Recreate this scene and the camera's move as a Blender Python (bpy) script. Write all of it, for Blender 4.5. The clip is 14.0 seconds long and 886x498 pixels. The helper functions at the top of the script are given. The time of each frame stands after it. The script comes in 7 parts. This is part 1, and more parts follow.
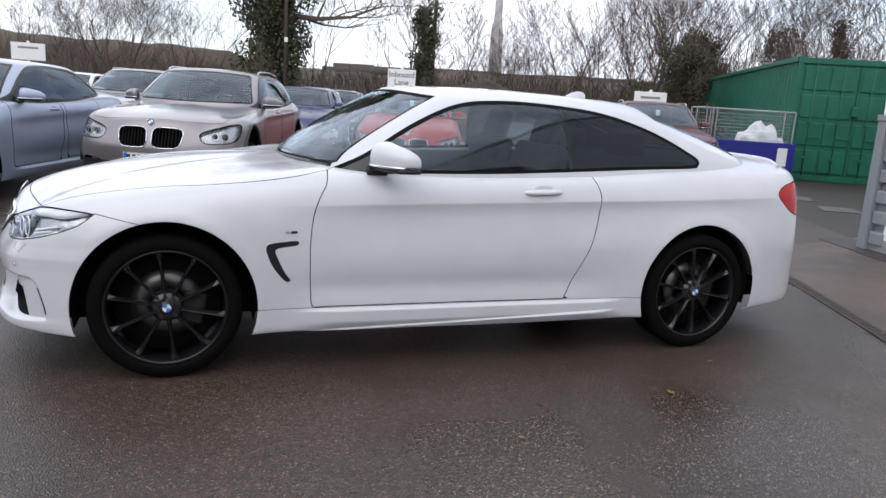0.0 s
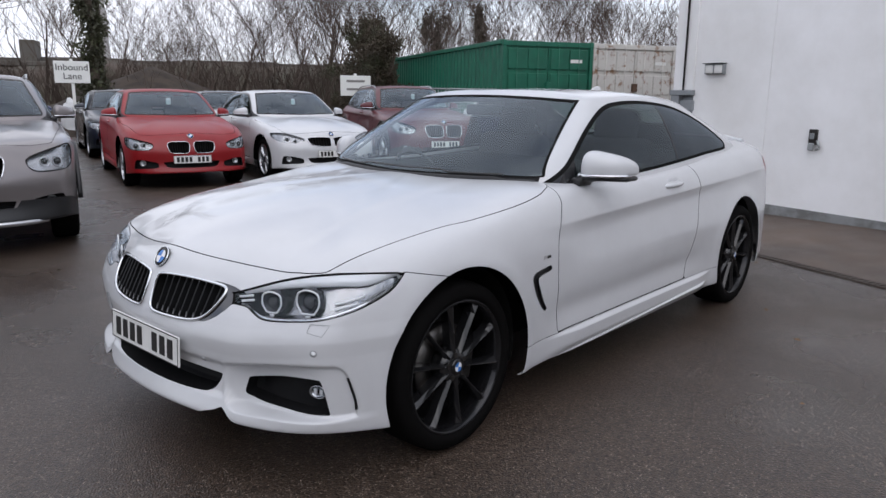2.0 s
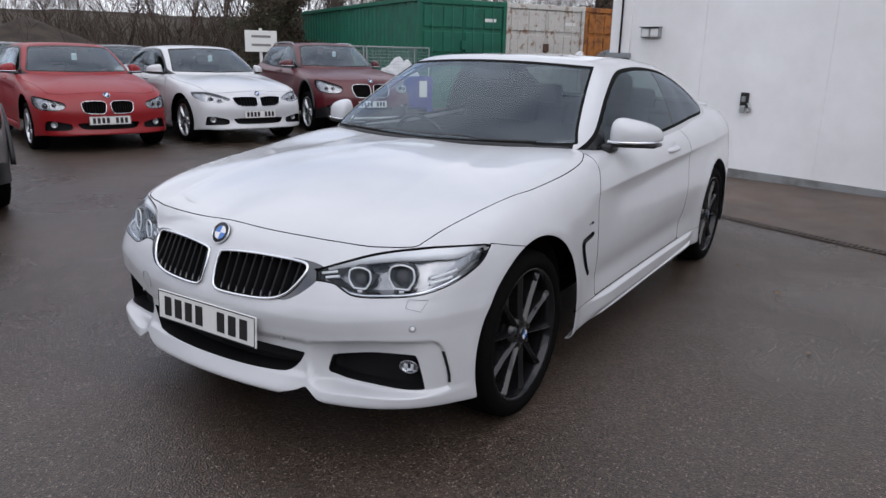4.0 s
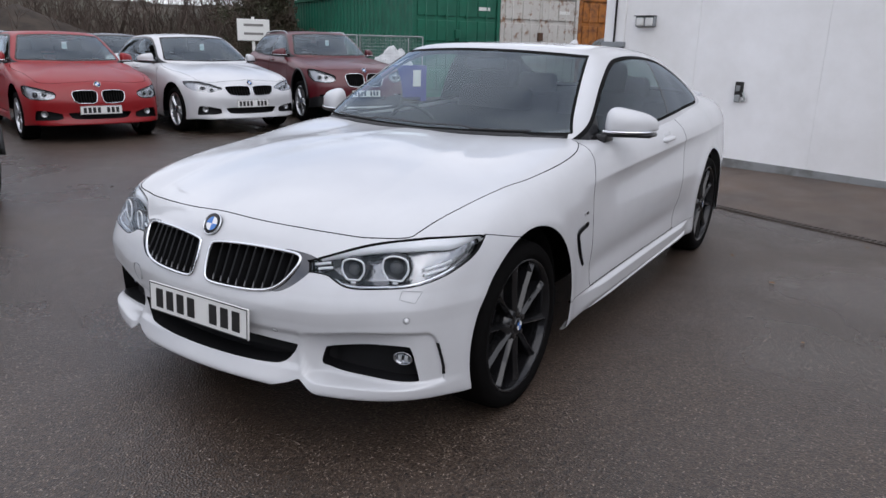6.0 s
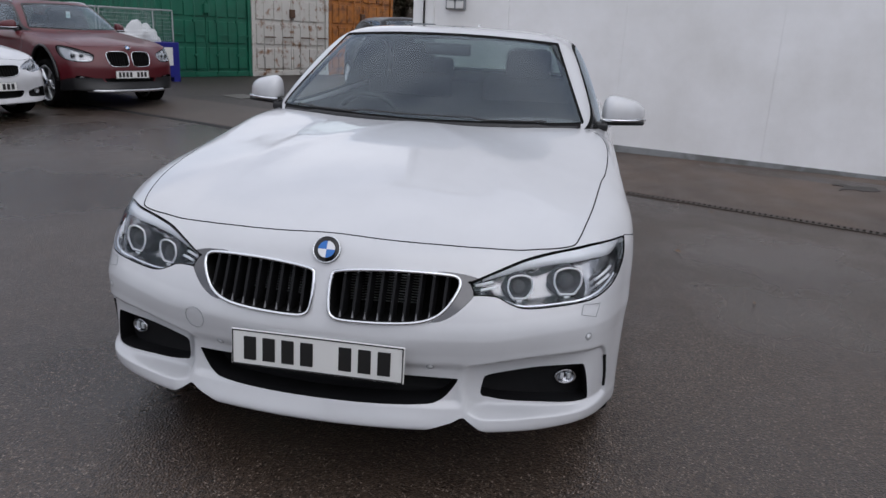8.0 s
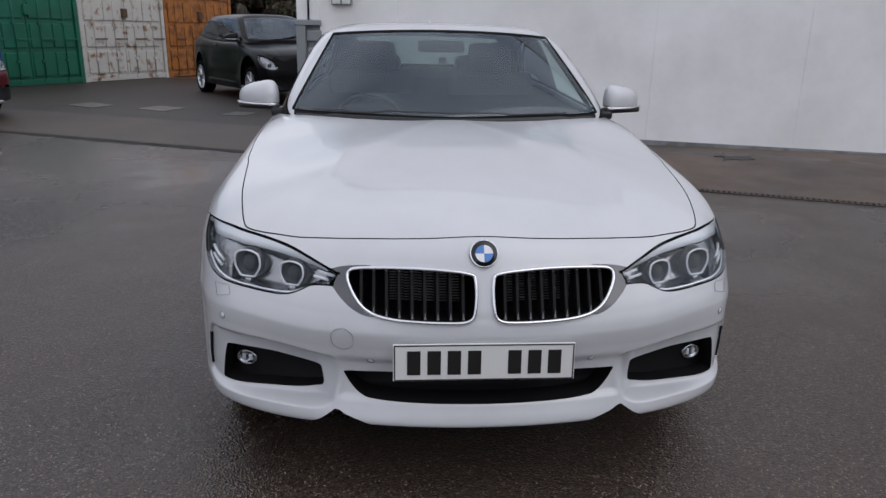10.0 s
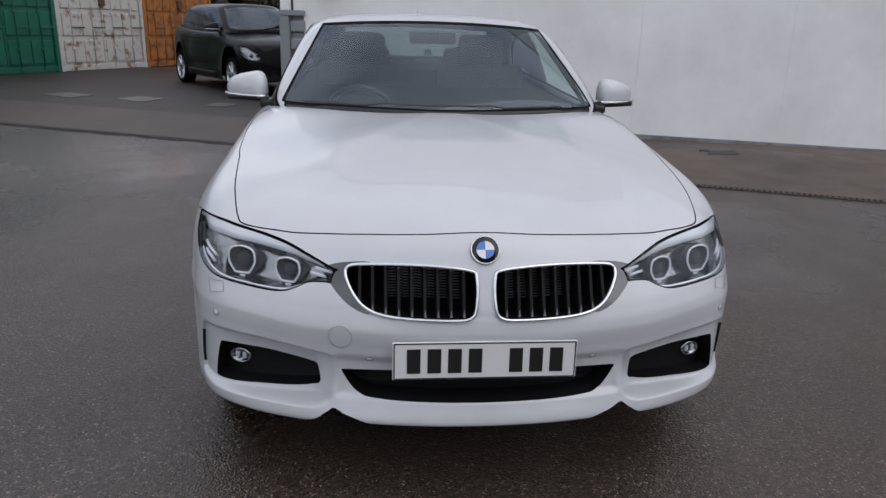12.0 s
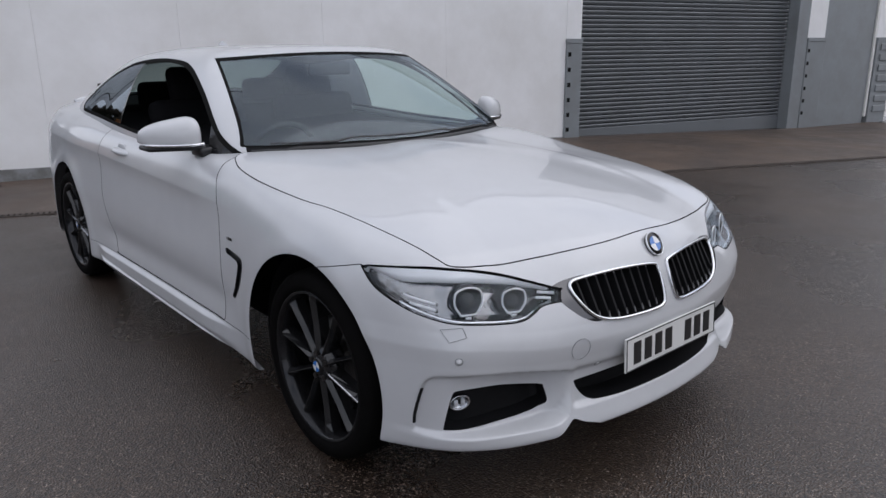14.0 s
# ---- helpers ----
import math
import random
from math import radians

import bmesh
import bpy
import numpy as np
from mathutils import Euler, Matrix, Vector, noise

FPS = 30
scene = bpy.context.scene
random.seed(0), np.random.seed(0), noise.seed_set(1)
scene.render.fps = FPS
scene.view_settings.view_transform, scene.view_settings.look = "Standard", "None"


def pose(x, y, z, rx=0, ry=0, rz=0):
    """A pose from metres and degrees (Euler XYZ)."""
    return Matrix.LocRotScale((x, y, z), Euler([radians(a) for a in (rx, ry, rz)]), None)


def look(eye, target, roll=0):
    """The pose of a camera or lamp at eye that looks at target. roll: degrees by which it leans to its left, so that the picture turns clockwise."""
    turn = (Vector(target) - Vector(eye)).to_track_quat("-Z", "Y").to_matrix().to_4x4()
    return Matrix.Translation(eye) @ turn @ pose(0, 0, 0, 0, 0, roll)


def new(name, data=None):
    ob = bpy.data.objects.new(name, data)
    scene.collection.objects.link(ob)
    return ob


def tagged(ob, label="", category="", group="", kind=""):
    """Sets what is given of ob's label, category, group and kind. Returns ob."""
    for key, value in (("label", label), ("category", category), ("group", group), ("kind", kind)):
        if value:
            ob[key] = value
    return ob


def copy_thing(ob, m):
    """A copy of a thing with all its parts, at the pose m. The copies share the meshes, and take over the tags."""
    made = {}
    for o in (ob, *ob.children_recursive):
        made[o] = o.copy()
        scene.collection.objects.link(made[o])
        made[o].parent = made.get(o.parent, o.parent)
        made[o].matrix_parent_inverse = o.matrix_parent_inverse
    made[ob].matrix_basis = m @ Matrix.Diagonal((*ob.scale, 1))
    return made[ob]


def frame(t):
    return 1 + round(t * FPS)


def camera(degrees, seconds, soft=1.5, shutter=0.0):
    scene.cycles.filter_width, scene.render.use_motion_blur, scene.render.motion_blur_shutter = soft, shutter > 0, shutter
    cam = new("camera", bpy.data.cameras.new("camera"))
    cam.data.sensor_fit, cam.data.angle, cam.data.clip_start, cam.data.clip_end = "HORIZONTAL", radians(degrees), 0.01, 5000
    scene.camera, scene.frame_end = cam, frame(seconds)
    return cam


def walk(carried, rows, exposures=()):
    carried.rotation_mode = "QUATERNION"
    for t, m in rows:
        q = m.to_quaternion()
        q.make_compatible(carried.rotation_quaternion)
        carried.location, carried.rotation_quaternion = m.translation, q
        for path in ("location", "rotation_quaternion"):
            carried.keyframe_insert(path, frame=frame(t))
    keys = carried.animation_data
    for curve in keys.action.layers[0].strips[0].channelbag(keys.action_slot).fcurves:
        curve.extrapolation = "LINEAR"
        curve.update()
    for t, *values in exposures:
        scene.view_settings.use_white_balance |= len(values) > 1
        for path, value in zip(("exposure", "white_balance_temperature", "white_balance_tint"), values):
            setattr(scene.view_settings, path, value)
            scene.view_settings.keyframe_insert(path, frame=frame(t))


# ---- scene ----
cam = camera(63.2, 14.0)
PATH = [
    (0, (0.11, -4.153, 1.295), (0.767, -2.307, 0.891), 3.7),
    (0.5, (-0.515, -3.786, 1.33), (0.424, -2.054, 0.983), 4.2),
    (1, (-1.094, -3.4, 1.326), (0.006, -1.77, 0.963), -0.3),
    (1.5, (-1.603, -3.006, 1.329), (-0.301, -1.539, 0.94), 0.5),
    (2, (-1.975, -2.547, 1.324), (-0.514, -1.246, 0.91), 0.6),
    (2.5, (-2.262, -2.189, 1.331), (-0.682, -1.044, 0.892), -0.3),
    (3, (-2.342, -2.054, 1.352), (-0.731, -0.98, 0.849), 0.5),
    (3.5, (-2.365, -2.025, 1.354), (-0.743, -0.973, 0.841), 1.3),
    (6, (-2.347, -2.003, 1.352), (-0.722, -0.974, 0.805), 1.4),
    (6.5, (-2.335, -1.974, 1.35), (-0.707, -0.952, 0.799), 1.5),
    (7, (-2.393, -1.754, 1.321), (-0.692, -0.86, 0.77), 2.5),
    (7.5, (-2.572, -1.244, 1.345), (-0.747, -0.665, 0.766), 3.9),
    (8, (-2.608, -0.651, 1.341), (-0.718, -0.341, 0.764), 2.8),
    (8.5, (-2.646, -0.116, 1.317), (-0.728, -0.094, 0.75), 1.5),
    (9, (-2.651, 0.195, 1.321), (-0.735, 0.109, 0.755), 0.9),
    (11.5, (-2.637, 0.286, 1.333), (-0.733, 0.11, 0.745), 1.6),
    (12, (-2.605, 0.319, 1.326), (-0.706, 0.119, 0.729), 1.7),
    (12.5, (-2.509, 0.678, 1.316), (-0.664, 0.196, 0.714), 3.4),
    (13, (-2.33, 1.188, 1.325), (-0.583, 0.389, 0.77), 2.0),
    (13.5, (-2.113, 1.67, 1.294), (-0.53, 0.552, 0.8), 1.3),
    (14, (-1.975, 2.001, 1.345), (-0.513, 0.745, 0.809), -0.6),
]
EXPOSURES = [(t, e, 6300, 13) for t, e in ((0.0, 0.60), (1.0, 0.36), (2.0, 0.20), (3.0, 0.19), (6.5, 0.29), (7.5, 0.18), (8.0, 0.02), (9.0, -0.07), (12.0, -0.03), (13.5, -0.12), (14.0, 0.0))]
walk(cam, [(t, look(eye, target, roll)) for t, eye, target, roll in PATH], EXPOSURES)


# ---- world and light: bright broken overcast ----
world = bpy.data.worlds.new("sky")
scene.world = world
world.use_nodes = True
wn, wl = world.node_tree.nodes, world.node_tree.links
wn.clear()
w_out = wn.new("ShaderNodeOutputWorld")
w_bg = wn.new("ShaderNodeBackground")
w_sky = wn.new("ShaderNodeTexSky")
w_sky.sky_type = "NISHITA"
w_sky.sun_disc = False
w_sky.sun_elevation, w_sky.sun_rotation = radians(50), radians(216)
w_scale = wn.new("ShaderNodeMix")
w_scale.data_type, w_scale.blend_type = "RGBA", "MULTIPLY"
w_scale.inputs[0].default_value = 1.0
w_scale.inputs[7].default_value = (0.13, 0.13, 0.13, 1)
w_co = wn.new("ShaderNodeTexCoord")
w_map = wn.new("ShaderNodeMapping")
w_map.inputs["Scale"].default_value = (1.0, 1.0, 2.6)
w_noise = wn.new("ShaderNodeTexNoise")
w_noise.inputs["Scale"].default_value = 2.2
w_noise.inputs["Detail"].default_value = 4
w_noise.inputs["Roughness"].default_value = 0.45
w_ramp = wn.new("ShaderNodeMapRange")
w_ramp.inputs[1].default_value, w_ramp.inputs[2].default_value = 0.17, 0.54
w_cloud = wn.new("ShaderNodeMix")
w_cloud.data_type = "RGBA"
w_cloud.inputs[7].default_value = (1.095, 1.125, 1.195, 1)
wl.new(w_sky.outputs[0], w_scale.inputs[6])
wl.new(w_co.outputs["Generated"], w_map.inputs[0])
wl.new(w_map.outputs[0], w_noise.inputs["Vector"])
wl.new(w_noise.outputs[0], w_ramp.inputs[0])
wl.new(w_ramp.outputs[0], w_cloud.inputs[0])
wl.new(w_scale.outputs[2], w_cloud.inputs[6])
wl.new(w_cloud.outputs[2], w_bg.inputs[0])
w_bg.inputs[1].default_value = 0.90
wl.new(w_bg.outputs[0], w_out.inputs[0])

sun = new("sun", bpy.data.lights.new("sun", "SUN"))
sun.data.energy, sun.data.angle, sun.data.color = 0.6, radians(60), (1.0, 0.97, 0.93)
sun.matrix_world = look((-4.0, -5.5, 8), (0, 0, 0))


# ---- materials ----
def rgb(c):
    return (c, c, c, 1) if isinstance(c, (int, float)) else (*c[:3], 1)


def material(name, colour, rough=0.5, metal=0.0, vary=0.12, scale=6.0, bump=0.0, bump_scale=80.0, second=None, second_amount=0.0,
             second_scale=2.0, coat=0.0, rough_vary=0.0, per_object=0.0, sharp=0.08, emission=0.0, specular=0.5):
    """A principled surface with two scales of variation."""
    m = bpy.data.materials.new(name)
    m.use_nodes = True
    n, l = m.node_tree.nodes, m.node_tree.links
    b = n["Principled BSDF"]
    b.inputs["Metallic"].default_value = metal
    b.inputs["Roughness"].default_value = rough
    b.inputs["Specular IOR Level"].default_value = specular
    b.inputs["Coat Weight"].default_value = coat
    b.inputs["Coat Roughness"].default_value = 0.03
    co = n.new("ShaderNodeTexCoord")
    tex = n.new("ShaderNodeTexNoise")
    tex.inputs["Scale"].default_value, tex.inputs["Detail"].default_value = scale, 8
    l.new(co.outputs["Object"], tex.inputs["Vector"])
    mix = n.new("ShaderNodeMix")
    mix.data_type = "RGBA"
    c = rgb(colour)
    mix.inputs[6].default_value = (*[v * (1 - vary) for v in c[:3]], 1)
    mix.inputs[7].default_value = (*[min(1, v * (1 + vary)) for v in c[:3]], 1)
    l.new(tex.outputs[0], mix.inputs[0])
    col = mix.outputs[2]
    if second is not None:
        t2 = n.new("ShaderNodeTexNoise")
        t2.inputs["Scale"].default_value, t2.inputs["Detail"].default_value = second_scale, 9
        t2.inputs["Roughness"].default_value = 0.62
        l.new(co.outputs["Object"], t2.inputs["Vector"])
        r = n.new("ShaderNodeMapRange")
        r.inputs[1].default_value, r.inputs[2].default_value = 0.62 - second_amount * 0.4 - sharp, 0.62 - second_amount * 0.4 + sharp
        l.new(t2.outputs[0], r.inputs[0])
        m2 = n.new("ShaderNodeMix")
        m2.data_type = "RGBA"
        l.new(r.outputs[0], m2.inputs[0])
        l.new(col, m2.inputs[6])
        m2.inputs[7].default_value = rgb(second)
        col = m2.outputs[2]
    if per_object:
        info = n.new("ShaderNodeObjectInfo")
        r = n.new("ShaderNodeMapRange")
        r.inputs[3].default_value, r.inputs[4].default_value = 1 - per_object, 1 + per_object
        l.new(info.outputs["Random"], r.inputs[0])
        hsv = n.new("ShaderNodeHueSaturation")
        l.new(col, hsv.inputs["Color"])
        l.new(r.outputs[0], hsv.inputs["Value"])
        col = hsv.outputs[0]
    l.new(col, b.inputs["Base Color"])
    if rough_vary:
        r = n.new("ShaderNodeMapRange")
        r.inputs[1].default_value, r.inputs[2].default_value = 0.3, 0.7
        r.inputs[3].default_value, r.inputs[4].default_value = max(0.02, rough - rough_vary), min(1, rough + rough_vary)
        l.new(tex.outputs[0], r.inputs[0])
        l.new(r.outputs[0], b.inputs["Roughness"])
    if bump:
        t3 = n.new("ShaderNodeTexNoise")
        t3.inputs["Scale"].default_value, t3.inputs["Detail"].default_value = bump_scale, 4
        l.new(co.outputs["Object"], t3.inputs["Vector"])
        bp = n.new("ShaderNodeBump")
        bp.inputs["Strength"].default_value, bp.inputs["Distance"].default_value = bump, 0.01
        l.new(t3.outputs[0], bp.inputs["Height"])
        l.new(bp.outputs[0], b.inputs["Normal"])
    if emission:
        l.new(col, b.inputs["Emission Color"])
        b.inputs["Emission Strength"].default_value = emission
    return m


def glass(name, tint, ior=1.5):
    """A thin pane: tinted see-through with a mirror gloss that grows at grazing angles."""
    m = bpy.data.materials.new(name)
    m.use_nodes = True
    n, l = m.node_tree.nodes, m.node_tree.links
    n.clear()
    out, mix = n.new("ShaderNodeOutputMaterial"), n.new("ShaderNodeMixShader")
    fr, tr, gl = n.new("ShaderNodeLayerWeight"), n.new("ShaderNodeBsdfTransparent"), n.new("ShaderNodeBsdfGlossy")
    fr.inputs[0].default_value = 0.5
    fifth, gain = n.new("ShaderNodeMath"), n.new("ShaderNodeMath")
    fifth.operation, gain.operation = "POWER", "MULTIPLY_ADD"
    fifth.inputs[1].default_value = 5.0
    f0 = ((ior - 1) / (ior + 1)) ** 2
    gain.inputs[1].default_value, gain.inputs[2].default_value = 1 - f0, f0
    l.new(fr.outputs["Facing"], fifth.inputs[0])
    l.new(fifth.outputs[0], gain.inputs[0])
    tr.inputs[0].default_value = rgb(tint)
    gl.inputs["Roughness"].default_value = 0.015
    gl.inputs["Color"].default_value = (0.80, 0.90, 1, 1)
    l.new(gain.outputs[0], mix.inputs[0])
    l.new(tr.outputs[0], mix.inputs[1])
    l.new(gl.outputs[0], mix.inputs[2])
    l.new(mix.outputs[0], out.inputs[0])
    return m


def paint(name, colour, flake=0.0, rough=0.35, dirt=0.03, coat=0.9):
    return material(name, colour, rough, flake, 0.012, 3.0, coat=coat, bump=0.012, bump_scale=900, second=tuple(v * 0.95 for v in rgb(colour)[:3]),
                    second_amount=dirt, second_scale=7, sharp=0.2)


GROUND = -0.012
WET = ((4.4, 2.4, 1.0), (4.65, 1.7, 0.7), (3.8, 2.2, 0.9), (5.1, 3.6, 1.5), (4.6, 3.0, 1.2), (2.4, -2.1, 0.9), (1.2, -1.9, 0.6), (6.4, 0.2, 0.9), (-3.2, 1.4, 0.8), (-0.6, 3.0, 0.9), (4.3, -1.4, 0.8))

PUDDLES = ((4.30, 2.12, 0.90),)


def wet_asphalt():
    """Damp tarmac: fine stone grain, dark wet sheen, and flat wetter patches."""
    m = bpy.data.materials.new("wet_asphalt")
    m.use_nodes = True
    n, l = m.node_tree.nodes, m.node_tree.links
    b = n["Principled BSDF"]
    co = n.new("ShaderNodeTexCoord")
    fine, wide, grit = (n.new("ShaderNodeTexNoise") for _ in range(3))
    for t, s, d in ((fine, 70, 6), (wide, 0.45, 6), (grit, 120, 3)):
        t.inputs["Scale"].default_value, t.inputs["Detail"].default_value = s, d
        l.new(co.outputs["Object"], t.inputs["Vector"])
    vor = n.new("ShaderNodeTexVoronoi")
    vor.inputs["Scale"].default_value = 125
    l.new(co.outputs["Object"], vor.inputs["Vector"])
    mix = n.new("ShaderNodeMix")
    mix.data_type = "RGBA"
    mix.inputs[6].default_value, mix.inputs[7].default_value = (0.005, 0.0034, 0.0026, 1), (0.066, 0.0455, 0.033, 1)
    r0 = n.new("ShaderNodeMapRange")
    r0.inputs[1].default_value, r0.inputs[2].default_value = 0.36, 0.95
    stones = n.new("ShaderNodeMath")
    stones.operation = "MULTIPLY_ADD"
    split = n.new("ShaderNodeSeparateColor")
    l.new(vor.outputs["Color"], split.inputs[0])
    l.new(split.outputs[0], stones.inputs[0])
    stones.inputs[1].default_value = 0.45
    l.new(fine.outputs[0], stones.inputs[2])
    l.new(stones.outputs[0], r0.inputs[0])
    l.new(r0.outputs[0], mix.inputs[0])
    m2 = n.new("ShaderNodeMix")
    m2.data_type, m2.blend_type = "RGBA", "MULTIPLY"
    m2.inputs[0].default_value = 1.0
    r1 = n.new("ShaderNodeMapRange")
    r1.inputs[1].default_value, r1.inputs[2].default_value, r1.inputs[3].default_value, r1.inputs[4].default_value = 0.3, 0.7, 0.58, 1.36
    l.new(wide.outputs[0], r1.inputs[0])
    l.new(mix.outputs[2], m2.inputs[6])
    l.new(r1.outputs[0], m2.inputs[7])
    speck = n.new("ShaderNodeMapRange")
    speck.inputs[1].default_value, speck.inputs[2].default_value = 0.61, 0.69
    l.new(grit.outputs[0], speck.inputs[0])
    m3 = n.new("ShaderNodeMix")
    m3.data_type = "RGBA"
    l.new(speck.outputs[0], m3.inputs[0])
    l.new(m2.outputs[2], m3.inputs[6])
    m3.inputs[7].default_value = (0.27, 0.215, 0.175, 1)
    l.new(m3.outputs[2], b.inputs["Base Color"])
    r2 = n.new("ShaderNodeMapRange")
    r2.inputs[1].default_value, r2.inputs[2].default_value, r2.inputs[3].default_value, r2.inputs[4].default_value = 0.38, 0.60, 0.23, 0.44
    l.new(wide.outputs[0], r2.inputs[0])
    # wetter places: soft-edged, broken up by noise
    torn = n.new("ShaderNodeTexNoise")
    torn.inputs["Scale"].default_value, torn.inputs["Detail"].default_value = 2.4, 5
    l.new(co.outputs["Object"], torn.inputs["Vector"])
    wet = None
    for x, y, r in WET:
        dist = n.new("ShaderNodeVectorMath")
        dist.operation = "DISTANCE"
        dist.inputs[1].default_value = (x, y, GROUND)
        l.new(co.outputs["Object"], dist.inputs[0])
        rr = n.new("ShaderNodeMapRange")
        rr.inputs[1].default_value, rr.inputs[2].default_value, rr.inputs[3].default_value, rr.inputs[4].default_value = r * 0.3, r, 0.62, 0.0
        l.new(dist.outputs["Value"], rr.inputs[0])
        if wet is None:
            wet = rr.outputs[0]
        else:
            mx = n.new("ShaderNodeMath")
            mx.operation = "MAXIMUM"
            l.new(wet, mx.inputs[0])
            l.new(rr.outputs[0], mx.inputs[1])
            wet = mx.outputs[0]
    add = n.new("ShaderNodeMath")
    add.operation = "ADD"
    l.new(wet, add.inputs[0])
    l.new(torn.outputs[0], add.inputs[1])
    film_of_water = n.new("ShaderNodeMapRange")
    film_of_water.inputs[1].default_value, film_of_water.inputs[2].default_value = 0.50, 1.12
    l.new(add.outputs[0], film_of_water.inputs[0])
    pool = None
    for x, y, rx in PUDDLES:
        dist = n.new("ShaderNodeVectorMath")
        dist.operation = "DISTANCE"
        dist.inputs[1].default_value = (x, y, GROUND)
        l.new(co.outputs["Object"], dist.inputs[0])
        rr = n.new("ShaderNodeMapRange")
        rr.inputs[1].default_value, rr.inputs[2].default_value, rr.inputs[3].default_value, rr.inputs[4].default_value = 0.0, rx, 0.62, 0.0
        l.new(dist.outputs["Value"], rr.inputs[0])
        if pool is None:
            pool = rr.outputs[0]
        else:
            mx = n.new("ShaderNodeMath")
            mx.operation = "MAXIMUM"
            l.new(pool, mx.inputs[0])
            l.new(rr.outputs[0], mx.inputs[1])
            pool = mx.outputs[0]
    level = n.new("ShaderNodeMath")
    level.operation = "ADD"
    l.new(pool, level.inputs[0])
    l.new(torn.outputs[0], level.inputs[1])
    water = n.new("ShaderNodeMapRange")
    water.inputs[1].default_value, water.inputs[2].default_value = 0.68, 0.90
    l.new(level.outputs[0], water.inputs[0])
    shine = n.new("ShaderNodeMix")
    l.new(film_of_water.outputs[0], shine.inputs[0])
    l.new(r2.outputs[0], shine.inputs[2])
    shine.inputs[3].default_value = 0.20
    calm = n.new("ShaderNodeMix")
    l.new(water.outputs[0], calm.inputs[0])
    l.new(shine.outputs[0], calm.inputs[2])
    calm.inputs[3].default_value = 0.13
    l.new(calm.outputs[0], b.inputs["Roughness"])
    flat = n.new("ShaderNodeMapRange")
    flat.inputs[3].default_value, flat.inputs[4].default_value = 0.80, 0.42
    l.new(film_of_water.outputs[0], flat.inputs[0])
    b.inputs["Specular IOR Level"].default_value = 0.66
    bp = n.new("ShaderNodeBump")
    bp.inputs["Strength"].default_value, bp.inputs["Distance"].default_value = 0.5, 0.0036
    l.new(vor.outputs["Distance"], bp.inputs["Height"])
    still = n.new("ShaderNodeMix")
    l.new(water.outputs[0], still.inputs[0])
    l.new(flat.outputs[0], still.inputs[2])
    still.inputs[3].default_value = 0.20
    l.new(still.outputs[0], bp.inputs["Strength"])
    l.new(bp.outputs[0], b.inputs["Normal"])
    return m


M_ASPHALT = wet_asphalt()
M_APRON = material("damp_concrete", (0.116, 0.081, 0.059), 0.55, vary=0.25, scale=3, bump=0.3, bump_scale=140, second=(0.068, 0.052, 0.043), second_amount=0.35, second_scale=0.9, sharp=0.15, rough_vary=0.1)
M_IRON = material("cast_iron", (0.035, 0.032, 0.030), 0.5, 0.6, 0.2, 20, 0.3)
M_GRATE = material("damp_rusty_iron", (0.055, 0.042, 0.034), 0.6, 0.0, 0.3, 20, 0.3)
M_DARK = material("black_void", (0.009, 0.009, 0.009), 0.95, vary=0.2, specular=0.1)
M_RUBBER = material("tyre_rubber", (0.006, 0.0057, 0.0057), 0.75, vary=0.2, scale=30, bump=0.1, specular=0.02)
M_BLACK = material("black_plastic", (0.012, 0.012, 0.013), 0.35, vary=0.2, scale=40, bump=0.05, bump_scale=400)
M_GLOSS = material("gloss_black", (0.008, 0.008, 0.009), 0.12, vary=0.1)
M_CHROME = material("chrome", (0.75, 0.76, 0.78), 0.08, 1.0, 0.03)
M_SILVER = material("silver_alloy", (0.55, 0.56, 0.58), 0.28, 0.9, 0.05)
M_GREYALLOY = material("black_alloy", (0.012, 0.012, 0.013), 0.08, 0.0, 0.1, specular=0.5, coat=0.15)
M_BARREL = material("dark_rim_barrel", (0.022, 0.022, 0.024), 0.14, 0.6, 0.15, 12)
M_DISC = material("brake_disc", (0.11, 0.105, 0.10), 0.35, 0.9, 0.15)
M_WHITE = paint("white_paint", (0.575, 0.582, 0.600))
M_SEAT = material("dark_cloth", (0.007, 0.007, 0.008), 0.85, vary=0.25, scale=60, bump=0.1, specular=0.08)
M_PLATE = material("plate_white", (0.74, 0.74, 0.72), 0.3, vary=0.03)
M_PLATEBAR = material("plate_black", (0.012, 0.012, 0.012), 0.4, vary=0.1)
M_BLUE = material("badge_blue", (0.03, 0.16, 0.50), 0.2, vary=0.05, coat=0.5)
M_BADGEWHITE = material("badge_white", (0.75, 0.76, 0.78), 0.2, vary=0.03, coat=0.5)
M_RED = material("tail_lamp_red", (0.40, 0.004, 0.008), 0.25, vary=0.15, scale=30, coat=0.1, specular=0.25)
M_FLANK = material("dark_chrome", (0.50, 0.50, 0.52), 0.16, 1.0, 0.05)
M_LAMPIN = material("lamp_silver", (0.33, 0.325, 0.33), 0.13, 1.0, 0.3, 30, bump=0.7, bump_scale=16)
M_LAMPFAR = material("lamp_bright_silver", (0.38, 0.38, 0.39), 0.25, 0.7, 0.35, 14, bump=0.5, bump_scale=12)
M_REFLECTOR = material("lamp_reflector_silver", (0.34, 0.34, 0.345), 0.18, 1.0, 0.45, 30, bump=0.7, bump_scale=26)
M_WEDGE = material("smoked_chrome", (0.12, 0.12, 0.125), 0.12, 1.0, 0.05)
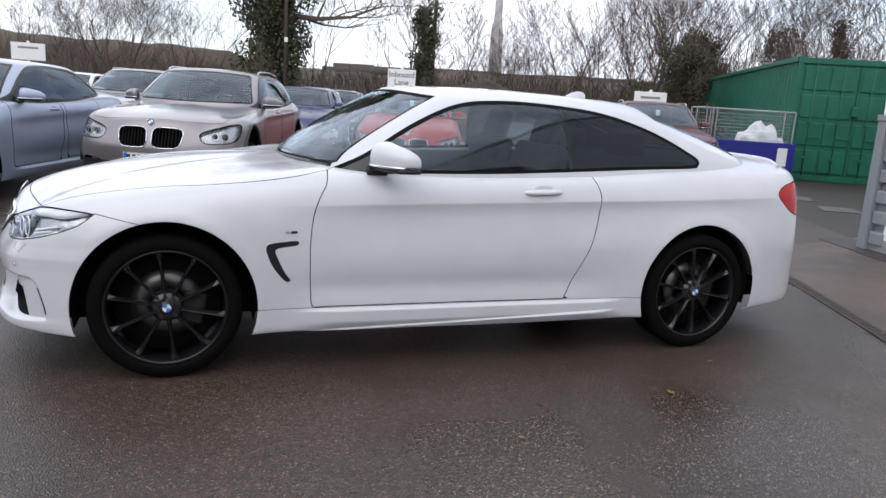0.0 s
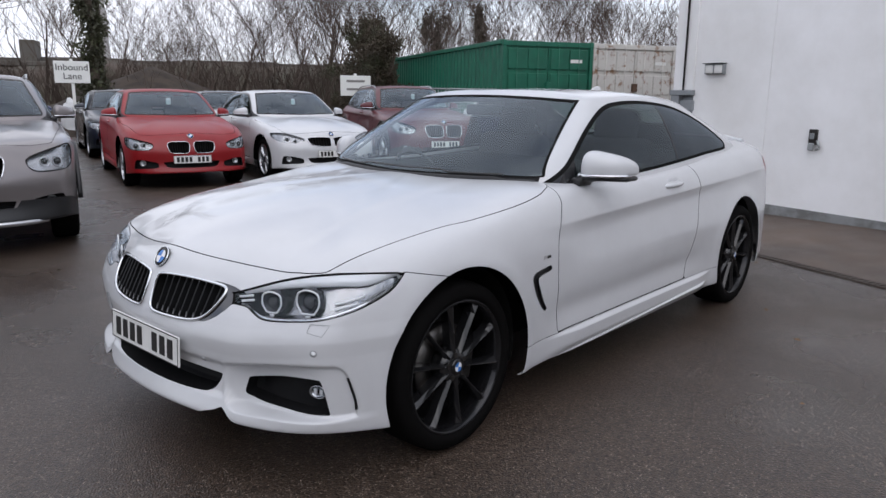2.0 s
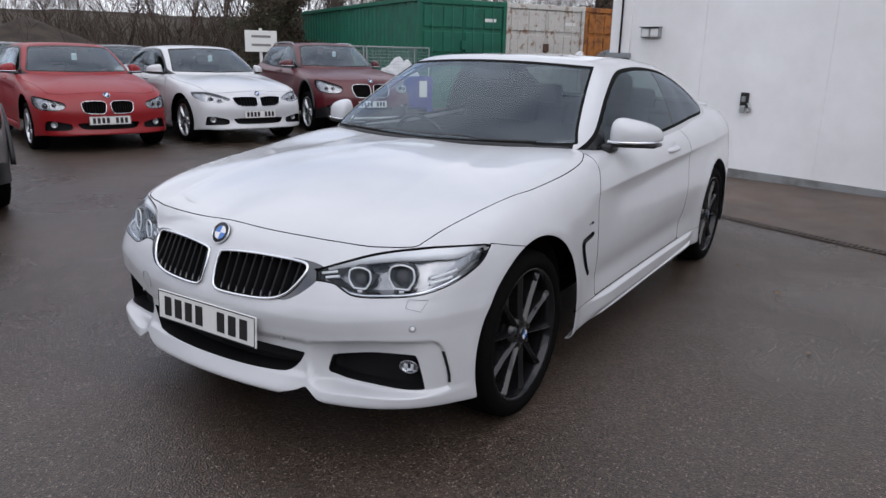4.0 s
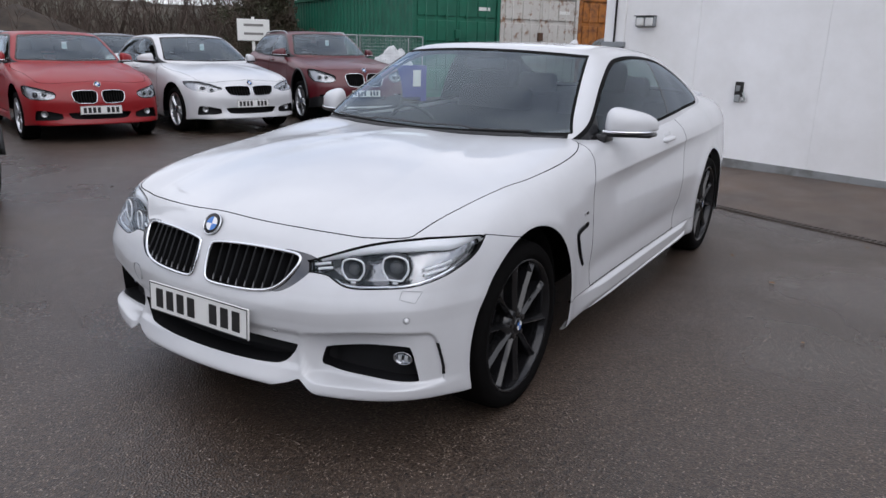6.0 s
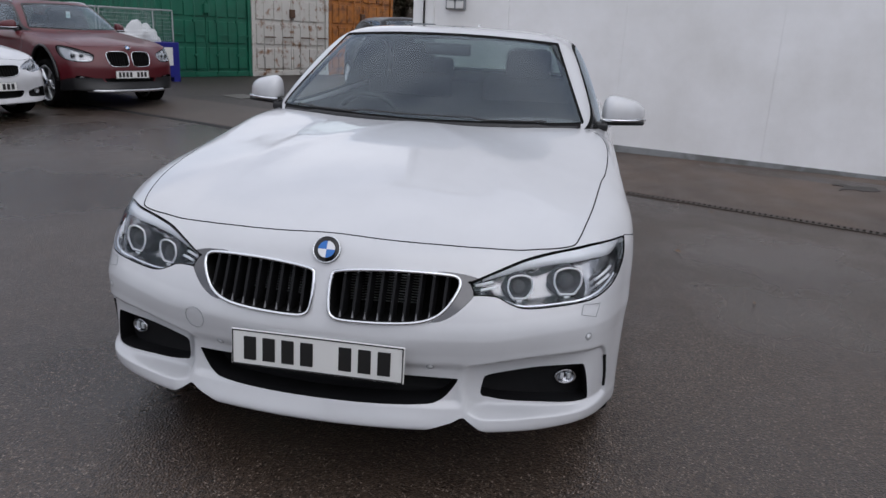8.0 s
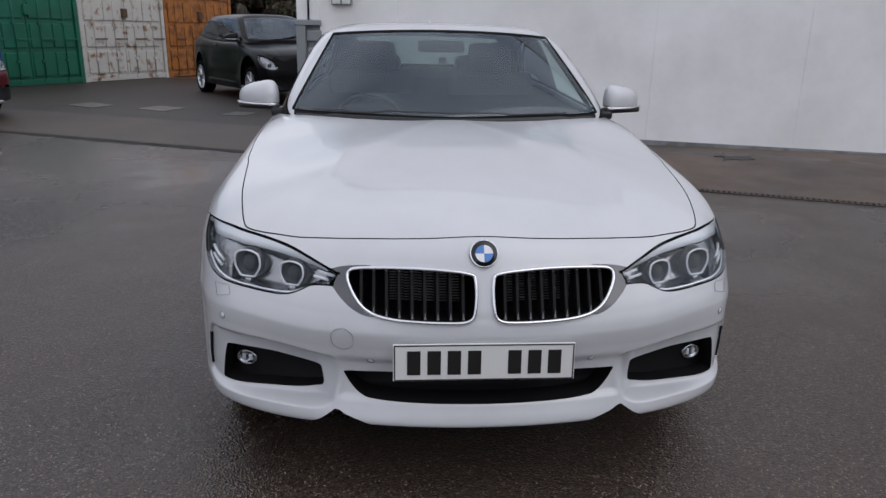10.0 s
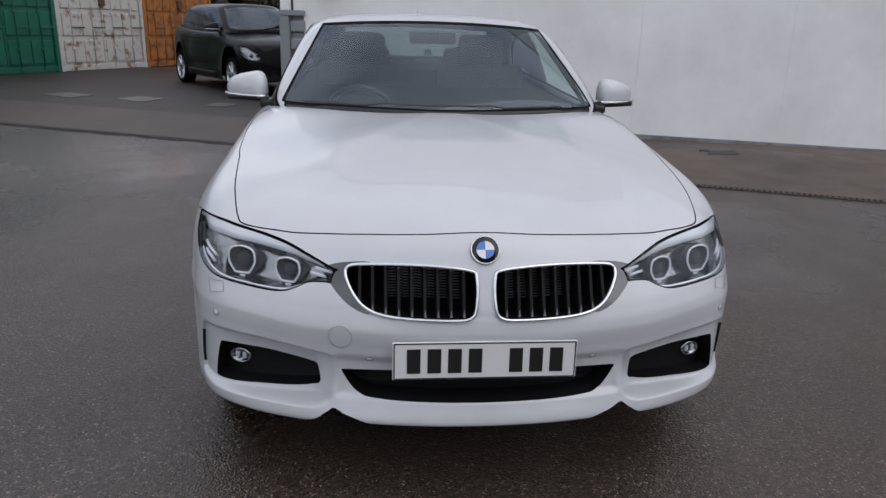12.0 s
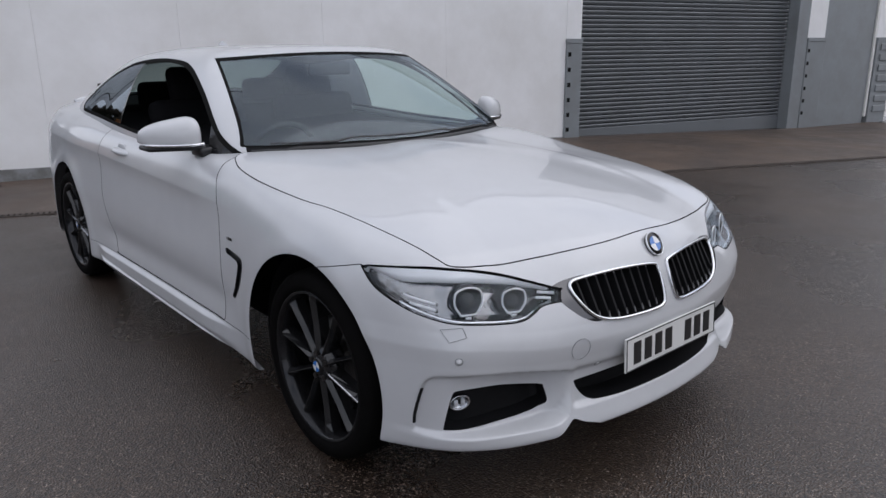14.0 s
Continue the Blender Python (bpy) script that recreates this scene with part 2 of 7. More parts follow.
M_FIN = material("grille_black", (0.010, 0.010, 0.011), 0.5, vary=0.2, scale=30, specular=0.15)
M_FINTIP = material("grille_fin_tip", (0.16, 0.16, 0.165), 0.35, vary=0.1)
M_TAG = material("pale_tag", (0.55, 0.68, 0.72), 0.6, vary=0.2, scale=30)
M_LAMPDARK = material("lamp_grey", (0.045, 0.045, 0.05), 0.22, 0.6, 0.3, 25)
M_WALL = material("white_cladding", (0.92, 0.92, 0.93), 0.45, vary=0.02, scale=1.2, second=(0.70, 0.69, 0.67), second_amount=0.1, second_scale=0.8, sharp=0.25, bump=0.03, bump_scale=8)
M_GREYSTEEL = material("grey_painted_steel", (0.255, 0.275, 0.29), 0.45, 0.1, 0.06, 5, second=(0.215, 0.225, 0.23), second_amount=0.15, second_scale=3, sharp=0.2)
M_SHUTTER = material("shutter_grey", (0.20, 0.215, 0.23), 0.42, 0.25, 0.12, 4, second=(0.175, 0.185, 0.195), second_amount=0.15, second_scale=2, sharp=0.25)
M_PLINTH = material("plinth_grey", (0.27, 0.28, 0.285), 0.6, vary=0.1, scale=4, second=(0.16, 0.16, 0.155), second_amount=0.25, second_scale=4)
M_GREEN = material("green_container_paint", (0.010, 0.145, 0.085), 0.45, 0.0, 0.12, 3, second=(0.008, 0.09, 0.055), second_amount=0.25, second_scale=2.5, sharp=0.2, bump=0.05, bump_scale=20)
M_CWHITE = material("white_container_paint", (0.58, 0.56, 0.52), 0.5, 0.0, 0.08, 4, second=(0.25, 0.13, 0.065), second_amount=0.08, second_scale=4.5, sharp=0.06)
M_ORANGE = material("orange_container_paint", (0.42, 0.15, 0.025), 0.5, 0.0, 0.12, 4, second=(0.16, 0.06, 0.02), second_amount=0.2, second_scale=5, sharp=0.1)
M_RUST = material("rusty_steel", (0.12, 0.07, 0.045), 0.7, 0.3, 0.3, 20)
M_GALV = material("galvanised_wire", (0.42, 0.44, 0.44), 0.4, 0.8, 0.1, 20)
M_BIN = material("blue_plastic_bin", (0.018, 0.022, 0.22), 0.4, vary=0.1)
M_BAG = material("white_bag", (0.68, 0.69, 0.70), 0.5, vary=0.08, bump=0.3, bump_scale=14)
M_SIGN = material("sign_white", (0.78, 0.78, 0.75), 0.5, vary=0.03)
M_SIGNBAR = material("sign_lettering", (0.03, 0.03, 0.03), 0.6, vary=0.1)
M_SIGNGREY = material("faded_lettering", (0.22, 0.21, 0.20), 0.6, vary=0.3, scale=60)
M_BARK = material("bark", (0.085, 0.065, 0.05), 0.9, vary=0.3, scale=12, bump=0.4, bump_scale=40)
M_PATCH = material("dark_tarmac_patch", (0.032, 0.028, 0.026), 0.55, vary=0.35, scale=30, bump=0.5, bump_scale=160, second=(0.05, 0.043, 0.038), second_amount=0.3, second_scale=3)
M_SEAM = material("black_bitumen_seam", (0.006, 0.005, 0.005), 0.75, vary=0.4, scale=20, bump=0.5, bump_scale=60)
M_OLDTARMAC = material("old_brown_tarmac", (0.041, 0.032, 0.0262), 0.55, vary=0.3, scale=50, bump=0.4, bump_scale=170, second=(0.030, 0.024, 0.020), second_amount=0.35, second_scale=0.8, sharp=0.2, specular=0.4)
M_COVER = material("worn_cover_steel", (0.17, 0.165, 0.155), 0.45, 0.3, 0.2, 14, bump=0.4, bump_scale=60, second=(0.09, 0.075, 0.06), second_amount=0.3, second_scale=7)
M_YELLOW = material("worn_yellow_line", (0.45, 0.33, 0.04), 0.6, vary=0.3, scale=30, second=(0.06, 0.05, 0.04), second_amount=0.4, second_scale=18)
M_LEAF = material("fallen_leaf", (0.16, 0.085, 0.03), 0.6, vary=0.4, scale=40)
M_TWIG = material("bare_twigs", (0.085, 0.062, 0.05), 0.9, vary=0.35, scale=2)
M_IVY = material("ivy_leaves", (0.070, 0.084, 0.028), 0.55, vary=0.5, scale=3, second=(0.036, 0.036, 0.016), second_amount=0.45, second_scale=1.5)
M_EVERGREEN = material("dark_evergreen", (0.043, 0.046, 0.020), 0.7, vary=0.5, scale=2, second=(0.05, 0.035, 0.02), second_amount=0.4, second_scale=1.2)
M_BANK = material("brown_bank", (0.075, 0.052, 0.038), 0.95, vary=0.4, scale=0.6, second=(0.05, 0.045, 0.025), second_amount=0.4, second_scale=0.25, sharp=0.12, bump=0.6, bump_scale=3)
M_MOUND = material("bare_dark_earth", (0.035, 0.027, 0.021), 0.95, vary=0.4, scale=3, bump=0.6, bump_scale=9, second=(0.06, 0.045, 0.034), second_amount=0.3, second_scale=1.2)
M_FIELD = material("green_field", (0.085, 0.10, 0.042), 0.95, vary=0.3, scale=0.05, second=(0.06, 0.06, 0.035), second_amount=0.45, second_scale=0.02, sharp=0.1)
M_MAST = material("pale_concrete", (0.46, 0.45, 0.44), 0.7, vary=0.15, scale=0.4, second=(0.34, 0.33, 0.32), second_amount=0.25, second_scale=0.3)
M_STONE = material("weathered_concrete", (0.115, 0.105, 0.093), 0.85, vary=0.25, scale=1.5, second=(0.10, 0.09, 0.075), second_amount=0.3, second_scale=1.5, bump=0.3, bump_scale=20)
M_GLASS = glass("car_glass", (0.70, 0.79, 0.765), 2.05)
M_SIDEGLASS = glass("side_glass", (0.66, 0.75, 0.725), 1.75)
M_CLEARGLASS = glass("coupe_glass", (0.78, 0.88, 0.85), 1.92)
M_CLEARSIDE = glass("coupe_side_glass", (0.76, 0.87, 0.835), 1.72)
M_REARGLASS = glass("coupe_rear_glass", (0.26, 0.32, 0.30), 1.5)
M_PRIVACY = glass("tinted_rear_glass", (0.10, 0.11, 0.12), 1.6)
M_LENS = glass("lamp_lens", (0.95, 0.96, 0.97), 1.42)


# ---- mesh helpers ----
def link_mesh(name, me, mat, parent=None, label=""):
    ob = new(name, me)
    if mat is not None and not me.materials:
        me.materials.append(mat)
    if parent is not None:
        ob.parent = parent
    if label:
        ob["label"] = label
    return ob


def part(name, bm, mat, parent=None, label="", smooth=False):
    """Links a bmesh, and frees it, as one mesh object under a thing or a part."""
    me = bpy.data.meshes.new(name)
    bmesh.ops.recalc_face_normals(bm, faces=bm.faces)
    bm.to_mesh(me)
    bm.free()
    if smooth:
        me.shade_smooth()
    return link_mesh(name, me, mat, parent, label)


def raw(name, verts, faces, mat, parent=None, label="", smooth=False):
    me = bpy.data.meshes.new(name)
    me.from_pydata([tuple(map(float, v)) for v in verts], [], [tuple(map(int, f)) for f in faces])
    if smooth:
        me.shade_smooth()
    return link_mesh(name, me, mat, parent, label)


def thing(name, m, label, category, group="", kind=""):
    ob = new(name)
    ob.matrix_world = m
    ob.empty_display_size = 0.2
    return tagged(ob, label, category, group, kind)


def add_box(bm, lo, hi, bevel=0.0, m=None):
    """An axis-aligned box from lo to hi, with softened edges, moved by m."""
    lo, hi = Vector(lo), Vector(hi)
    made = bmesh.ops.create_cube(bm, size=1.0, matrix=Matrix.LocRotScale((lo + hi) / 2, None, [max(1e-4, abs(v)) for v in hi - lo]))
    vs = made["verts"]
    if bevel:
        es = list({e for v in vs for e in v.link_edges})
        r = bmesh.ops.bevel(bm, geom=es, offset=bevel, segments=2, affect="EDGES", profile=0.5)
        vs = list({v for v in vs if v.is_valid} | set(r["verts"]))
    if m is not None:
        bmesh.ops.transform(bm, matrix=m, verts=vs)
    return vs


def box(lo, hi, bevel=0.0, m=None):
    bm = bmesh.new()
    add_box(bm, lo, hi, bevel, m)
    return bm


def add_rod(bm, a, b, r0, r1=None, n=8):
    a, b = Vector(a), Vector(b)
    d = b - a
    m = Matrix.Translation((a + b) / 2) @ d.to_track_quat("Z", "Y").to_matrix().to_4x4()
    bmesh.ops.create_cone(bm, cap_ends=True, segments=n, radius1=r0, radius2=r0 if r1 is None else r1, depth=d.length, matrix=m)


def lathe(profile, n=48, axis="y"):
    """A ring mesh turned round the axis from a closed profile of (radius, along)."""
    prof = np.array(profile, float)
    a = np.linspace(0, 2 * np.pi, n, endpoint=False)
    k = len(prof)
    r, s = prof[:, 0][None, :], prof[:, 1][None, :]
    ca, sa = np.cos(a)[:, None], np.sin(a)[:, None]
    v = np.stack([r * ca, np.broadcast_to(s, (n, k)), r * sa], -1).reshape(-1, 3)
    f = [(i * k + j, i * k + (j + 1) % k, ((i + 1) % n) * k + (j + 1) % k, ((i + 1) % n) * k + j) for i in range(n) for j in range(k)]
    return v, f


def smooth_line(pts, per=8, closed=True):
    """Points along a rounded line through pts."""
    p = np.array(pts, float)
    k = len(p)
    out = []
    for i in range(k if closed else k - 1):
        if closed:
            a, b, c, d = p[i - 1], p[i], p[(i + 1) % k], p[(i + 2) % k]
        else:
            b, c = p[i], p[i + 1]
            a = p[i - 1] if i else 2 * b - c
            d = p[i + 2] if i + 2 < k else 2 * c - b
        t = np.linspace(0, 1, per, endpoint=False)[:, None]
        out.append(0.5 * (2 * b + (c - a) * t + (2 * a - 5 * b + 4 * c - d) * t * t + (3 * b - a - 3 * c + d) * t ** 3))
    if not closed:
        out.append(p[-1:])
    return np.vstack(out)


def fence_distance(xy, poly):
    """Signed distance of points to a closed line: negative inside."""
    a, b = poly, np.roll(poly, -1, 0)
    res = np.full(len(xy), 9.0)
    near = ((xy > poly.min(0) - 0.15) & (xy < poly.max(0) + 0.15)).all(1)
    q = xy[near]
    if not len(q):
        return res
    d = b - a
    w = q[:, None, :] - a[None]
    t = np.clip((w * d).sum(-1) / np.maximum((d * d).sum(-1), 1e-12), 0, 1)
    dist = np.sqrt(((w - d * t[..., None]) ** 2).sum(-1).min(1))
    up = (a[None, :, 1] <= q[:, None, 1]) != (b[None, :, 1] <= q[:, None, 1])
    with np.errstate(divide="ignore", invalid="ignore"):
        xc = a[None, :, 0] + (q[:, None, 1] - a[None, :, 1]) / (b - a)[None, :, 1] * (b - a)[None, :, 0]
    inside = ((up & (q[:, None, 0] < xc)).sum(1) % 2) == 1
    res[near] = np.where(inside, -dist, dist)
    return res


class Skin:
    """A triangle sheet: places p, design places q (before a car's own proportions), normals n, triangles t."""

    def __init__(self, p, q, n, t):
        self.p, self.q, self.n, self.t = p, q, n, t

    def compact(self):
        used, inv = np.unique(self.t, return_inverse=True)
        return Skin(self.p[used], self.q[used], self.n[used], inv.reshape(-1, 3))

    def split(self, f):
        """The sheet cut along f = 0: what has f < 0, and the rest."""
        s = f(self.q)
        neg = (s < 0)[self.t]
        cnt = neg.sum(1)
        ins, outs = list(map(tuple, self.t[cnt == 3])), list(map(tuple, self.t[cnt == 0]))
        P, Q, N = [self.p], [self.q], [self.n]
        count, cache = len(self.p), {}

        def cut(i, j):
            nonlocal count
            key = (i, j) if i < j else (j, i)
            if key not in cache:
                i, j = key
                w = s[i] / (s[i] - s[j])
                P.append((self.p[i] + (self.p[j] - self.p[i]) * w)[None])
                Q.append((self.q[i] + (self.q[j] - self.q[i]) * w)[None])
                v = self.n[i] + (self.n[j] - self.n[i]) * w
                N.append((v / max(1e-9, np.linalg.norm(v)))[None])
                cache[key] = count
                count += 1
            return cache[key]

        for k in np.nonzero((cnt == 1) | (cnt == 2))[0]:
            tri, flag = self.t[k], neg[k]
            odd = int(np.nonzero(flag == (cnt[k] == 1))[0][0])
            a, b, c = int(tri[odd]), int(tri[(odd + 1) % 3]), int(tri[(odd + 2) % 3])
            ab, ac = cut(a, b), cut(a, c)
            one, two = (ins, outs) if cnt[k] == 1 else (outs, ins)
            one.append((a, ab, ac))
            two += [(ab, b, c), (ab, c, ac)]
        P, Q, N = np.vstack(P), np.vstack(Q), np.vstack(N)
        return tuple(Skin(P, Q, N, np.array(x, int).reshape(-1, 3)).compact() for x in (ins, outs))

    def shifted(self, d):
        return Skin(self.p + self.n * d, self.q, self.n, self.t)

    def welded(self):
        key = np.round(self.p, 5)
        _, first, inv = np.unique(key, axis=0, return_index=True, return_inverse=True)
        t = inv.reshape(-1)[self.t]
        t = t[(t[:, 0] != t[:, 1]) & (t[:, 1] != t[:, 2]) & (t[:, 0] != t[:, 2])]
        return Skin(self.p[first], self.q[first], self.n[first], t)

    def rim(self):
        e = np.vstack([self.t[:, [0, 1]], self.t[:, [1, 2]], self.t[:, [2, 0]]])
        _, inv, cnt = np.unique(np.sort(e, 1), axis=0, return_inverse=True, return_counts=True)
        return e[cnt[inv.reshape(-1)] == 1]

    def mesh(self, name):
        me = bpy.data.meshes.new(name)
        me.from_pydata(self.p.tolist(), [], self.t.tolist())
        me.shade_smooth()
        if len(self.p):
            me.normals_split_custom_set_from_vertices(self.n.tolist())
        return me

    def cup(self, depth, way=None):
        """Vertices and faces of a tray: the sheet sunk by depth, along its normals or one way, with walls up to its rim."""
        w = self.welded()
        k = len(w.p)
        v = np.vstack([w.p, w.p - w.n * depth if way is None else w.p + np.array(way) * depth])
        f = [tuple(x + k) for x in w.t] + [(a, b, b + k, a + k) for a, b in w.rim()]
        return v, f


def tube_along(pts, r, closed=True, n=6, flat=1.0):
    """A rounded strip along a line of points."""
    p = np.array(pts, float)
    k = len(p)
    tan = np.roll(p, -1, 0) - np.roll(p, 1, 0) if closed else np.gradient(p, axis=0)
    tan /= np.maximum(np.linalg.norm(tan, axis=1, keepdims=True), 1e-9)
    ref = np.array([1.0, 0.12, 0.05])
    s1 = np.cross(tan, ref)
    s1 /= np.maximum(np.linalg.norm(s1, axis=1, keepdims=True), 1e-9)
    s2 = np.cross(tan, s1)
    a = np.linspace(0, 2 * np.pi, n, endpoint=False)
    v = (p[:, None] + r * (s1[:, None] * np.cos(a)[None, :, None] + flat * s2[:, None] * np.sin(a)[None, :, None])).reshape(-1, 3)
    f = [(i * n + j, i * n + (j + 1) % n, ((i + 1) % k) * n + (j + 1) % n, ((i + 1) % k) * n + j) for i in range(k if closed else k - 1) for j in range(n)]
    if not closed:
        f += [tuple(range(n)), tuple(range((k - 1) * n, k * n))]
    return v, f


# ---- car bodies: a control net of sections, then cut into panels ----
def basis(c, n):
    """Weights of a clamped cubic B-spline with c control points at n even places."""
    knots = np.concatenate([[0] * 3, np.linspace(0, 1, c - 2), [1] * 3])
    t = np.clip(np.linspace(0, 1, n), 0, 1 - 1e-9)
    w = ((t[:, None] >= knots[None, :-1]) & (t[:, None] < knots[None, 1:])).astype(float)
    for d in range(1, 4):
        m = len(knots) - d - 1
        left = np.where(knots[d:d + m] > knots[:m], (t[:, None] - knots[:m]) / np.maximum(knots[d:d + m] - knots[:m], 1e-12), 0)
        right = np.where(knots[d + 1:d + 1 + m] > knots[1:1 + m], (knots[d + 1:d + 1 + m] - t[:, None]) / np.maximum(knots[d + 1:d + 1 + m] - knots[1:1 + m], 1e-12), 0)
        w = left * w[:, :m] + right * w[:, 1:m + 1]
    return w


def loft(keys, nu, nv, lead=3, dense=0.36):
    """A smooth half skin through key sections (each a row of control points, from front centre to rear centre)."""
    k = np.array(keys, float)
    flip = np.array([1, -1, 1.0])
    k = np.concatenate([(k[1] * flip)[None], k, (k[-2] * flip)[None]])
    step = np.linalg.norm(np.diff(k[:, lead], axis=0), axis=1)
    pos = np.concatenate([[0], np.cumsum(step)])
    knee = pos[1] + 0.36 * (pos[-2] - pos[1])
    cut = int(nu * dense)
    want = np.concatenate([np.linspace(pos[1], knee, cut, endpoint=False), np.linspace(knee, pos[-2], nu - cut)])
    idx = np.clip(np.searchsorted(pos, want, side="right") - 1, 1, len(pos) - 3)
    t = ((want - pos[idx]) / (pos[idx + 1] - pos[idx]))[:, None, None]
    h = (pos[idx + 1] - pos[idx])[:, None, None]
    m0 = (k[idx + 1] - k[idx - 1]) / (pos[idx + 1] - pos[idx - 1])[:, None, None] * h
    m1 = (k[idx + 2] - k[idx]) / (pos[idx + 2] - pos[idx])[:, None, None] * h
    c = (2 * t ** 3 - 3 * t ** 2 + 1) * k[idx] + (t ** 3 - 2 * t ** 2 + t) * m0 + (3 * t ** 2 - 2 * t ** 3) * k[idx + 1] + (t ** 3 - t ** 2) * m1
    return np.einsum("vc,ucd->uvd", basis(k.shape[1], nv), c)


def skin_from_grid(g, warp):
    """Both halves of a skin from a half grid."""
    p = warp(g.reshape(-1, 3)).reshape(g.shape)
    du, dv = np.gradient(p, axis=0), np.gradient(p, axis=1)
    n = np.cross(du, dv)
    n /= np.maximum(np.linalg.norm(n, axis=2, keepdims=True), 1e-9)
    mid = p.reshape(-1, 3).mean(0) * np.array([1, 0, 1])
    turn = np.sign(((p - mid) * n).sum())
    n *= turn
    edge = np.abs(g[..., 1]) < 1e-4
    n[..., 1][edge] = 0
    n /= np.maximum(np.linalg.norm(n, axis=2, keepdims=True), 1e-9)
    a, b = g.shape[:2]
    i = (np.arange(a - 1)[:, None] * b + np.arange(b - 1)[None]).reshape(-1)
    t = np.vstack([np.stack([i, i + b, i + b + 1], 1), np.stack([i, i + b + 1, i + 1], 1)])
    if turn < 0:
        t = t[:, ::-1]
    P, Q, N = p.reshape(-1, 3), g.reshape(-1, 3), n.reshape(-1, 3)
    s = np.array([1, -1, 1.0])
    return Skin(np.vstack([P, P * s]), np.vstack([Q, Q * s]), np.vstack([N, N * s]), np.vstack([t, t[:, ::-1] + len(P)]))


def section(ox, oy, sx, zs, *pts):
    """Control points of one column of the lower body: (inset from the widest plan line, height), bottom to top, then the spine."""
    o, s = np.array([ox, oy]), np.array([sx, 0.0])
    d = (s - o) / np.linalg.norm(s - o)
    return [(*(o + d * i), z) for i, z in pts] + [(sx, 0.0, zs)]


LOWER = [
    section(-0.790, 0.00, 0.66, 0.955, (0.060, 0.224), (0.0, 0.216), (-0.018, 0.224), (-0.012, 0.250), (0.020, 0.315), (0.018, 0.39), (-0.005, 0.505), (0.030, 0.60), (0.07, 0.70), (0.13, 0.775), (0.45, 0.865), (0.90, 0.925)),
    section(-0.765, 0.30, 0.66, 0.955, (0.060, 0.224), (0.0, 0.216), (-0.018, 0.224), (-0.012, 0.250), (0.020, 0.315), (0.018, 0.39), (-0.005, 0.505), (0.034, 0.595), (0.08, 0.69), (0.15, 0.765), (0.45, 0.86), (0.90, 0.925)),
    section(-0.680, 0.60, 0.66, 0.955, (0.060, 0.216), (0.002, 0.210), (-0.012, 0.219), (-0.010, 0.246), (0.006, 0.315), (0.012, 0.39), (-0.005, 0.505), (0.024, 0.59), (0.10, 0.69), (0.19, 0.765), (0.45, 0.85), (0.90, 0.925)),
    section(-0.575, 0.794, 0.66, 0.955, (0.055, 0.222), (0.018, 0.216), (0.006, 0.226), (0.004, 0.252), (0.0, 0.315), (0.0, 0.40), (-0.004, 0.51), (0.016, 0.61), (0.07, 0.71), (0.16, 0.785), (0.42, 0.855), (0.85, 0.925)),
    section(-0.300, 0.892, 0.70, 0.955, (0.040, 0.195), (0.008, 0.192), (0.0, 0.205), (0.0, 0.240), (0.0, 0.315), (0.0, 0.42), (0.0, 0.55), (0.008, 0.65), (0.035, 0.745), (0.12, 0.82), (0.36, 0.868), (0.78, 0.93)),
    section(0.05, 0.918, 0.80, 0.955, (0.040, 0.185), (0.010, 0.185), (0.0, 0.200), (0.0, 0.240), (0.0, 0.32), (0.0, 0.45), (0.0, 0.60), (0.008, 0.71), (0.045, 0.80), (0.13, 0.865), (0.32, 0.90), (0.75, 0.945)),
    section(0.62, 0.910, 1.00, 0.95, (0.045, 0.188), (0.018, 0.188), (0.008, 0.203), (0.005, 0.240), (0.002, 0.32), (0.0, 0.45), (0.0, 0.60), (0.006, 0.72), (0.028, 0.83), (0.07, 0.905), (0.14, 0.950), (0.40, 0.965)),
    section(1.50, 0.908, 1.50, 0.94, (0.045, 0.182), (0.020, 0.182), (0.011, 0.200), (0.009, 0.240), (0.006, 0.32), (0.003, 0.45), (0.0, 0.60), (0.004, 0.73), (0.022, 0.84), (0.055, 0.91), (0.105, 0.945), (0.40, 0.945)),
    section(2.20, 0.910, 2.10, 0.96, (0.045, 0.186), (0.018, 0.186), (0.009, 0.203), (0.007, 0.240), (0.005, 0.32), (0.003, 0.45), (0.0, 0.60), (0.003, 0.74), (0.022, 0.86), (0.07, 0.935), (0.14, 0.975), (0.40, 0.98)),
    section(2.81, 0.915, 2.55, 1.02, (0.040, 0.190), (0.010, 0.190), (0.002, 0.206), (0.0, 0.245), (0.0, 0.32), (0.0, 0.45), (0.0, 0.60), (0.003, 0.75), (0.03, 0.875), (0.10, 0.965), (0.20, 1.015), (0.45, 1.03)),
    section(3.50, 0.825, 2.90, 1.06, (0.050, 0.220), (0.012, 0.222), (0.003, 0.240), (0.0, 0.27), (0.0, 0.34), (0.0, 0.45), (0.0, 0.58), (0.003, 0.73), (0.02, 0.87), (0.07, 0.965), (0.15, 1.015), (0.40, 1.05)),
    section(3.77, 0.53, 3.00, 1.06, (0.060, 0.240), (0.014, 0.242), (0.004, 0.258), (0.0, 0.29), (0.0, 0.36), (0.0, 0.46), (0.01, 0.58), (0.04, 0.71), (0.045, 0.86), (0.05, 0.97), (0.09, 1.03), (0.30, 1.06)),
    section(3.86, 0.00, 3.00, 1.06, (0.060, 0.240), (0.014, 0.242), (0.004, 0.258), (0.0, 0.29), (0.0, 0.36), (0.0, 0.46), (0.01, 0.58), (0.04, 0.71), (0.045, 0.86), (0.05, 0.98), (0.09, 1.045), (0.30, 1.06)),
]
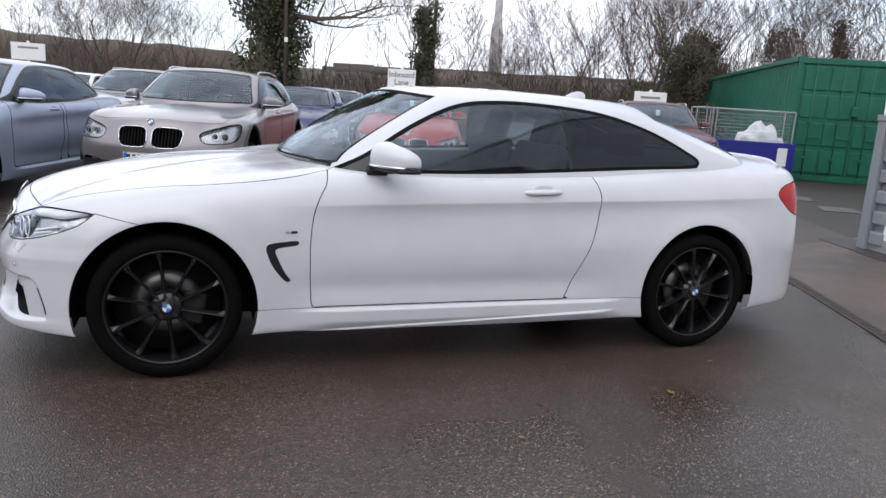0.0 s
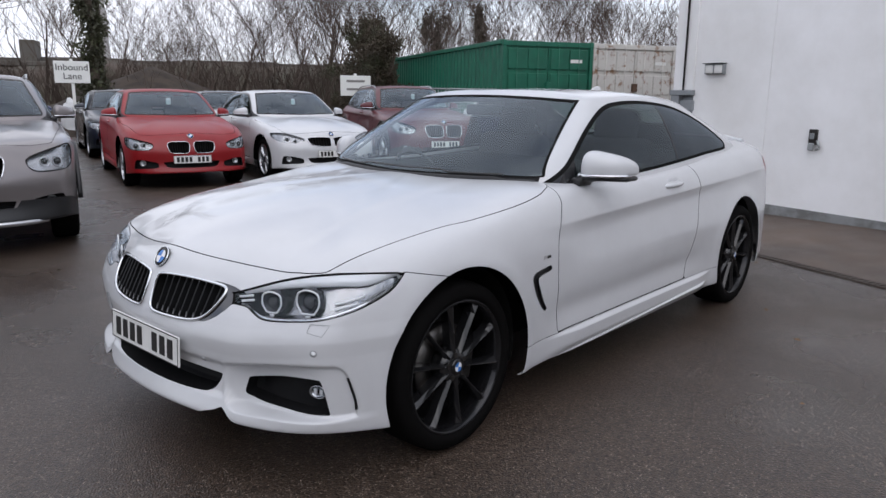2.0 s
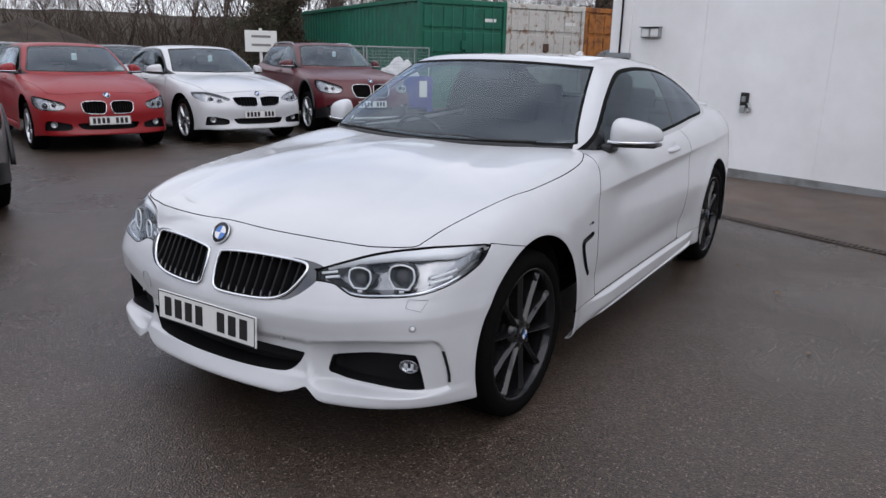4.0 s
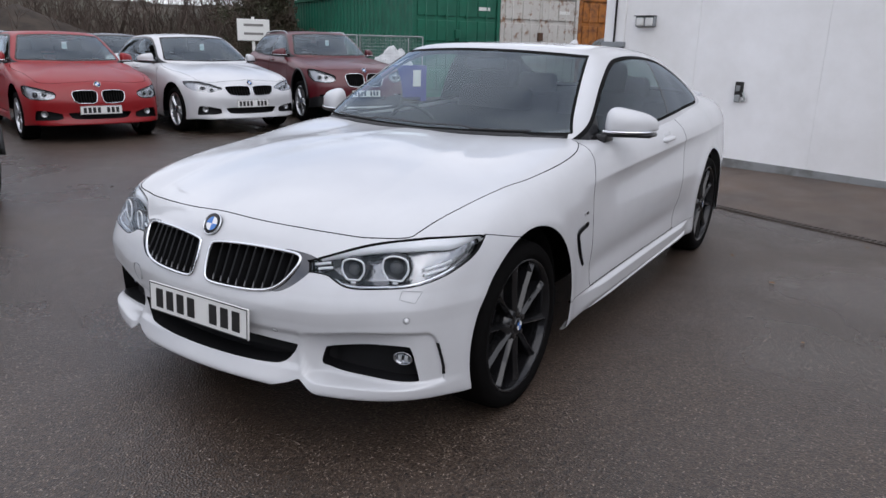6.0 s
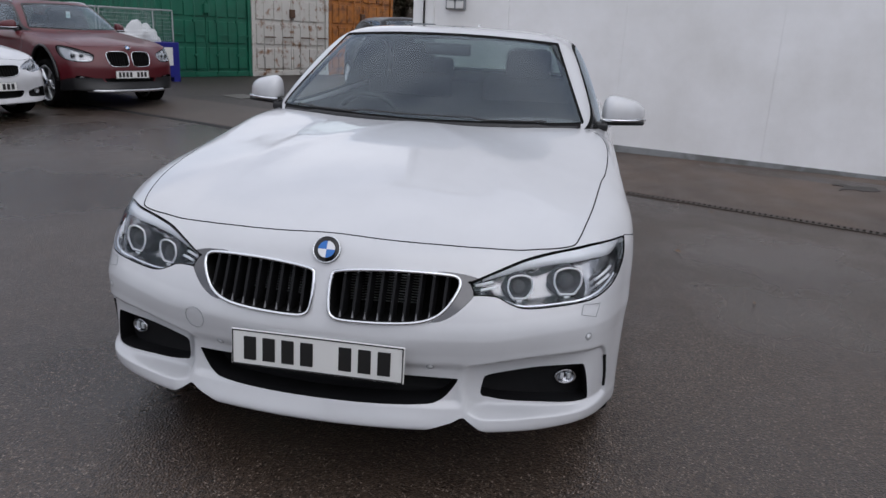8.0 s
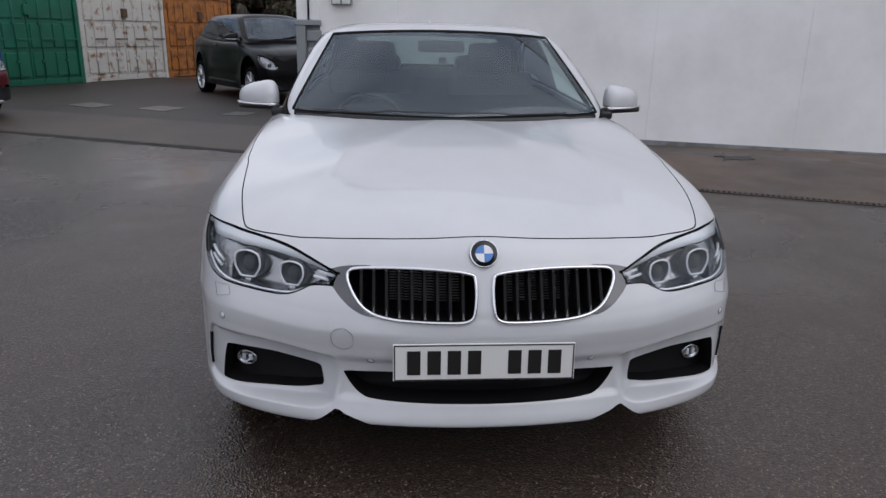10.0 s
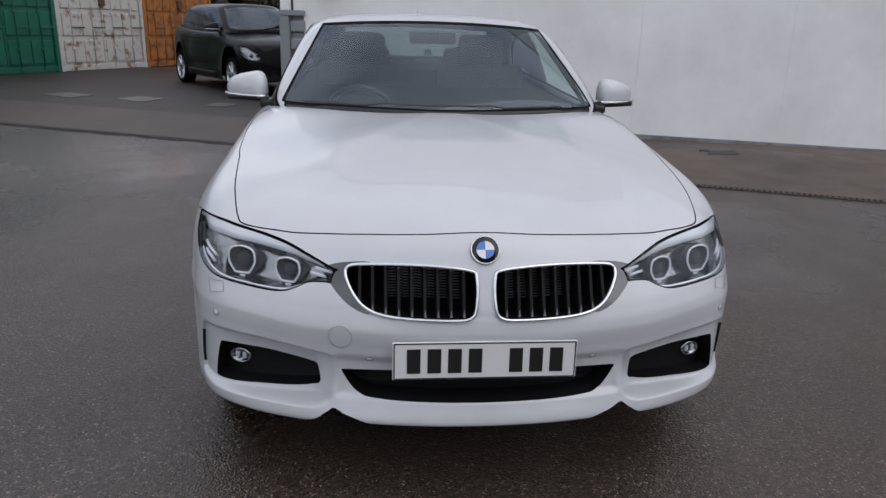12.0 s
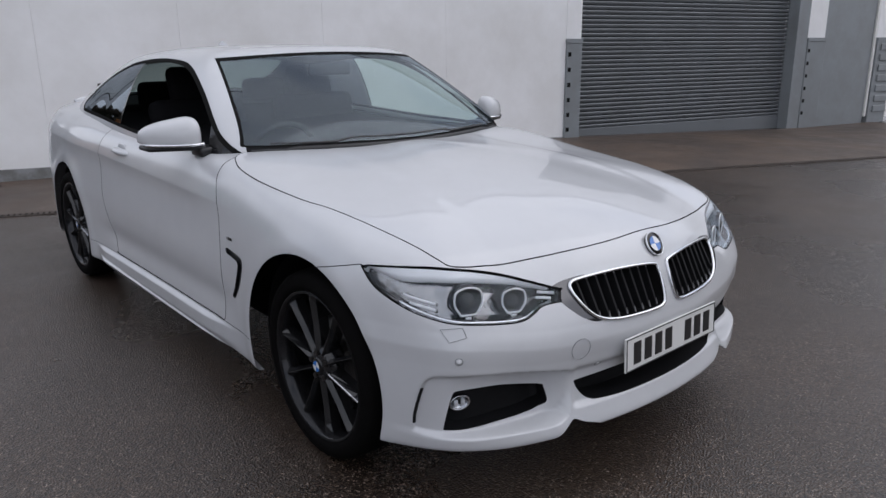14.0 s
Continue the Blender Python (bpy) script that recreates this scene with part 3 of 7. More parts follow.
# the glasshouse: belt line and roof edge for each body shape, front centre to rear centre
BELT_FRONT = [(0.55, 0, 0.965), (0.62, 0.45, 0.972), (0.735, 0.715, 0.978), (0.90, 0.805, 0.925), (1.55, 0.822, 0.925)]
ROOF_FRONT = [(1.20, 0, 1.345), (1.225, 0.35, 1.335), (1.30, 0.565, 1.312), (1.42, 0.612, 1.312), (1.75, 0.632, 1.325)]
SHAPES = {
    "coupe": (BELT_FRONT + [(2.35, 0.80, 0.950), (3.10, 0.71, 1.015), (3.36, 0.50, 1.05), (3.42, 0, 1.065)],
              ROOF_FRONT + [(2.22, 0.610, 1.302), (2.60, 0.550, 1.258), (2.56, 0.35, 1.312), (2.54, 0, 1.330)]),
    "saloon": (BELT_FRONT + [(2.45, 0.80, 0.955), (3.00, 0.70, 1.01), (3.24, 0.50, 1.045), (3.30, 0, 1.06)],
               ROOF_FRONT + [(2.35, 0.600, 1.320), (2.62, 0.545, 1.285), (2.60, 0.35, 1.325), (2.58, 0, 1.34)]),
    "hatch": (BELT_FRONT + [(2.55, 0.81, 0.965), (3.35, 0.72, 1.02), (3.66, 0.52, 1.03), (3.72, 0, 1.03)],
              ROOF_FRONT + [(2.45, 0.615, 1.320), (3.05, 0.560, 1.285), (3.28, 0.38, 1.28), (3.32, 0, 1.29)]),
}
SHAPES["mini"] = tuple([(x - (back if k < 4 else 0.0), y, z) for k, (x, y, z) in enumerate(row)] for row, back in zip(SHAPES["hatch"], (0.28, 0.22)))


def glasshouse_keys(shape):
    keys = []
    for b, r in zip(*SHAPES[shape]):
        b, r = np.array(b), np.array(r)
        out = np.array([0, 0.022, 0.0]) if b[1] > 0.6 else np.array([-0.02 if b[0] < 2 else 0.02, 0, 0.012])
        spine_x = min(max(r[0], 1.42), 2.35)
        s = np.array([spine_x, 0, 1.379 - 0.02 * ((spine_x - 1.8) / 0.6) ** 2])
        if shape in ("hatch", "mini"):
            spine_x = min(max(r[0], 1.42 if shape == "hatch" else 1.2), 3.0)
            s = np.array([spine_x, 0, 1.379 - 0.012 * abs(spine_x - 1.9) ** 1.5])
        mid = r + (s - r) * 0.45
        mid[2] = s[2] - 0.004
        near = r + (s - r) * 0.12
        near[2] = r[2] + (s[2] - r[2]) * 0.62
        down = b - np.array([0, 0, 0.05])
        keys.append([down, b, b + (r - b) * 0.33 + out, b + (r - b) * 0.70 + out * 1.1, b + (r - b) * 0.95 + out * 0.5, near, mid, s])
    return keys


LAMP = [(-0.174, 0.655), (-0.174, 0.655), (-0.09, 0.681), (0.0, 0.707), (0.10, 0.731), (0.19, 0.744), (0.29, 0.744), (0.385, 0.738), (0.410, 0.731), (0.410, 0.731), (0.365, 0.683), (0.27, 0.640), (0.16, 0.613), (0.05, 0.598), (-0.025, 0.590), (-0.068, 0.592), (-0.098, 0.606), (-0.122, 0.620), (-0.174, 0.624), (-0.174, 0.624)]
KIDNEY = [(0.026, 0.650), (0.045, 0.672), (0.18, 0.681), (0.330, 0.675), (0.386, 0.661), (0.378, 0.618), (0.336, 0.569), (0.26, 0.547), (0.10, 0.542), (0.04, 0.550), (0.026, 0.585)]
WEDGE = [(0.310, 0.678), (0.385, 0.677), (0.440, 0.664), (0.448, 0.655), (0.440, 0.632), (0.414, 0.600), (0.378, 0.570), (0.335, 0.552), (0.300, 0.560), (0.35, 0.62)]
TAIL = [(3.345, 0.878), (3.41, 0.925), (3.58, 0.948), (3.90, 0.95), (3.90, 0.765), (3.60, 0.750), (3.48, 0.772), (3.40, 0.822)]
HOOD = [(-0.626, -0.25), (-0.648, -0.10), (-0.648, 0.10), (-0.626, 0.25), (-0.598, 0.36), (-0.566, 0.46), (-0.530, 0.58), (-0.512, 0.655), (-0.492, 0.700), (-0.462, 0.716), (-0.40, 0.731), (-0.28, 0.753), (-0.13, 0.771), (0.02, 0.787), (0.15, 0.806), (0.45, 0.822), (0.64, 0.80), (0.745, 0.71), (0.72, 0.40), (0.70, 0.0), (0.70, -0.35)]
DOOR = [(0.640, 0.314), (0.628, 0.38), (0.622, 0.48), (0.622, 0.62), (0.640, 0.76), (0.690, 0.87), (0.78, 0.98), (1.30, 1.01), (2.02, 1.01), (2.115, 0.93), (2.135, 0.80), (2.10, 0.62), (2.02, 0.45), (1.972, 0.345), (1.958, 0.322), (1.935, 0.312), (1.3, 0.312), (0.72, 0.312)]
SIDE_GLASS = {
    "coupe": [(0.735, 0.926), (1.1, 0.938), (1.6, 0.950), (2.40, 0.990), (2.77, 1.005), (2.82, 1.018), (2.838, 1.042), (2.80, 1.078), (2.55, 1.195), (2.25, 1.276), (1.90, 1.308), (1.60, 1.309), (1.38, 1.278), (1.15, 1.178), (0.90, 1.026)],
    "saloon": [(0.735, 0.926), (1.6, 0.926), (2.40, 0.955), (2.86, 0.995), (2.93, 1.03), (2.80, 1.125), (2.60, 1.24), (2.35, 1.300), (1.95, 1.322), (1.60, 1.320), (1.38, 1.286), (1.15, 1.185), (0.90, 1.030)],
    "hatch": [(0.735, 0.926), (1.6, 0.926), (2.50, 0.955), (3.15, 1.01), (3.24, 1.06), (3.10, 1.20), (2.85, 1.285), (2.45, 1.312), (1.95, 1.322), (1.60, 1.320), (1.38, 1.286), (1.15, 1.185), (0.90, 1.030)],
    "mini": [(0.48, 0.926), (1.6, 0.930), (2.50, 0.960), (3.15, 1.01), (3.24, 1.06), (3.10, 1.20), (2.85, 1.285), (2.45, 1.312), (1.75, 1.322), (1.40, 1.318), (1.15, 1.280), (0.92, 1.180), (0.66, 1.030)],
}


def lamp_f(line, grow=0.0):
    def f(q):
        y = np.abs(q[:, 1])
        d = fence_distance(np.stack([(q[:, 0] + y) * 0.7071, q[:, 2]], 1), line)
        return np.where((q[:, 0] < 0.1) & (y > 0.3), d - grow, 9.0)
    return f


# blunter noses: (lamp outline, kidney outline, plate height, projector height)
NOSES = {
    "hatch_nose": (smooth_line([(-0.105, 0.588), (-0.075, 0.622), (0.03, 0.652), (0.17, 0.686), (0.31, 0.700), (0.365, 0.692), (0.365, 0.660), (0.33, 0.604), (0.24, 0.558), (0.10, 0.536), (-0.04, 0.536), (-0.09, 0.552)]),
                   smooth_line([(0.030, 0.590), (0.042, 0.632), (0.09, 0.648), (0.26, 0.646), (0.325, 0.628), (0.335, 0.585), (0.315, 0.520), (0.27, 0.495), (0.10, 0.490), (0.050, 0.505)]), 0.405, 0.600),
    "tall_nose": (smooth_line([(-0.110, 0.618), (-0.090, 0.650), (0.03, 0.684), (0.17, 0.715), (0.31, 0.730), (0.375, 0.722), (0.375, 0.690), (0.33, 0.634), (0.24, 0.592), (0.10, 0.574), (-0.05, 0.570), (-0.10, 0.590)]),
                  smooth_line([(0.026, 0.600), (0.040, 0.664), (0.09, 0.682), (0.26, 0.680), (0.330, 0.664), (0.338, 0.610), (0.310, 0.545), (0.26, 0.522), (0.09, 0.520), (0.040, 0.540)]), 0.420, 0.640),
    "round_nose": (smooth_line([(-0.02, 0.560), (0.02, 0.620), (0.10, 0.672), (0.22, 0.715), (0.34, 0.735), (0.40, 0.715), (0.36, 0.640), (0.27, 0.572), (0.14, 0.536), (0.03, 0.532)]),
                   smooth_line([(0.030, 0.590), (0.042, 0.632), (0.09, 0.648), (0.26, 0.646), (0.325, 0.628), (0.335, 0.585), (0.315, 0.520), (0.27, 0.495), (0.10, 0.490), (0.050, 0.505)]), 0.405, 0.610),
}
LAMP_LINE, KIDNEY_LINE, HOOD_LINE = smooth_line(LAMP), smooth_line(KIDNEY), smooth_line(HOOD)
DOOR_LINE = smooth_line(DOOR)
FRONT_DOOR_LINE = smooth_line([(0.64 + (x - 0.64) * 0.70, z) for x, z in DOOR])
REAR_DOOR_LINE = smooth_line([(1.735, 0.33), (1.735, 0.33), (1.745, 0.60), (1.755, 0.80), (1.76, 0.985), (1.80, 1.0), (2.30, 1.0), (2.56, 0.985), (2.60, 0.94), (2.57, 0.82), (2.46, 0.72), (2.38, 0.60), (2.34, 0.45), (2.31, 0.33), (2.31, 0.33)])


def front_f(line, grow=0.0):
    return lambda q: np.where(q[:, 0] < -0.2, fence_distance(np.stack([np.abs(q[:, 1]), q[:, 2]], 1), line) - grow, 9.0)


def hood_f(q):
    return np.where((q[:, 0] < 0.9) & (q[:, 2] > 0.6), fence_distance(np.stack([q[:, 0], np.abs(q[:, 1])], 1), HOOD_LINE), 9.0)


def door_f(line):
    return lambda q: np.where(np.abs(q[:, 1]) > 0.5, fence_distance(q[:, [0, 2]], line), 9.0)


def arch_f(q):
    x, z = q[:, 0], q[:, 2]
    front = np.hypot(x, (z - 0.325) * 1.0) - 0.388
    rear = np.hypot(x - 2.81, z - 0.325) - 0.384
    return np.where(np.abs(q[:, 1]) > 0.55, np.minimum(front, rear), 9.0)


def screen_f(grow=0.0, foot=0.972, low_grow=None):
    def f(q):
        y, z, x = np.abs(q[:, 1]), q[:, 2], q[:, 0]
        side = y - (0.716 + (z - 0.985) / (1.31 - 0.985) * (0.562 - 0.716))
        top = z - (1.337 - 0.075 * y * y)
        low = (foot + 0.015 * y) - z
        return np.where(x < 1.38, np.maximum(np.maximum(side, top) - grow, low - (grow if low_grow is None else low_grow)), 9.0)
    return f


def rear_glass_f(shape):
    lo, hi, w0, w1, x0 = {"coupe": (1.075, 1.315, 0.58, 0.50, 2.52), "saloon": (1.06, 1.32, 0.58, 0.50, 2.56), "hatch": (1.05, 1.275, 0.60, 0.50, 3.22), "mini": (1.05, 1.275, 0.60, 0.50, 3.22)}[shape]

    def f(q):
        y, z, x = np.abs(q[:, 1]), q[:, 2], q[:, 0]
        side = y - (w0 + (z - lo) / (hi - lo) * (w1 - w0))
        return np.where(x > x0, np.maximum(np.maximum(side, z - hi + 0.05 * y * y), lo - z), 9.0)
    return f


def halves(skin):
    left, right = skin.split(lambda q: q[:, 1])
    return (("left", left), ("right", right))


SCOOP = smooth_line([(0.405, 0.405), (0.50, 0.430), (0.65, 0.452), (0.78, 0.462), (0.825, 0.447), (0.842, 0.37), (0.846, 0.285), (0.82, 0.264), (0.62, 0.258), (0.47, 0.262), (0.425, 0.300)], 6)


def ease(t):
    t = np.clip(t, 0, 1)
    return t * t * (3 - 2 * t)


def side_sculpt(g, full=False):
    """The swage line along the flank, the hollow above the sill, the raised bonnet and, in full, the scoops of the bumper."""
    x, y, z = g[..., 0], g[..., 1], g[..., 2]
    line = 0.752 + 0.028 * (x - 0.5)
    ramp = np.clip((x - 0.45) / 0.5, 0, 1) * np.clip((3.55 - x) / 0.5, 0, 1)
    d = z - line
    fall = np.clip((0.03 - d) / 0.075, 0, 1)
    hollow = 0.017 * fall * (2 - fall) * (1 - ease((-0.045 - d) / 0.20)) * ramp
    low = np.exp(-((z - 0.40) / 0.06) ** 2) * 0.012 * np.clip((x - 0.5) / 0.2, 0, 1) * np.clip((2.3 - x) / 0.3, 0, 1)
    flare = sum(np.exp(-((np.hypot(x - c, z - 0.325) - 0.40) / 0.05) ** 2) for c in (0, 2.81)) * 0.008
    skirt = 0.020 * ease((0.302 - z) / 0.012) * ease((x - 0.50) / 0.35) * ease((2.36 - x) / 0.25) * ease((z - 0.19) / 0.05)
    on = (np.abs(y) > 0.6)
    blade = 0.012 * ease((0.192 + 0.034 * (x - 0.55) - z) / 0.010) * ease((x - 0.55) / 0.1) * ease((2.30 - x) / 0.15)
    g[..., 1] -= np.where(on, hollow + low - flare - skirt - (blade if full else 0), 0)
    g[..., 2] += 0.004 * ease((0.55 - y - 0.10 * (x + 0.6)) / 0.07) * ease((x + 0.62) / 0.25) * ease((0.75 - x) / 0.2) * (z > 0.6)
    if full:
        q = np.stack([np.abs(y).ravel(), z.ravel()], 1)
        s = fence_distance(q, SCOOP).reshape(x.shape)
        sunk = np.where(x < -0.12, ease(-s / 0.016) * ease((y - 0.395) / 0.10) * (0.060 - 0.036 * ease((y - 0.46) / 0.36)), 0)
        deep = np.zeros_like(x)
        ridge = 0.502 + 0.035 * ease((y - 0.45) / 0.35)
        deep -= np.where(x < 0.0, 0.005 * np.clip(1 - np.abs(z - ridge) / 0.05, 0, 1) * ease((-0.05 - x) / 0.25), 0)
        deep -= np.where(x < -0.12, 0.008 * ease((0.285 - z) / 0.03) * ease((y - 0.44) / 0.05) * ease((-0.35 - x) / 0.2), 0)
        deep += np.where(x < -0.2, 0.012 * ease((0.43 - y) / 0.03) * ease((z - 0.285) / 0.02) * ease((0.43 - z) / 0.03), 0)
        dx, dy = 0.62 - x, -y
        k = np.hypot(dx, dy)
        g[..., 0] += deep * dx / k + sunk
        g[..., 1] += deep * dy / k
    return g


def warper(front=0.79, base=2.81, rear=1.05, wide=1.0, heights=((0, 0), (0.19, 0.19), (0.73, 0.73), (0.94, 0.94), (1.38, 1.38))):
    hx = np.array([(-2, -front - 1.21), (-0.79, -front), (0, 0), (2.81, base), (3.86, base + rear), (6, base + rear + 2.14)])
    hz = np.array(list(heights) + [(3, heights[-1][1] + 1.62)])

    def warp(p):
        p = np.asarray(p, float)
        return np.stack([np.interp(p[:, 0], hx[:, 0], hx[:, 1]), p[:, 1] * wide, np.interp(p[:, 2], hz[:, 0], hz[:, 1])], 1)
    return warp

# ---- wheels ----
def spoke_mesh(count, r0, r1, w0, w1, y0, y1, twin=0.0, flared=False):
    """Verts and faces of one ridged wheel spoke along +x, its ridge towards -y; flared: with a broad foot on the rim."""
    v, f = [], []
    rows = [(r0, w0, y0), ((r0 + r1) / 2, (w0 + w1) / 2 * 0.85, (y0 + y1) / 2 + 0.004), (r1, w1, y1)]
    if flared:
        rows = [(r0, w0, y0), (r0 + (r1 - r0) * 0.5, w0 * 0.80, (y0 + y1) / 2 + 0.003), (r0 + (r1 - r0) * 0.82, w0, y1 + 0.001), (r1 - 0.006, w0 * 1.7, y1), (r1 + 0.006, w0 * 2.5, y1 + 0.004)]
    last = len(rows) - 1
    for sgn in ((-1, 1) if twin else (0,)):
        base = len(v)
        for r, w, y in rows:
            c = sgn * twin * (r - r0) / (r1 - r0)
            v += [(r, y + 0.016, c - w / 2), (r, y, c - w * 0.07), (r, y, c + w * 0.07), (r, y + 0.016, c + w / 2), (r, y + 0.055, c + w * 0.4), (r, y + 0.055, c - w * 0.4)]
        for k in range(last):
            for j in range(6):
                a, b = base + k * 6 + j, base + k * 6 + (j + 1) % 6
                f.append((a, b, b + 6, a + 6))
        f += [tuple(base + j for j in range(6)), tuple(base + 6 * last + j for j in range(6))]
    return v, f


TYRE = lambda r, w, deep=0.096: [(r - deep, -w * 0.80), (r - deep * 0.88, -w * 0.96), (r - 0.045, -w), (r - 0.015, -w * 0.93), (r - 0.004, -w * 0.78), (r, -w * 0.5), (r, w * 0.5), (r - 0.004, w * 0.78), (r - 0.015, w * 0.93), (r - 0.045, w), (r - deep, w * 0.8)]


def wheel(parent, at, radius, alloy, spokes=10, twin=0.0, rim_r=0.232, badge=True, flip=False):
    """A wheel part: rim barrel, with tyre, spokes, bolts, cap and brake disc under it."""
    w = 0.112
    key = (radius, alloy.name, spokes, twin)
    if key not in WHEELS:
        k = rim_r
        ms = {}
        for name, prof, n in (("wheel", [(k + 0.004, -0.098), (k - 0.004, -0.106), (k - 0.012, -0.098), (k - 0.020, -0.060), (k - 0.026, 0.10), (k + 0.002, 0.10), (k - 0.008, -0.06)], 56),
                              ("tyre", TYRE(radius, w, radius - k + 0.004), 56), ("brake_disc", [(0.05, -0.02), (0.155, -0.02), (0.155, 0.0), (0.05, 0.0)], 40),
                              ("hub", [(0.0, -0.086), (0.036, -0.090), (0.062, -0.080), (0.074, -0.055), (0.074, 0.0), (0.0, 0.0)], 32),
                              ("centre_cap", [(0.0, -0.097), (0.026, -0.097), (0.032, -0.092), (0.032, -0.08), (0.0, -0.08)], 24),
                              ("shade_disc", [(0.0, 0.02), (k - 0.03, 0.02), (k - 0.03, 0.03), (0.0, 0.03)], 32)):
            v, f = lathe(prof, n)
            me = bpy.data.meshes.new(name)
            me.from_pydata(v.tolist(), [], f)
            me.shade_smooth()
            ms[name] = me
        v, f = spoke_mesh(spokes, 0.05, rim_r - 0.014, 0.021 if alloy is M_GREYALLOY else 0.026, 0.026, -0.090, -0.092, twin, alloy is M_GREYALLOY)
        me = bpy.data.meshes.new("spoke")
        me.from_pydata(v, [], f)
        ms["spoke"] = me
        bm = bmesh.new()
        add_rod(bm, (0.062, -0.0890, 0), (rim_r - 0.012, -0.0912, 0), 0.0028, 0.0046, n=6)
        me = bpy.data.meshes.new("spoke_edge")
        bm.to_mesh(me)
        bm.free()
        ms["spoke_edge"] = me
        bm = bmesh.new()
        add_rod(bm, (0.047, -0.093, 0), (0.047, -0.06, 0), 0.010, n=8)
        me = bpy.data.meshes.new("wheel_bolt")
        bm.to_mesh(me)
        bm.free()
        ms["wheel_bolt"] = me
        bm = bmesh.new()
        add_box(bm, (0.06, -0.035, -0.075), (0.165, 0.02, 0.075), 0.012)
        me = bpy.data.meshes.new("brake_caliper")
        bm.to_mesh(me)
        bm.free()
        ms["brake_caliper"] = me
        WHEELS[key] = ms
    ms = WHEELS[key]
    hub = link_mesh("wheel", ms["wheel"], M_BARREL if alloy is M_GREYALLOY else alloy, parent)
    hub.matrix_local = Matrix.Translation(at) @ (pose(0, 0, 0, 0, 0, 180) if flip else Matrix.Identity(4)) @ pose(0, 0, 0, 0, 11, 0)
    link_mesh("tyre", ms["tyre"], M_RUBBER, hub, "black rubber tyre")
    link_mesh("hub", ms["hub"], alloy, hub)
    link_mesh("brake_disc", ms["brake_disc"], M_DISC, hub, "bare steel brake disc")
    # black disc behind the spokes, painted as the shade inside the wheel
    link_mesh("wheel_well_shade", ms["shade_disc"], M_DARK, hub)
    for i in range(5):
        o = link_mesh("wheel_bolt", ms["wheel_bolt"], M_IRON, hub)
        o.matrix_local = pose(0, 0, 0, 0, 72 * i + 36, 0)
    link_mesh("brake_caliper", ms["brake_caliper"], M_IRON, hub)
    cap = link_mesh("centre_cap", ms["centre_cap"], M_GLOSS, hub)
    for qs, mt in (((0, 2), M_BADGEWHITE), ((1, 3), M_BLUE)):
        v, f = quarter_disc(0.019, -0.0985, qs, 5)
        raw("cap_quarter", v, f, mt, hub)
    for i in range(spokes):
        s = link_mesh("spoke", ms["spoke"], alloy, hub)
        s.matrix_local = pose(0, 0, 0, 0, 360 / spokes * i, 0)
        if alloy is M_GREYALLOY:
            link_mesh("spoke_edge", ms["spoke_edge"], M_FLANK, hub, "bright metal strip along the spoke edge").matrix_local = s.matrix_local
    return hub


WHEELS = {}


def quarter_disc(r, y, quarters, n=8):
    v, f = [(0, y, 0)], []
    for q in quarters:
        b = len(v)
        for i in range(n + 1):
            a = math.pi / 2 * (q + i / n)
            v.append((r * math.cos(a), y, r * math.sin(a)))
        f += [(0, b + i, b + i + 1) for i in range(n)]
    return v, f


def roundel(parent, m, r=0.041):
    """The round maker's badge as plain shapes: a dark ring with blue and white quarters."""
    v, f = lathe([(0.0, 0.0), (r, 0.0), (r, -0.005), (r * 0.9, -0.008), (0.0, -0.008)], 28)
    d = raw("badge", v, f, M_GLOSS, parent, "round badge with blue and white quarters", True)
    d.matrix_local = m
    v, f = lathe([(r * 0.93, -0.004), (r, -0.004), (r, -0.0095), (r * 0.93, -0.0095)], 28)
    raw("badge_ring", v, f, M_CHROME, d, "", True)
    for qs, mt in (((0, 2), M_BADGEWHITE), ((1, 3), M_BLUE)):
        v, f = quarter_disc(r * 0.62, -0.0095, qs)
        raw("badge_quarter", v, f, mt, d)
    return d


def number_plate(parent, m, glyphs="xxxx xxx"):
    """A white plate whose characters are plain dark bars."""
    p = part("number_plate", box((-0.004, -0.26, -0.0555), (0.004, 0.26, 0.0555), 0.003), M_PLATE, parent, "white number plate with dark bars")
    p.matrix_local = m
    n = len(glyphs)
    pitch = 0.46 / n
    for i, g in enumerate(glyphs):
        if g != " ":
            y = -(i - (n - 1) / 2) * pitch
            part("bar", box((-0.0062, y - 0.019, -0.036), (-0.0035, y + 0.019, 0.036), 0.001), M_PLATEBAR, p)
    bm = bmesh.new()
    for lo, hi in (((-0.0052, -0.257, 0.050), (-0.0035, 0.257, 0.0535)), ((-0.0052, -0.257, -0.0535), (-0.0035, 0.257, -0.050)), ((-0.0052, -0.257, -0.05), (-0.0035, -0.2535, 0.05)), ((-0.0052, 0.2535, -0.05), (-0.0035, 0.257, 0.05))):
        add_box(bm, lo, hi)
    part("plate_border", bm, M_PLATEBAR, p)
    return p


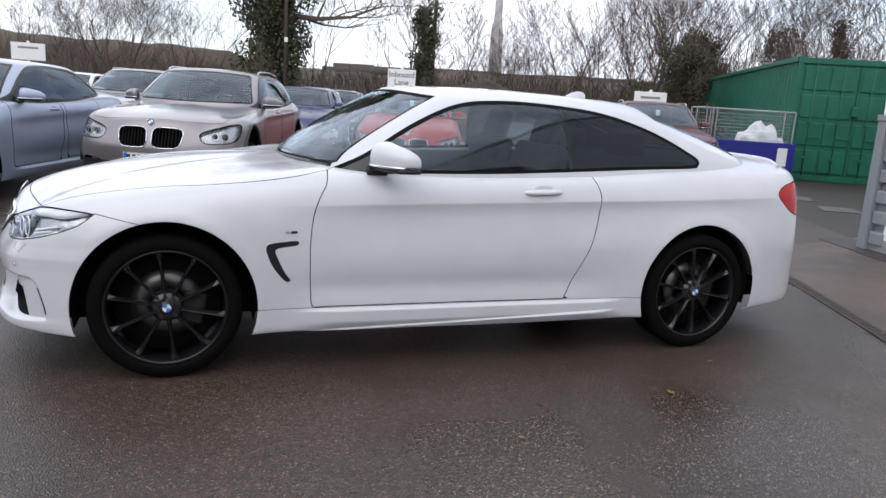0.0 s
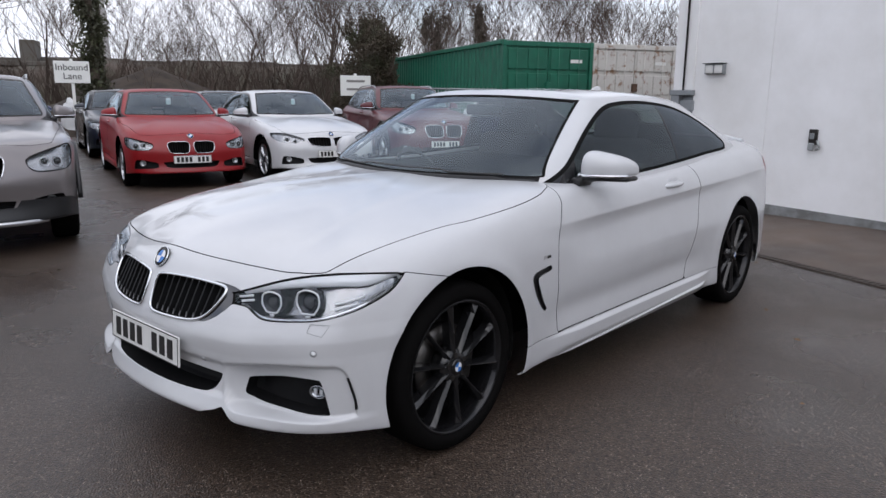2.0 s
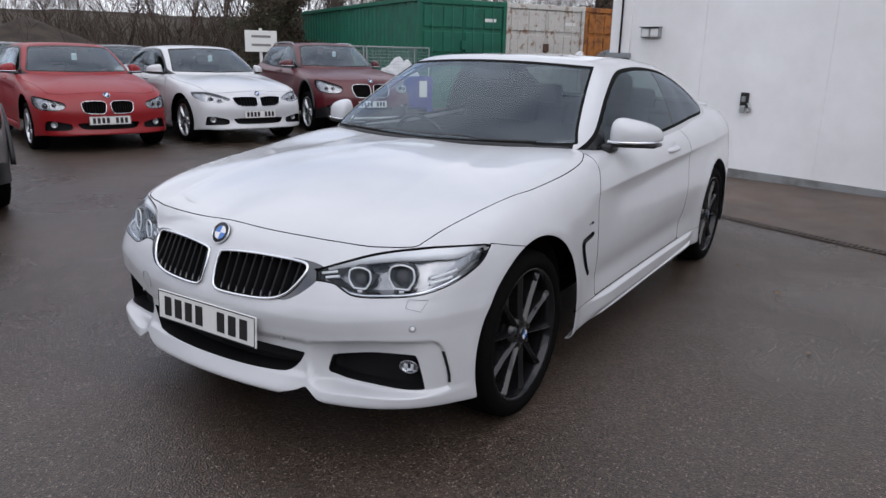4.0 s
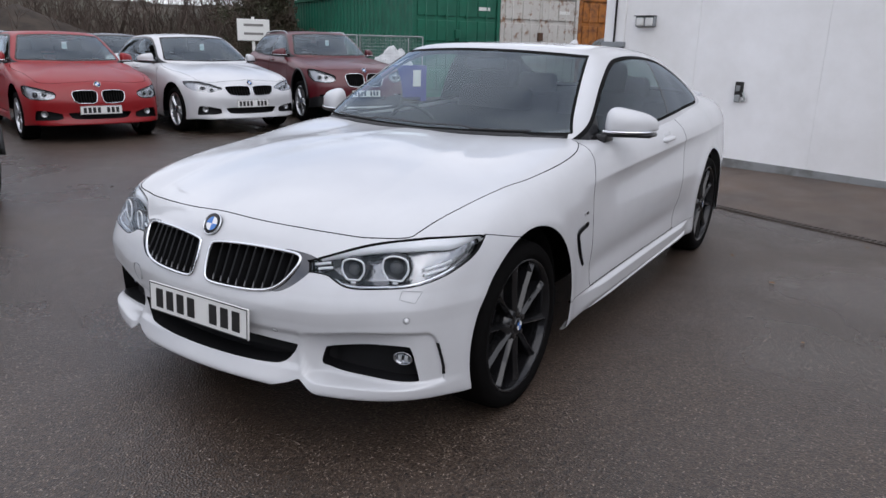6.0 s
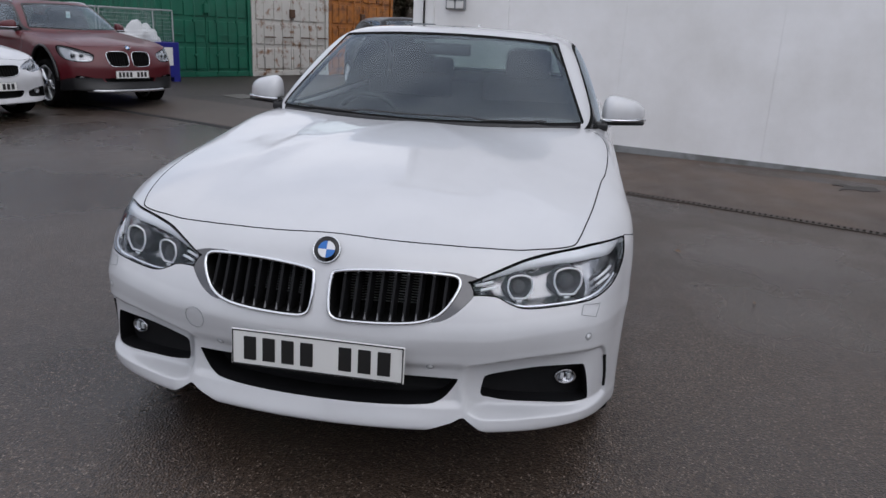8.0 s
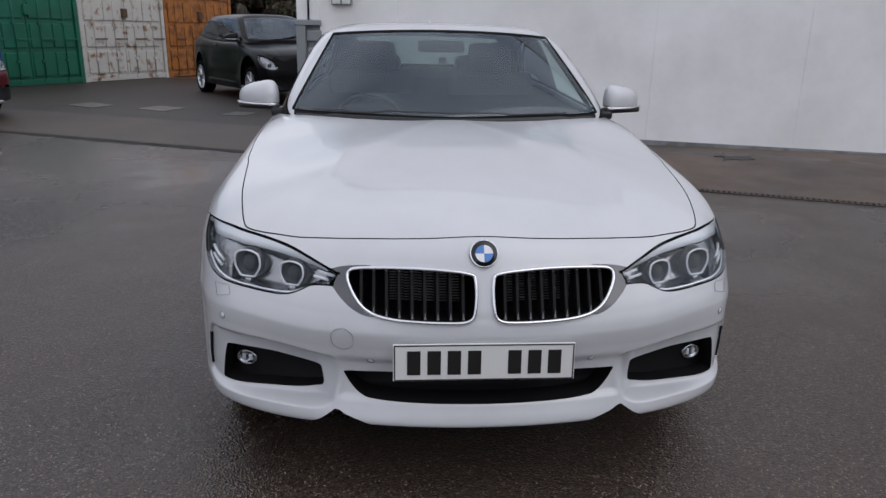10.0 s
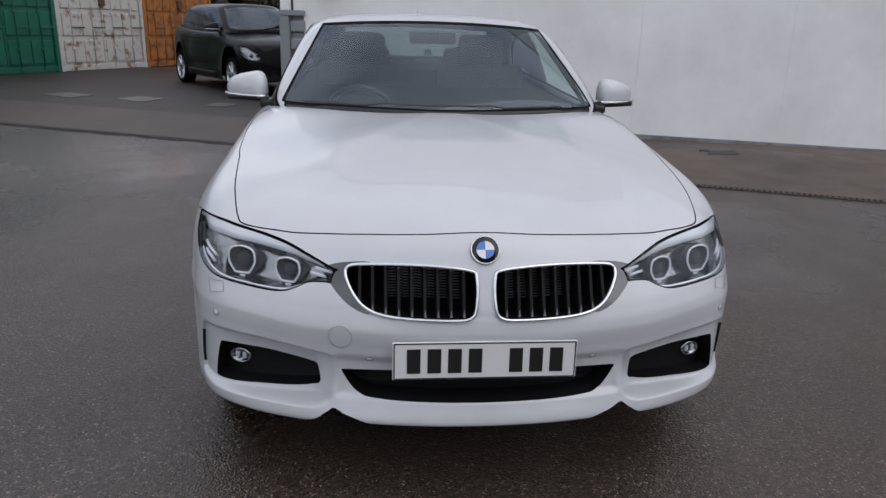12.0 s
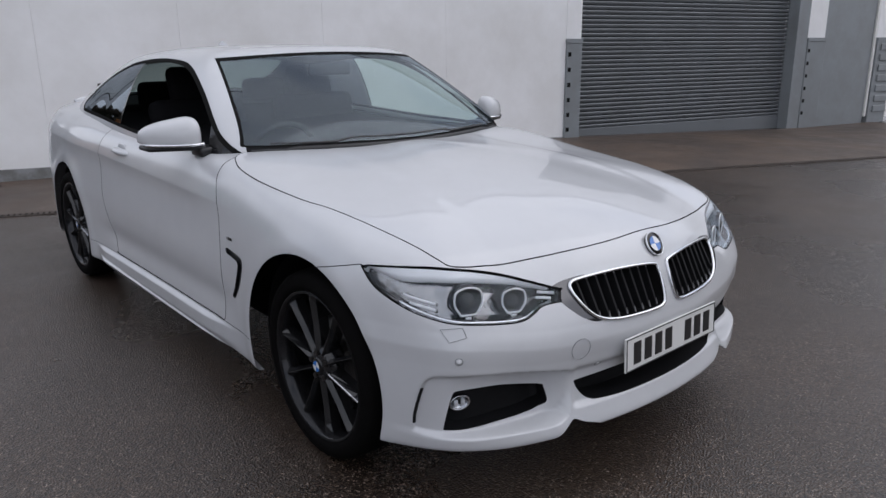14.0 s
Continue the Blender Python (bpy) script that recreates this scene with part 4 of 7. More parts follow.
def mirror_part(parent, side, colour, warp, along=1.0):
    """A door mirror, swept back: painted shell, dark underside and foot, clear indicator strip, glass."""
    c = warp([(along, 0.91, 0.995)])[0]
    flip = Matrix.Diagonal((1, side, 1, 1))
    sweep = lambda t: 0.058 * t + 0.03 * t * t

    def sweep_box(lo, hi, bevel):
        bm = box(lo, hi, bevel)
        for v in bm.verts:
            v.co.x += sweep((v.co.y - c[1]) / 0.105)
        bmesh.ops.transform(bm, matrix=flip, verts=bm.verts)
        return bm
    bm = bmesh.new()
    bmesh.ops.create_icosphere(bm, subdivisions=4, radius=1.0)
    for v in bm.verts:
        x, y, z = v.co
        t = math.copysign(abs(y) ** (0.46 if y < 0 else 0.74), y)
        x = math.copysign(abs(x) ** 0.75, x) * (0.082 if x < 0 else 0.035) + sweep(t)
        z = (abs(z) ** 0.66 * 0.086 * (1 - 0.27 * (t + 0.1))) if z > 0 else -abs(z) ** 0.5 * 0.020
        v.co = (c[0] + x, c[1] + t * 0.105, c[2] + z)
    bmesh.ops.transform(bm, matrix=flip, verts=bm.verts)
    shell = part("mirror_shell", bm, colour, parent, "", True)
    pts = np.array([(c[0] - 0.080 + sweep(t) + 0.05 * max(0, abs(t) - 0.55) ** 1.5, side * (c[1] + 0.103 * t), c[2] - 0.016) for t in np.linspace(-0.95, 1.0, 16)])
    v, f = tube_along(pts, 0.007, False, 6)
    raw("indicator_strip", v, f, M_CHROME, shell, "clear indicator strip", True)
    part("mirror_underside", sweep_box((c[0] - 0.078, c[1] - 0.108, c[2] - 0.042), (c[0] + 0.025, c[1] + 0.100, c[2] - 0.020), 0.010), M_BLACK, shell, "black mirror underside", True)
    part("mirror_foot", sweep_box((c[0] - 0.085, c[1] - 0.185, c[2] - 0.068), (c[0] + 0.02, c[1] - 0.075, c[2] - 0.030), 0.010), M_BLACK, shell, "black mirror foot", True)
    part("mirror_glass", sweep_box((c[0] + 0.028, c[1] - 0.085, c[2] - 0.010), (c[0] + 0.036, c[1] + 0.055, c[2] + 0.050), 0.003), M_CHROME, shell, "mirror glass", True)


def seat_bm(x, y, z, back=0.62):
    bm = bmesh.new()
    add_box(bm, (x - 0.26, y - 0.25, z), (x + 0.24, y + 0.25, z + 0.16), 0.05)
    t = Matrix.Translation((x + 0.24, y, z + 0.10)) @ pose(0, 0, 0, 0, 16, 0)
    add_box(bm, (-0.06, -0.27, 0), (0.06, 0.27, back - 0.03), 0.05, t)
    add_box(bm, (-0.045, -0.14, back - 0.06), (0.045, 0.14, back + 0.15), 0.04, t)
    return bm


def near(w, a, b, ta, tb, k=6):
    """A skin's place and normal where two design values a and b take the values ta and tb."""
    d = (a - ta) ** 2 + (b - tb) ** 2
    i = np.argsort(d)[:k]
    g = 1 / (d[i] + 2e-5)
    g /= g.sum()
    n = (w.n[i] * g[:, None]).sum(0)
    return (w.p[i] * g[:, None]).sum(0), n / np.linalg.norm(n)


def on_skin(skin, y, z, x=None):
    """The place and normal of a skin's point nearest to design height z and side y, or to x and z on the flank."""
    q = skin.q
    if x is None:
        d = (q[:, 1] - y) ** 2 + (q[:, 2] - z) ** 2 + np.where(q[:, 0] > 0.0, 9, 0)
    else:
        d = (q[:, 0] - x) ** 2 + (q[:, 2] - z) ** 2 + np.where(q[:, 1] * y < 0, 9, 0)
    i = np.argsort(d)[:4]
    w = 1 / (d[i] + 1e-6)
    w /= w.sum()
    n = (skin.n[i] * w[:, None]).sum(0)
    return Vector((skin.p[i] * w[:, None]).sum(0)), Vector(n).normalized()


def facing(p, n):
    return Matrix.Translation(p) @ n.to_track_quat("-Y", "Z").to_matrix().to_4x4()


def coupe_details(root, skin, screen):
    """Fog lamps, parking sensors, washer flaps, tow cover, wing badges, wipers and cowl of the white coupe."""
    ring = lambda r, t: lathe([(r - t, 0.002), (r - t, -0.0012), (r, -0.0012), (r, 0.002)], 24)
    for sg in (-1, 1):
        p, n = on_skin(skin, sg * 0.712, 0.345)
        m = Matrix.Translation(Vector((-0.535, sg * 0.712, 0.340))) @ Vector((-0.95, sg * 0.3, 0)).normalized().to_track_quat("-Y", "Z").to_matrix().to_4x4() @ Matrix.Diagonal((0.80, 0.8, 0.58, 1))
        v, f = lathe([(0.0, 0.0), (0.020, -0.004), (0.034, -0.016), (0.040, -0.020), (0.044, -0.014), (0.044, 0.02), (0.0, 0.03)], 28)
        o = raw("fog_lamp", v, f, M_FLANK, root, "small clear fog lamp", True)
        o.matrix_local = m
        bm = bmesh.new()
        bmesh.ops.create_uvsphere(bm, u_segments=20, v_segments=10, radius=0.038)
        for vv in bm.verts:
            vv.co.y = -0.014 - max(0.0, -vv.co.y) * 0.35
        o2 = part("fog_lens", bm, M_LENS, o, "clear lens", True)
        for k in (-1, 1):
            part("fog_reflector", box((k * 0.014 - 0.008, -0.018, -0.018), (k * 0.014 + 0.008, -0.006, 0.018), 0.005), M_BADGEWHITE, o, "", True)
        for y, z, r in ((sg * 0.324, 0.413, 0.0115), (sg * 0.768, 0.505, 0.0115)):
            p, n = on_skin(skin, y, z)
            v, f = ring(r, 0.0016)
            o = raw("sensor_ring", v, f, M_GREYSTEEL, root, "thin parking sensor outline", True)
            o.matrix_local = facing(p, n)
            v, f = lathe([(0.0, -0.0008), (r - 0.002, -0.0008), (r - 0.002, 0.002), (0.0, 0.002)], 20)
            o = raw("parking_sensor", v, f, M_WHITE, root, "", True)
            o.matrix_local = facing(p, n)
        pts = []
        flap = np.array([(0.793, 0.594), (0.744, 0.597), (0.741, 0.571), (0.784, 0.560)])
        for a, b in np.vstack([np.linspace(flap[k], flap[(k + 1) % 4], 6, endpoint=False) for k in range(4)]):
            p, n = on_skin(skin, sg * a, b)
            pts.append(list(p + n * 0.0010))
        v, f = tube_along(np.array(pts), 0.0009, True, 5)
        raw("washer_flap_joint", v, f, M_GREYSTEEL, root, "thin headlamp washer flap outline")
        pts = []
        for z in np.linspace(0.295, 0.412, 9):
            p, n = on_skin(skin, sg * (0.836 - 0.10 * max(0.0, z - 0.33)), z)
            pts.append(list(p))
        v, f = tube_along(smooth_line(np.array(pts), 3, False), 0.0055, False, 6)
        raw("air_slit", v, f, M_FIN, root, "black upright air slit", True)
        p, n = on_skin(skin, sg * 0.9, 0.668, 0.535)
        o = part("wing_badge", box((-0.026, -0.0025, -0.006), (-0.006, 0.001, 0.006), 0.001), M_SILVER, root, "small silver wing badge")
        o.matrix_local = facing(p, n)
        o2 = part("badge_stroke", box((-0.002, -0.0025, -0.006), (0.026, 0.001, 0.005), 0.001), M_IRON, o)
    bm = bmesh.new()
    bmesh.ops.create_icosphere(bm, subdivisions=3, radius=1.0)
    for v in bm.verts:
        x, y, z = v.co
        z = max(z, -0.2)
        v.co = (2.40 + 0.075 * x + 0.035 * max(0.0, z), y * 0.022 * (1 - 0.6 * max(0.0, z)), 1.352 + 0.052 * z)
    part("roof_antenna", bm, M_WHITE, root, "white fin antenna on the roof", True)
    lip = []
    top = skin.q[:, 2] > 0.85
    tq, tp = skin.q[top], skin.p[top]
    for y in np.linspace(-0.62, 0.62, 25):
        k = np.argmin((tq[:, 0] - (3.70 - 0.30 * (y / 0.8) ** 2)) ** 2 + (tq[:, 1] - y) ** 2)
        lip.append(tp[k] + np.array([0.0, 0.0, 0.006]))
    v, f = tube_along(smooth_line(np.array(lip)[::3], 4, False), 0.016, False, 8, 0.6)
    raw("boot_lip", v, f, M_WHITE, root, "", True)
    p, n = on_skin(skin, 0.405, 0.483)
    v, f = ring(0.034, 0.0006)
    o = raw("tow_cover_joint", v, f, M_GREYSTEEL, root, "round tow cover outline", True)
    o.matrix_local = facing(p, n)
    # cowl strip and wipers at the foot of the windscreen
    e = screen.welded()
    low = []
    for y in np.linspace(-0.69, 0.69, 25):
        k = np.argmin((e.q[:, 1] - y) ** 2 * 4 + (e.q[:, 2] - 0.985) ** 2 * 4 + np.where(e.q[:, 2] > 1.05, 9, 0))
        low.append(e.p[k] + np.array([-0.02, 0, -0.042]))
    v, f = tube_along(np.array(low), 0.020, False, 8, 0.5)
    raw("cowl_strip", v, f, M_BLACK, root, "black cowl strip under the windscreen", True)
    for y0, y1, z0, z1 in ((-0.55, 0.05, 0.985, 0.990), (0.02, 0.62, 0.985, 0.992)):
        pts = []
        for t in np.linspace(0, 1, 10):
            y, z = y0 + (y1 - y0) * t, z0 + (z1 - z0) * t
            k = np.argmin((e.q[:, 1] - y) ** 2 + (e.q[:, 2] - z - 0.012) ** 2)
            pts.append(e.p[k] + e.n[k] * 0.004 - np.array([0.014, 0, 0.026]))
        v, f = tube_along(np.array(pts), 0.006, False, 6)
        raw("wiper", v, f, M_BLACK, root, "black wiper blade")


LOW_INTAKE = smooth_line([(-0.405, 0.372), (-0.405, 0.372), (-0.2, 0.380), (0.2, 0.380), (0.405, 0.372), (0.405, 0.372), (0.385, 0.335), (0.352, 0.303), (0.30, 0.294), (0.15, 0.290), (-0.15, 0.290), (-0.30, 0.294), (-0.352, 0.303), (-0.385, 0.335)], 6)
SIDE_INTAKE = smooth_line([(0.468, 0.308), (0.474, 0.360), (0.474, 0.360), (0.492, 0.366), (0.56, 0.382), (0.63, 0.396), (0.70, 0.404), (0.752, 0.405), (0.768, 0.395), (0.782, 0.330), (0.788, 0.281), (0.788, 0.281), (0.74, 0.281), (0.65, 0.284), (0.56, 0.286), (0.50, 0.293)], 5)
NOTCH = smooth_line([(0.425, 0.262), (0.395, 0.248), (0.36, 0.237), (0.33, 0.226), (0.30, 0.212), (0.28, 0.150), (0.60, 0.150), (0.58, 0.204), (0.53, 0.212), (0.48, 0.228), (0.445, 0.250)], 4)
GILL = smooth_line([(0.425, 0.606), (0.50, 0.622), (0.562, 0.626), (0.563, 0.606), (0.50, 0.597), (0.464, 0.584), (0.478, 0.54), (0.507, 0.48), (0.534, 0.443), (0.512, 0.437), (0.468, 0.485), (0.435, 0.545)], 4)


def car(name, m, label, colour, shape="saloon", warp=None, wheel_r=0.325, alloy=None, spokes=10, twin=0.0, fine=False, kidney=True, lamp_tint=None,
        cladding=False, tyre_r=None, tag=False, nose="", two_door=False, plate="xxxx xxx", rails=False, gloss_roof=None, rim=0.240, band=False):
    """A whole car with its parts; local x runs from front axle to rear, the nose towards -x."""
    warp = warp or warper()
    root = thing(name, m, label, "car")
    alloy = alloy or M_SILVER
    nu, nv = (430, 190) if fine else (124, 60)
    body = skin_from_grid(side_sculpt(loft(LOWER, nu, nv, 6, 0.58 if fine else 0.42), fine), warp)
    house = skin_from_grid(loft(glasshouse_keys(shape), int(nu * 0.55), 90 if fine else 42, 1), warp)
    _, body = body.split(arch_f)
    gaps = []

    def take(skin, f, gap=0.0):
        """Cuts the panel f < 0 out of a skin, leaving a dark joint round it."""
        if not gap:
            return skin.split(f)
        inner, rest = skin.split(lambda q: f(q) + gap)
        joint, rest = rest.split(lambda q: f(q) - gap)
        gaps.append(joint)
        return inner, rest

    # lamps, grilles and intakes
    lamp_line, kidney_line, plate_z, lamp_z = NOSES[nose] if nose else (LAMP_LINE, KIDNEY_LINE, 0.432, None)
    lamps, body = take(body, lamp_f(lamp_line), 0.002 if fine else 0.004 if nose else 0)
    nothing = lambda q: np.full(len(q), 9.0)
    kid, body = take(body, front_f(kidney_line) if kidney else nothing)
    wedge, body = take(body, front_f(smooth_line(WEDGE, 4)) if kidney and not nose else nothing)
    if cladding:
        lower, body = take(body, lambda q: q[:, 2] - 0.325 - 0.05 * np.clip((-0.35 - q[:, 0]) / 0.2, 0, 1) * (np.abs(q[:, 1]) > 0.42))
        link_mesh("lower_cladding", lower.mesh("lower_cladding"), M_BLACK, root, "black plastic lower cladding")
    tail, body = take(body, lambda q: np.where(np.abs(q[:, 1]) > 0.42, fence_distance(q[:, [0, 2]], smooth_line(TAIL, 4)), 9.0), 0.003)
    low, body = take(body, lambda q: np.where(q[:, 0] < -0.2, fence_distance(q[:, [1, 2]], LOW_INTAKE), 9.0))
    side, body = take(body, front_f(SIDE_INTAKE))
    whole = body
    if fine:
        gill, body = take(body, lambda q: np.where(np.abs(q[:, 1]) > 0.7, fence_distance(q[:, [0, 2]], GILL), 9.0))
        for s, d in halves(gill):
            v, f = d.cup(0.012)
            raw("wing_vent", v, f, M_BLACK, root, "black hooked wing vent")
    if fine:
        _, body = take(body, front_f(NOTCH))
    bx, by = np.array([(b[0], b[1]) for b in SHAPES[shape][0]]).T
    deck, body = take(body, nothing if shape in ("hatch", "mini") else lambda q: np.where(q[:, 2] > 0.82, np.abs(q[:, 1]) - np.interp(q[:, 0], bx, by, -1, -1) + 0.03, 9.0))
    if shape not in ("hatch", "mini") and len(deck.t):
        link_mesh("cabin_deck", deck.shifted(-0.004).mesh("cabin_deck"), M_SEAT, root, "dark shelf under the glass")
    hood, body = take(body, hood_f, 0.0020)
    if fine or two_door:
        doors, body = take(body, door_f(DOOR_LINE), 0.0022)
    else:
        doors, body = take(body, door_f(FRONT_DOOR_LINE), 0.004)
        rear_doors, body = take(body, door_f(REAR_DOOR_LINE), 0.004)
        for s, d in halves(rear_doors):
            link_mesh("rear_door", d.mesh("rear_door"), colour, root)
    if fine:
        skirt, body = take(body, lambda q: np.where((np.abs(q[:, 1]) > 0.7) & (q[:, 0] > 0.2) & (q[:, 0] < 2.6), q[:, 2] - 0.307, 9.0), 0.0011)
        for s, d in halves(skirt):
            link_mesh("side_skirt", d.mesh("side_skirt"), colour, root)
        seam = lambda q: np.where(q[:, 0] < -0.1, q[:, 2] - np.where(q[:, 0] < -0.52, 2.0, np.where(q[:, 0] > -0.277, 0.737 - 0.22 * (q[:, 0] + 0.277), 0.737 + 0.3 * (q[:, 0] + 0.277))), 9.0)
        bumper, body = take(body, seam, 0.0015)
        link_mesh("front_bumper", bumper.mesh("front_bumper"), colour, root)
    link_mesh("body", body.mesh("body"), colour, root)
    for s, d in halves(wedge):
        if len(d.t):
            link_mesh("grille_flank", d.mesh("grille_flank"), M_WEDGE if fine else colour, root, "smoked chrome flank of the grille")
    for s, d in halves(tail):
        if len(d.t):
            link_mesh("tail_lamp", d.mesh("tail_lamp"), M_RED, root, "red tail lamp")
    link_mesh("hood", hood.mesh("hood"), colour, root)
    for s, d in halves(doors):
        link_mesh("door", d.mesh("door"), colour, root)
        if fine:
            link_mesh("door_card", d.shifted(-0.035).mesh("door_card"), M_SEAT, root, "dark inner door panel")
    v, f = low.cup(0.09, (1, 0, 0))
    raw("lower_intake", v, f, M_FIN, root, "black lower intake")
    for s, sk in halves(side):
        v, f = sk.cup(0.06, (0.95, 0.3 if s == "left" else -0.3, 0))
        raw("corner_intake", v, f, M_FIN, root, "black corner intake")
    # kidney grilles: tray, chrome rim, upright slats
    for s, sk in halves(kid):
        if not len(sk.t):
            continue
        v, f = sk.cup(0.12, (1, 0, -0.05))
        g = raw("grille", v, f, M_DARK, root, "black upright-slatted grille in a chrome rim")
        sign = -1 if s == "left" else 1
        line = kidney_line
        w = sk.welded()
        rim_pts = []
        for y, z in line:
            i = np.argmin((np.abs(w.q[:, 1]) - y) ** 2 + (w.q[:, 2] - z) ** 2)
            rim_pts.append(w.p[i] + w.n[i] * 0.003)
        v, f = tube_along(np.array(rim_pts), 0.0065 if nose == "tall_nose" else 0.0055, True, 8, 1.2)
        raw("grille_rim", v, f, M_CHROME, g, "chrome rim", True)
        ys = np.linspace(0.06, 0.35 if not nose else 0.30, 9 if fine else 8)
        for y in ys:
            col = w.q[np.abs(np.abs(w.q[:, 1]) - y) < 0.02]
            pts = w.p[np.abs(np.abs(w.q[:, 1]) - y) < 0.02]
            if len(pts) < 3:
                continue
            zlo, zhi = pts[:, 2].min() + 0.006, pts[:, 2].max() - 0.006
            plo, phi = pts[np.argmin(pts[:, 2])], pts[np.argmax(pts[:, 2])]
            yy = sign * y * (warp([(0, 1, 0)])[0][1])
            bm = bmesh.new()
            h = 0.0068 if fine else 0.009
            vs = []
            for z, p0 in ((zlo, plo), (zhi, phi)):
                x = p0[0] + 0.010
                for dx, dy in ((0.0, -h * 0.6), (0.0, h * 0.6), (0.05, h), (0.05, -h)):
                    vs.append(bm.verts.new((x + dx, yy + dy, z)))
            for q in ((0, 1, 2, 3), (7, 6, 5, 4), (0, 4, 5, 1), (1, 5, 6, 2), (2, 6, 7, 3), (3, 7, 4, 0)):
                bm.faces.new([vs[i] for i in q])
            fin = part("grille_slat", bm, M_FIN if fine else M_DARK, g)
            if fine:
                for z, p0, s2 in ((zlo, plo, 1), (zhi, phi, -1)):
                    bm = bmesh.new()
                    x = p0[0] + 0.0085
                    a, b, c = (bm.verts.new((x, yy - h * 0.55, z)), bm.verts.new((x, yy + h * 0.55, z)), bm.verts.new((x + 0.006 * s2, yy, z + s2 * 0.022)))
                    d = bm.verts.new((x + 0.012, yy, z))
                    for q in ((a, b, c), (a, c, d), (b, d, c), (a, d, b)):
                        bm.faces.new(q)
                    part("fin_tip", bm, M_FINTIP, fin, "paler fin tip")
        if fine:
            bm = bmesh.new()
            p0 = w.p.mean(0)
            for k in range(12):
                z = p0[2] - 0.048 + k * 0.0085
                for j in range(5):
                    y = 0.06 + 0.042 * j
                    x = w.p[np.argmin((np.abs(w.q[:, 1]) - y - 0.02) ** 2 + (w.p[:, 2] - p0[2]) ** 2)][0] + 0.085
                    add_box(bm, (x, sign * y, z - 0.0013), (x + 0.004, sign * (y + 0.041), z + 0.0013))
            tagged(part("radiator_core", bm, M_GALV, g), kind="stuff")
    # headlamps: silver tray, projectors with rings, lens
    for s, sk in halves(lamps):
        v, f = sk.cup(0.075 if fine else 0.05, (0.85, 0.5 if s == "left" else -0.5, 0))
        sign = -1 if s == "left" else 1
        h = raw("headlamp", v, f, lamp_tint or (M_LAMPIN if fine else M_LAMPFAR), root, "clear headlamp with ringed projectors")
        w = sk.welded()
        if fine:
            refl, _ = sk.split(lambda q: np.maximum(0.062 - np.hypot((q[:, 0] + np.abs(q[:, 1])) * 0.7071 - 0.088, q[:, 2] - 0.664), 0.085 - (q[:, 0] + np.abs(q[:, 1])) * 0.7071))
            link_mesh("lamp_reflector", refl.shifted(-0.030).mesh("lamp_reflector"), M_REFLECTOR, h, "silver reflector")
        for qd, r in ((-0.040, 0.037), (0.088, 0.042)) if fine else ((-0.055, 0.040), (0.075, 0.046)) if not nose else ((0.02, 0.040), (0.13, 0.046)):
            i = np.argmin(((w.q[:, 0] + np.abs(w.q[:, 1])) * 0.7071 - qd) ** 2 + (w.q[:, 2] - (lamp_z or (0.633 if qd < 0 else 0.652)) - ((0.018 if qd < 0 else 0.014) if fine else 0.0)) ** 2)
            nrm = Vector((-0.93, sign * 0.36, 0.06)).normalized()
            c = Vector(w.p[i]) - Vector(w.n[i]) * (0.024 if fine else 0.030)
            mm = Matrix.Translation(c) @ nrm.to_track_quat("-Y", "Z").to_matrix().to_4x4()
            v, f = lathe([(r * 0.92, 0.012), (r * 0.92, -0.006), (r * 0.94, -0.010), (r * 0.985, -0.009), (r, 0.0), (r * 0.97, 0.012)], 28)
            if fine:
                vb, fb = lathe([(0.0, 0.020), (r * 0.80, 0.014), (r * 0.96, -0.006), (r * 1.10, -0.002), (r * 1.16, 0.012), (r * 1.16, 0.026), (0.0, 0.026)], 28)
                o = raw("lamp_bezel", vb, fb, M_LAMPDARK, h, "dark grey bezel", True)
                o.matrix_local = mm
                loop = smooth_line([(-1.0, 0.30), (-0.96, -0.22), (-0.62, -0.78), (-0.46, -0.90), (0.46, -0.90), (0.62, -0.78), (0.96, -0.22), (1.0, 0.30), (0.80, 0.78), (0.0, 1.0), (-0.80, 0.78)], 4) * r
                v, f = tube_along(np.stack([loop[:, 0], np.full(len(loop), -0.009), loop[:, 1]], 1), 0.0031, True, 8)
                o = part("lamp_marker", box((-0.009, -0.010, -r * 1.22), (0.009, -0.004, -r * 1.06), 0.002), M_BADGEWHITE, h, "small white block under the ring")
                o.matrix_local = mm
            o = raw("lamp_ring", v, f, M_BADGEWHITE if fine else M_SILVER, h, "bright ring", True)
            o.matrix_local = mm
            v, f = lathe([(0.0, -0.012), (r * 0.3, -0.010), (r * 0.55, -0.002), (r * 0.66, 0.010), (r * 0.70, 0.016), (0.0, 0.018)], 24)
            o = raw("projector", v, f, M_GLOSS, h, "dark glass projector", True)
            o.matrix_local = mm
        if fine:
            for qq, zz, L in ((-0.135, 0.655, 0.05), (-0.128, 0.643, 0.045), (0.235, 0.668, 0.10), (0.225, 0.650, 0.08)):
                pts = []
                for t in np.linspace(-0.5, 0.5, 6):
                    p, n = near(w, (w.q[:, 0] + np.abs(w.q[:, 1])) * 0.7071, w.q[:, 2], qq + t * L, zz + t * L * 0.18, 8)
                    pts.append(p - n * 0.016)
                v, f = tube_along(np.array(pts), 0.0045, False, 6)
                raw("lamp_strip", v, f, M_BADGEWHITE, h, "pale light strip", True)
            # white brow strip, made wider to paint in the sky's reflection on the upper lens
            up = np.array([(q, z) for q, z in LAMP_LINE if z > (0.655 if q < 0.1 else 0.72) and q > -0.14])
            up = up[np.argsort(up[:, 0])]
            rows = []
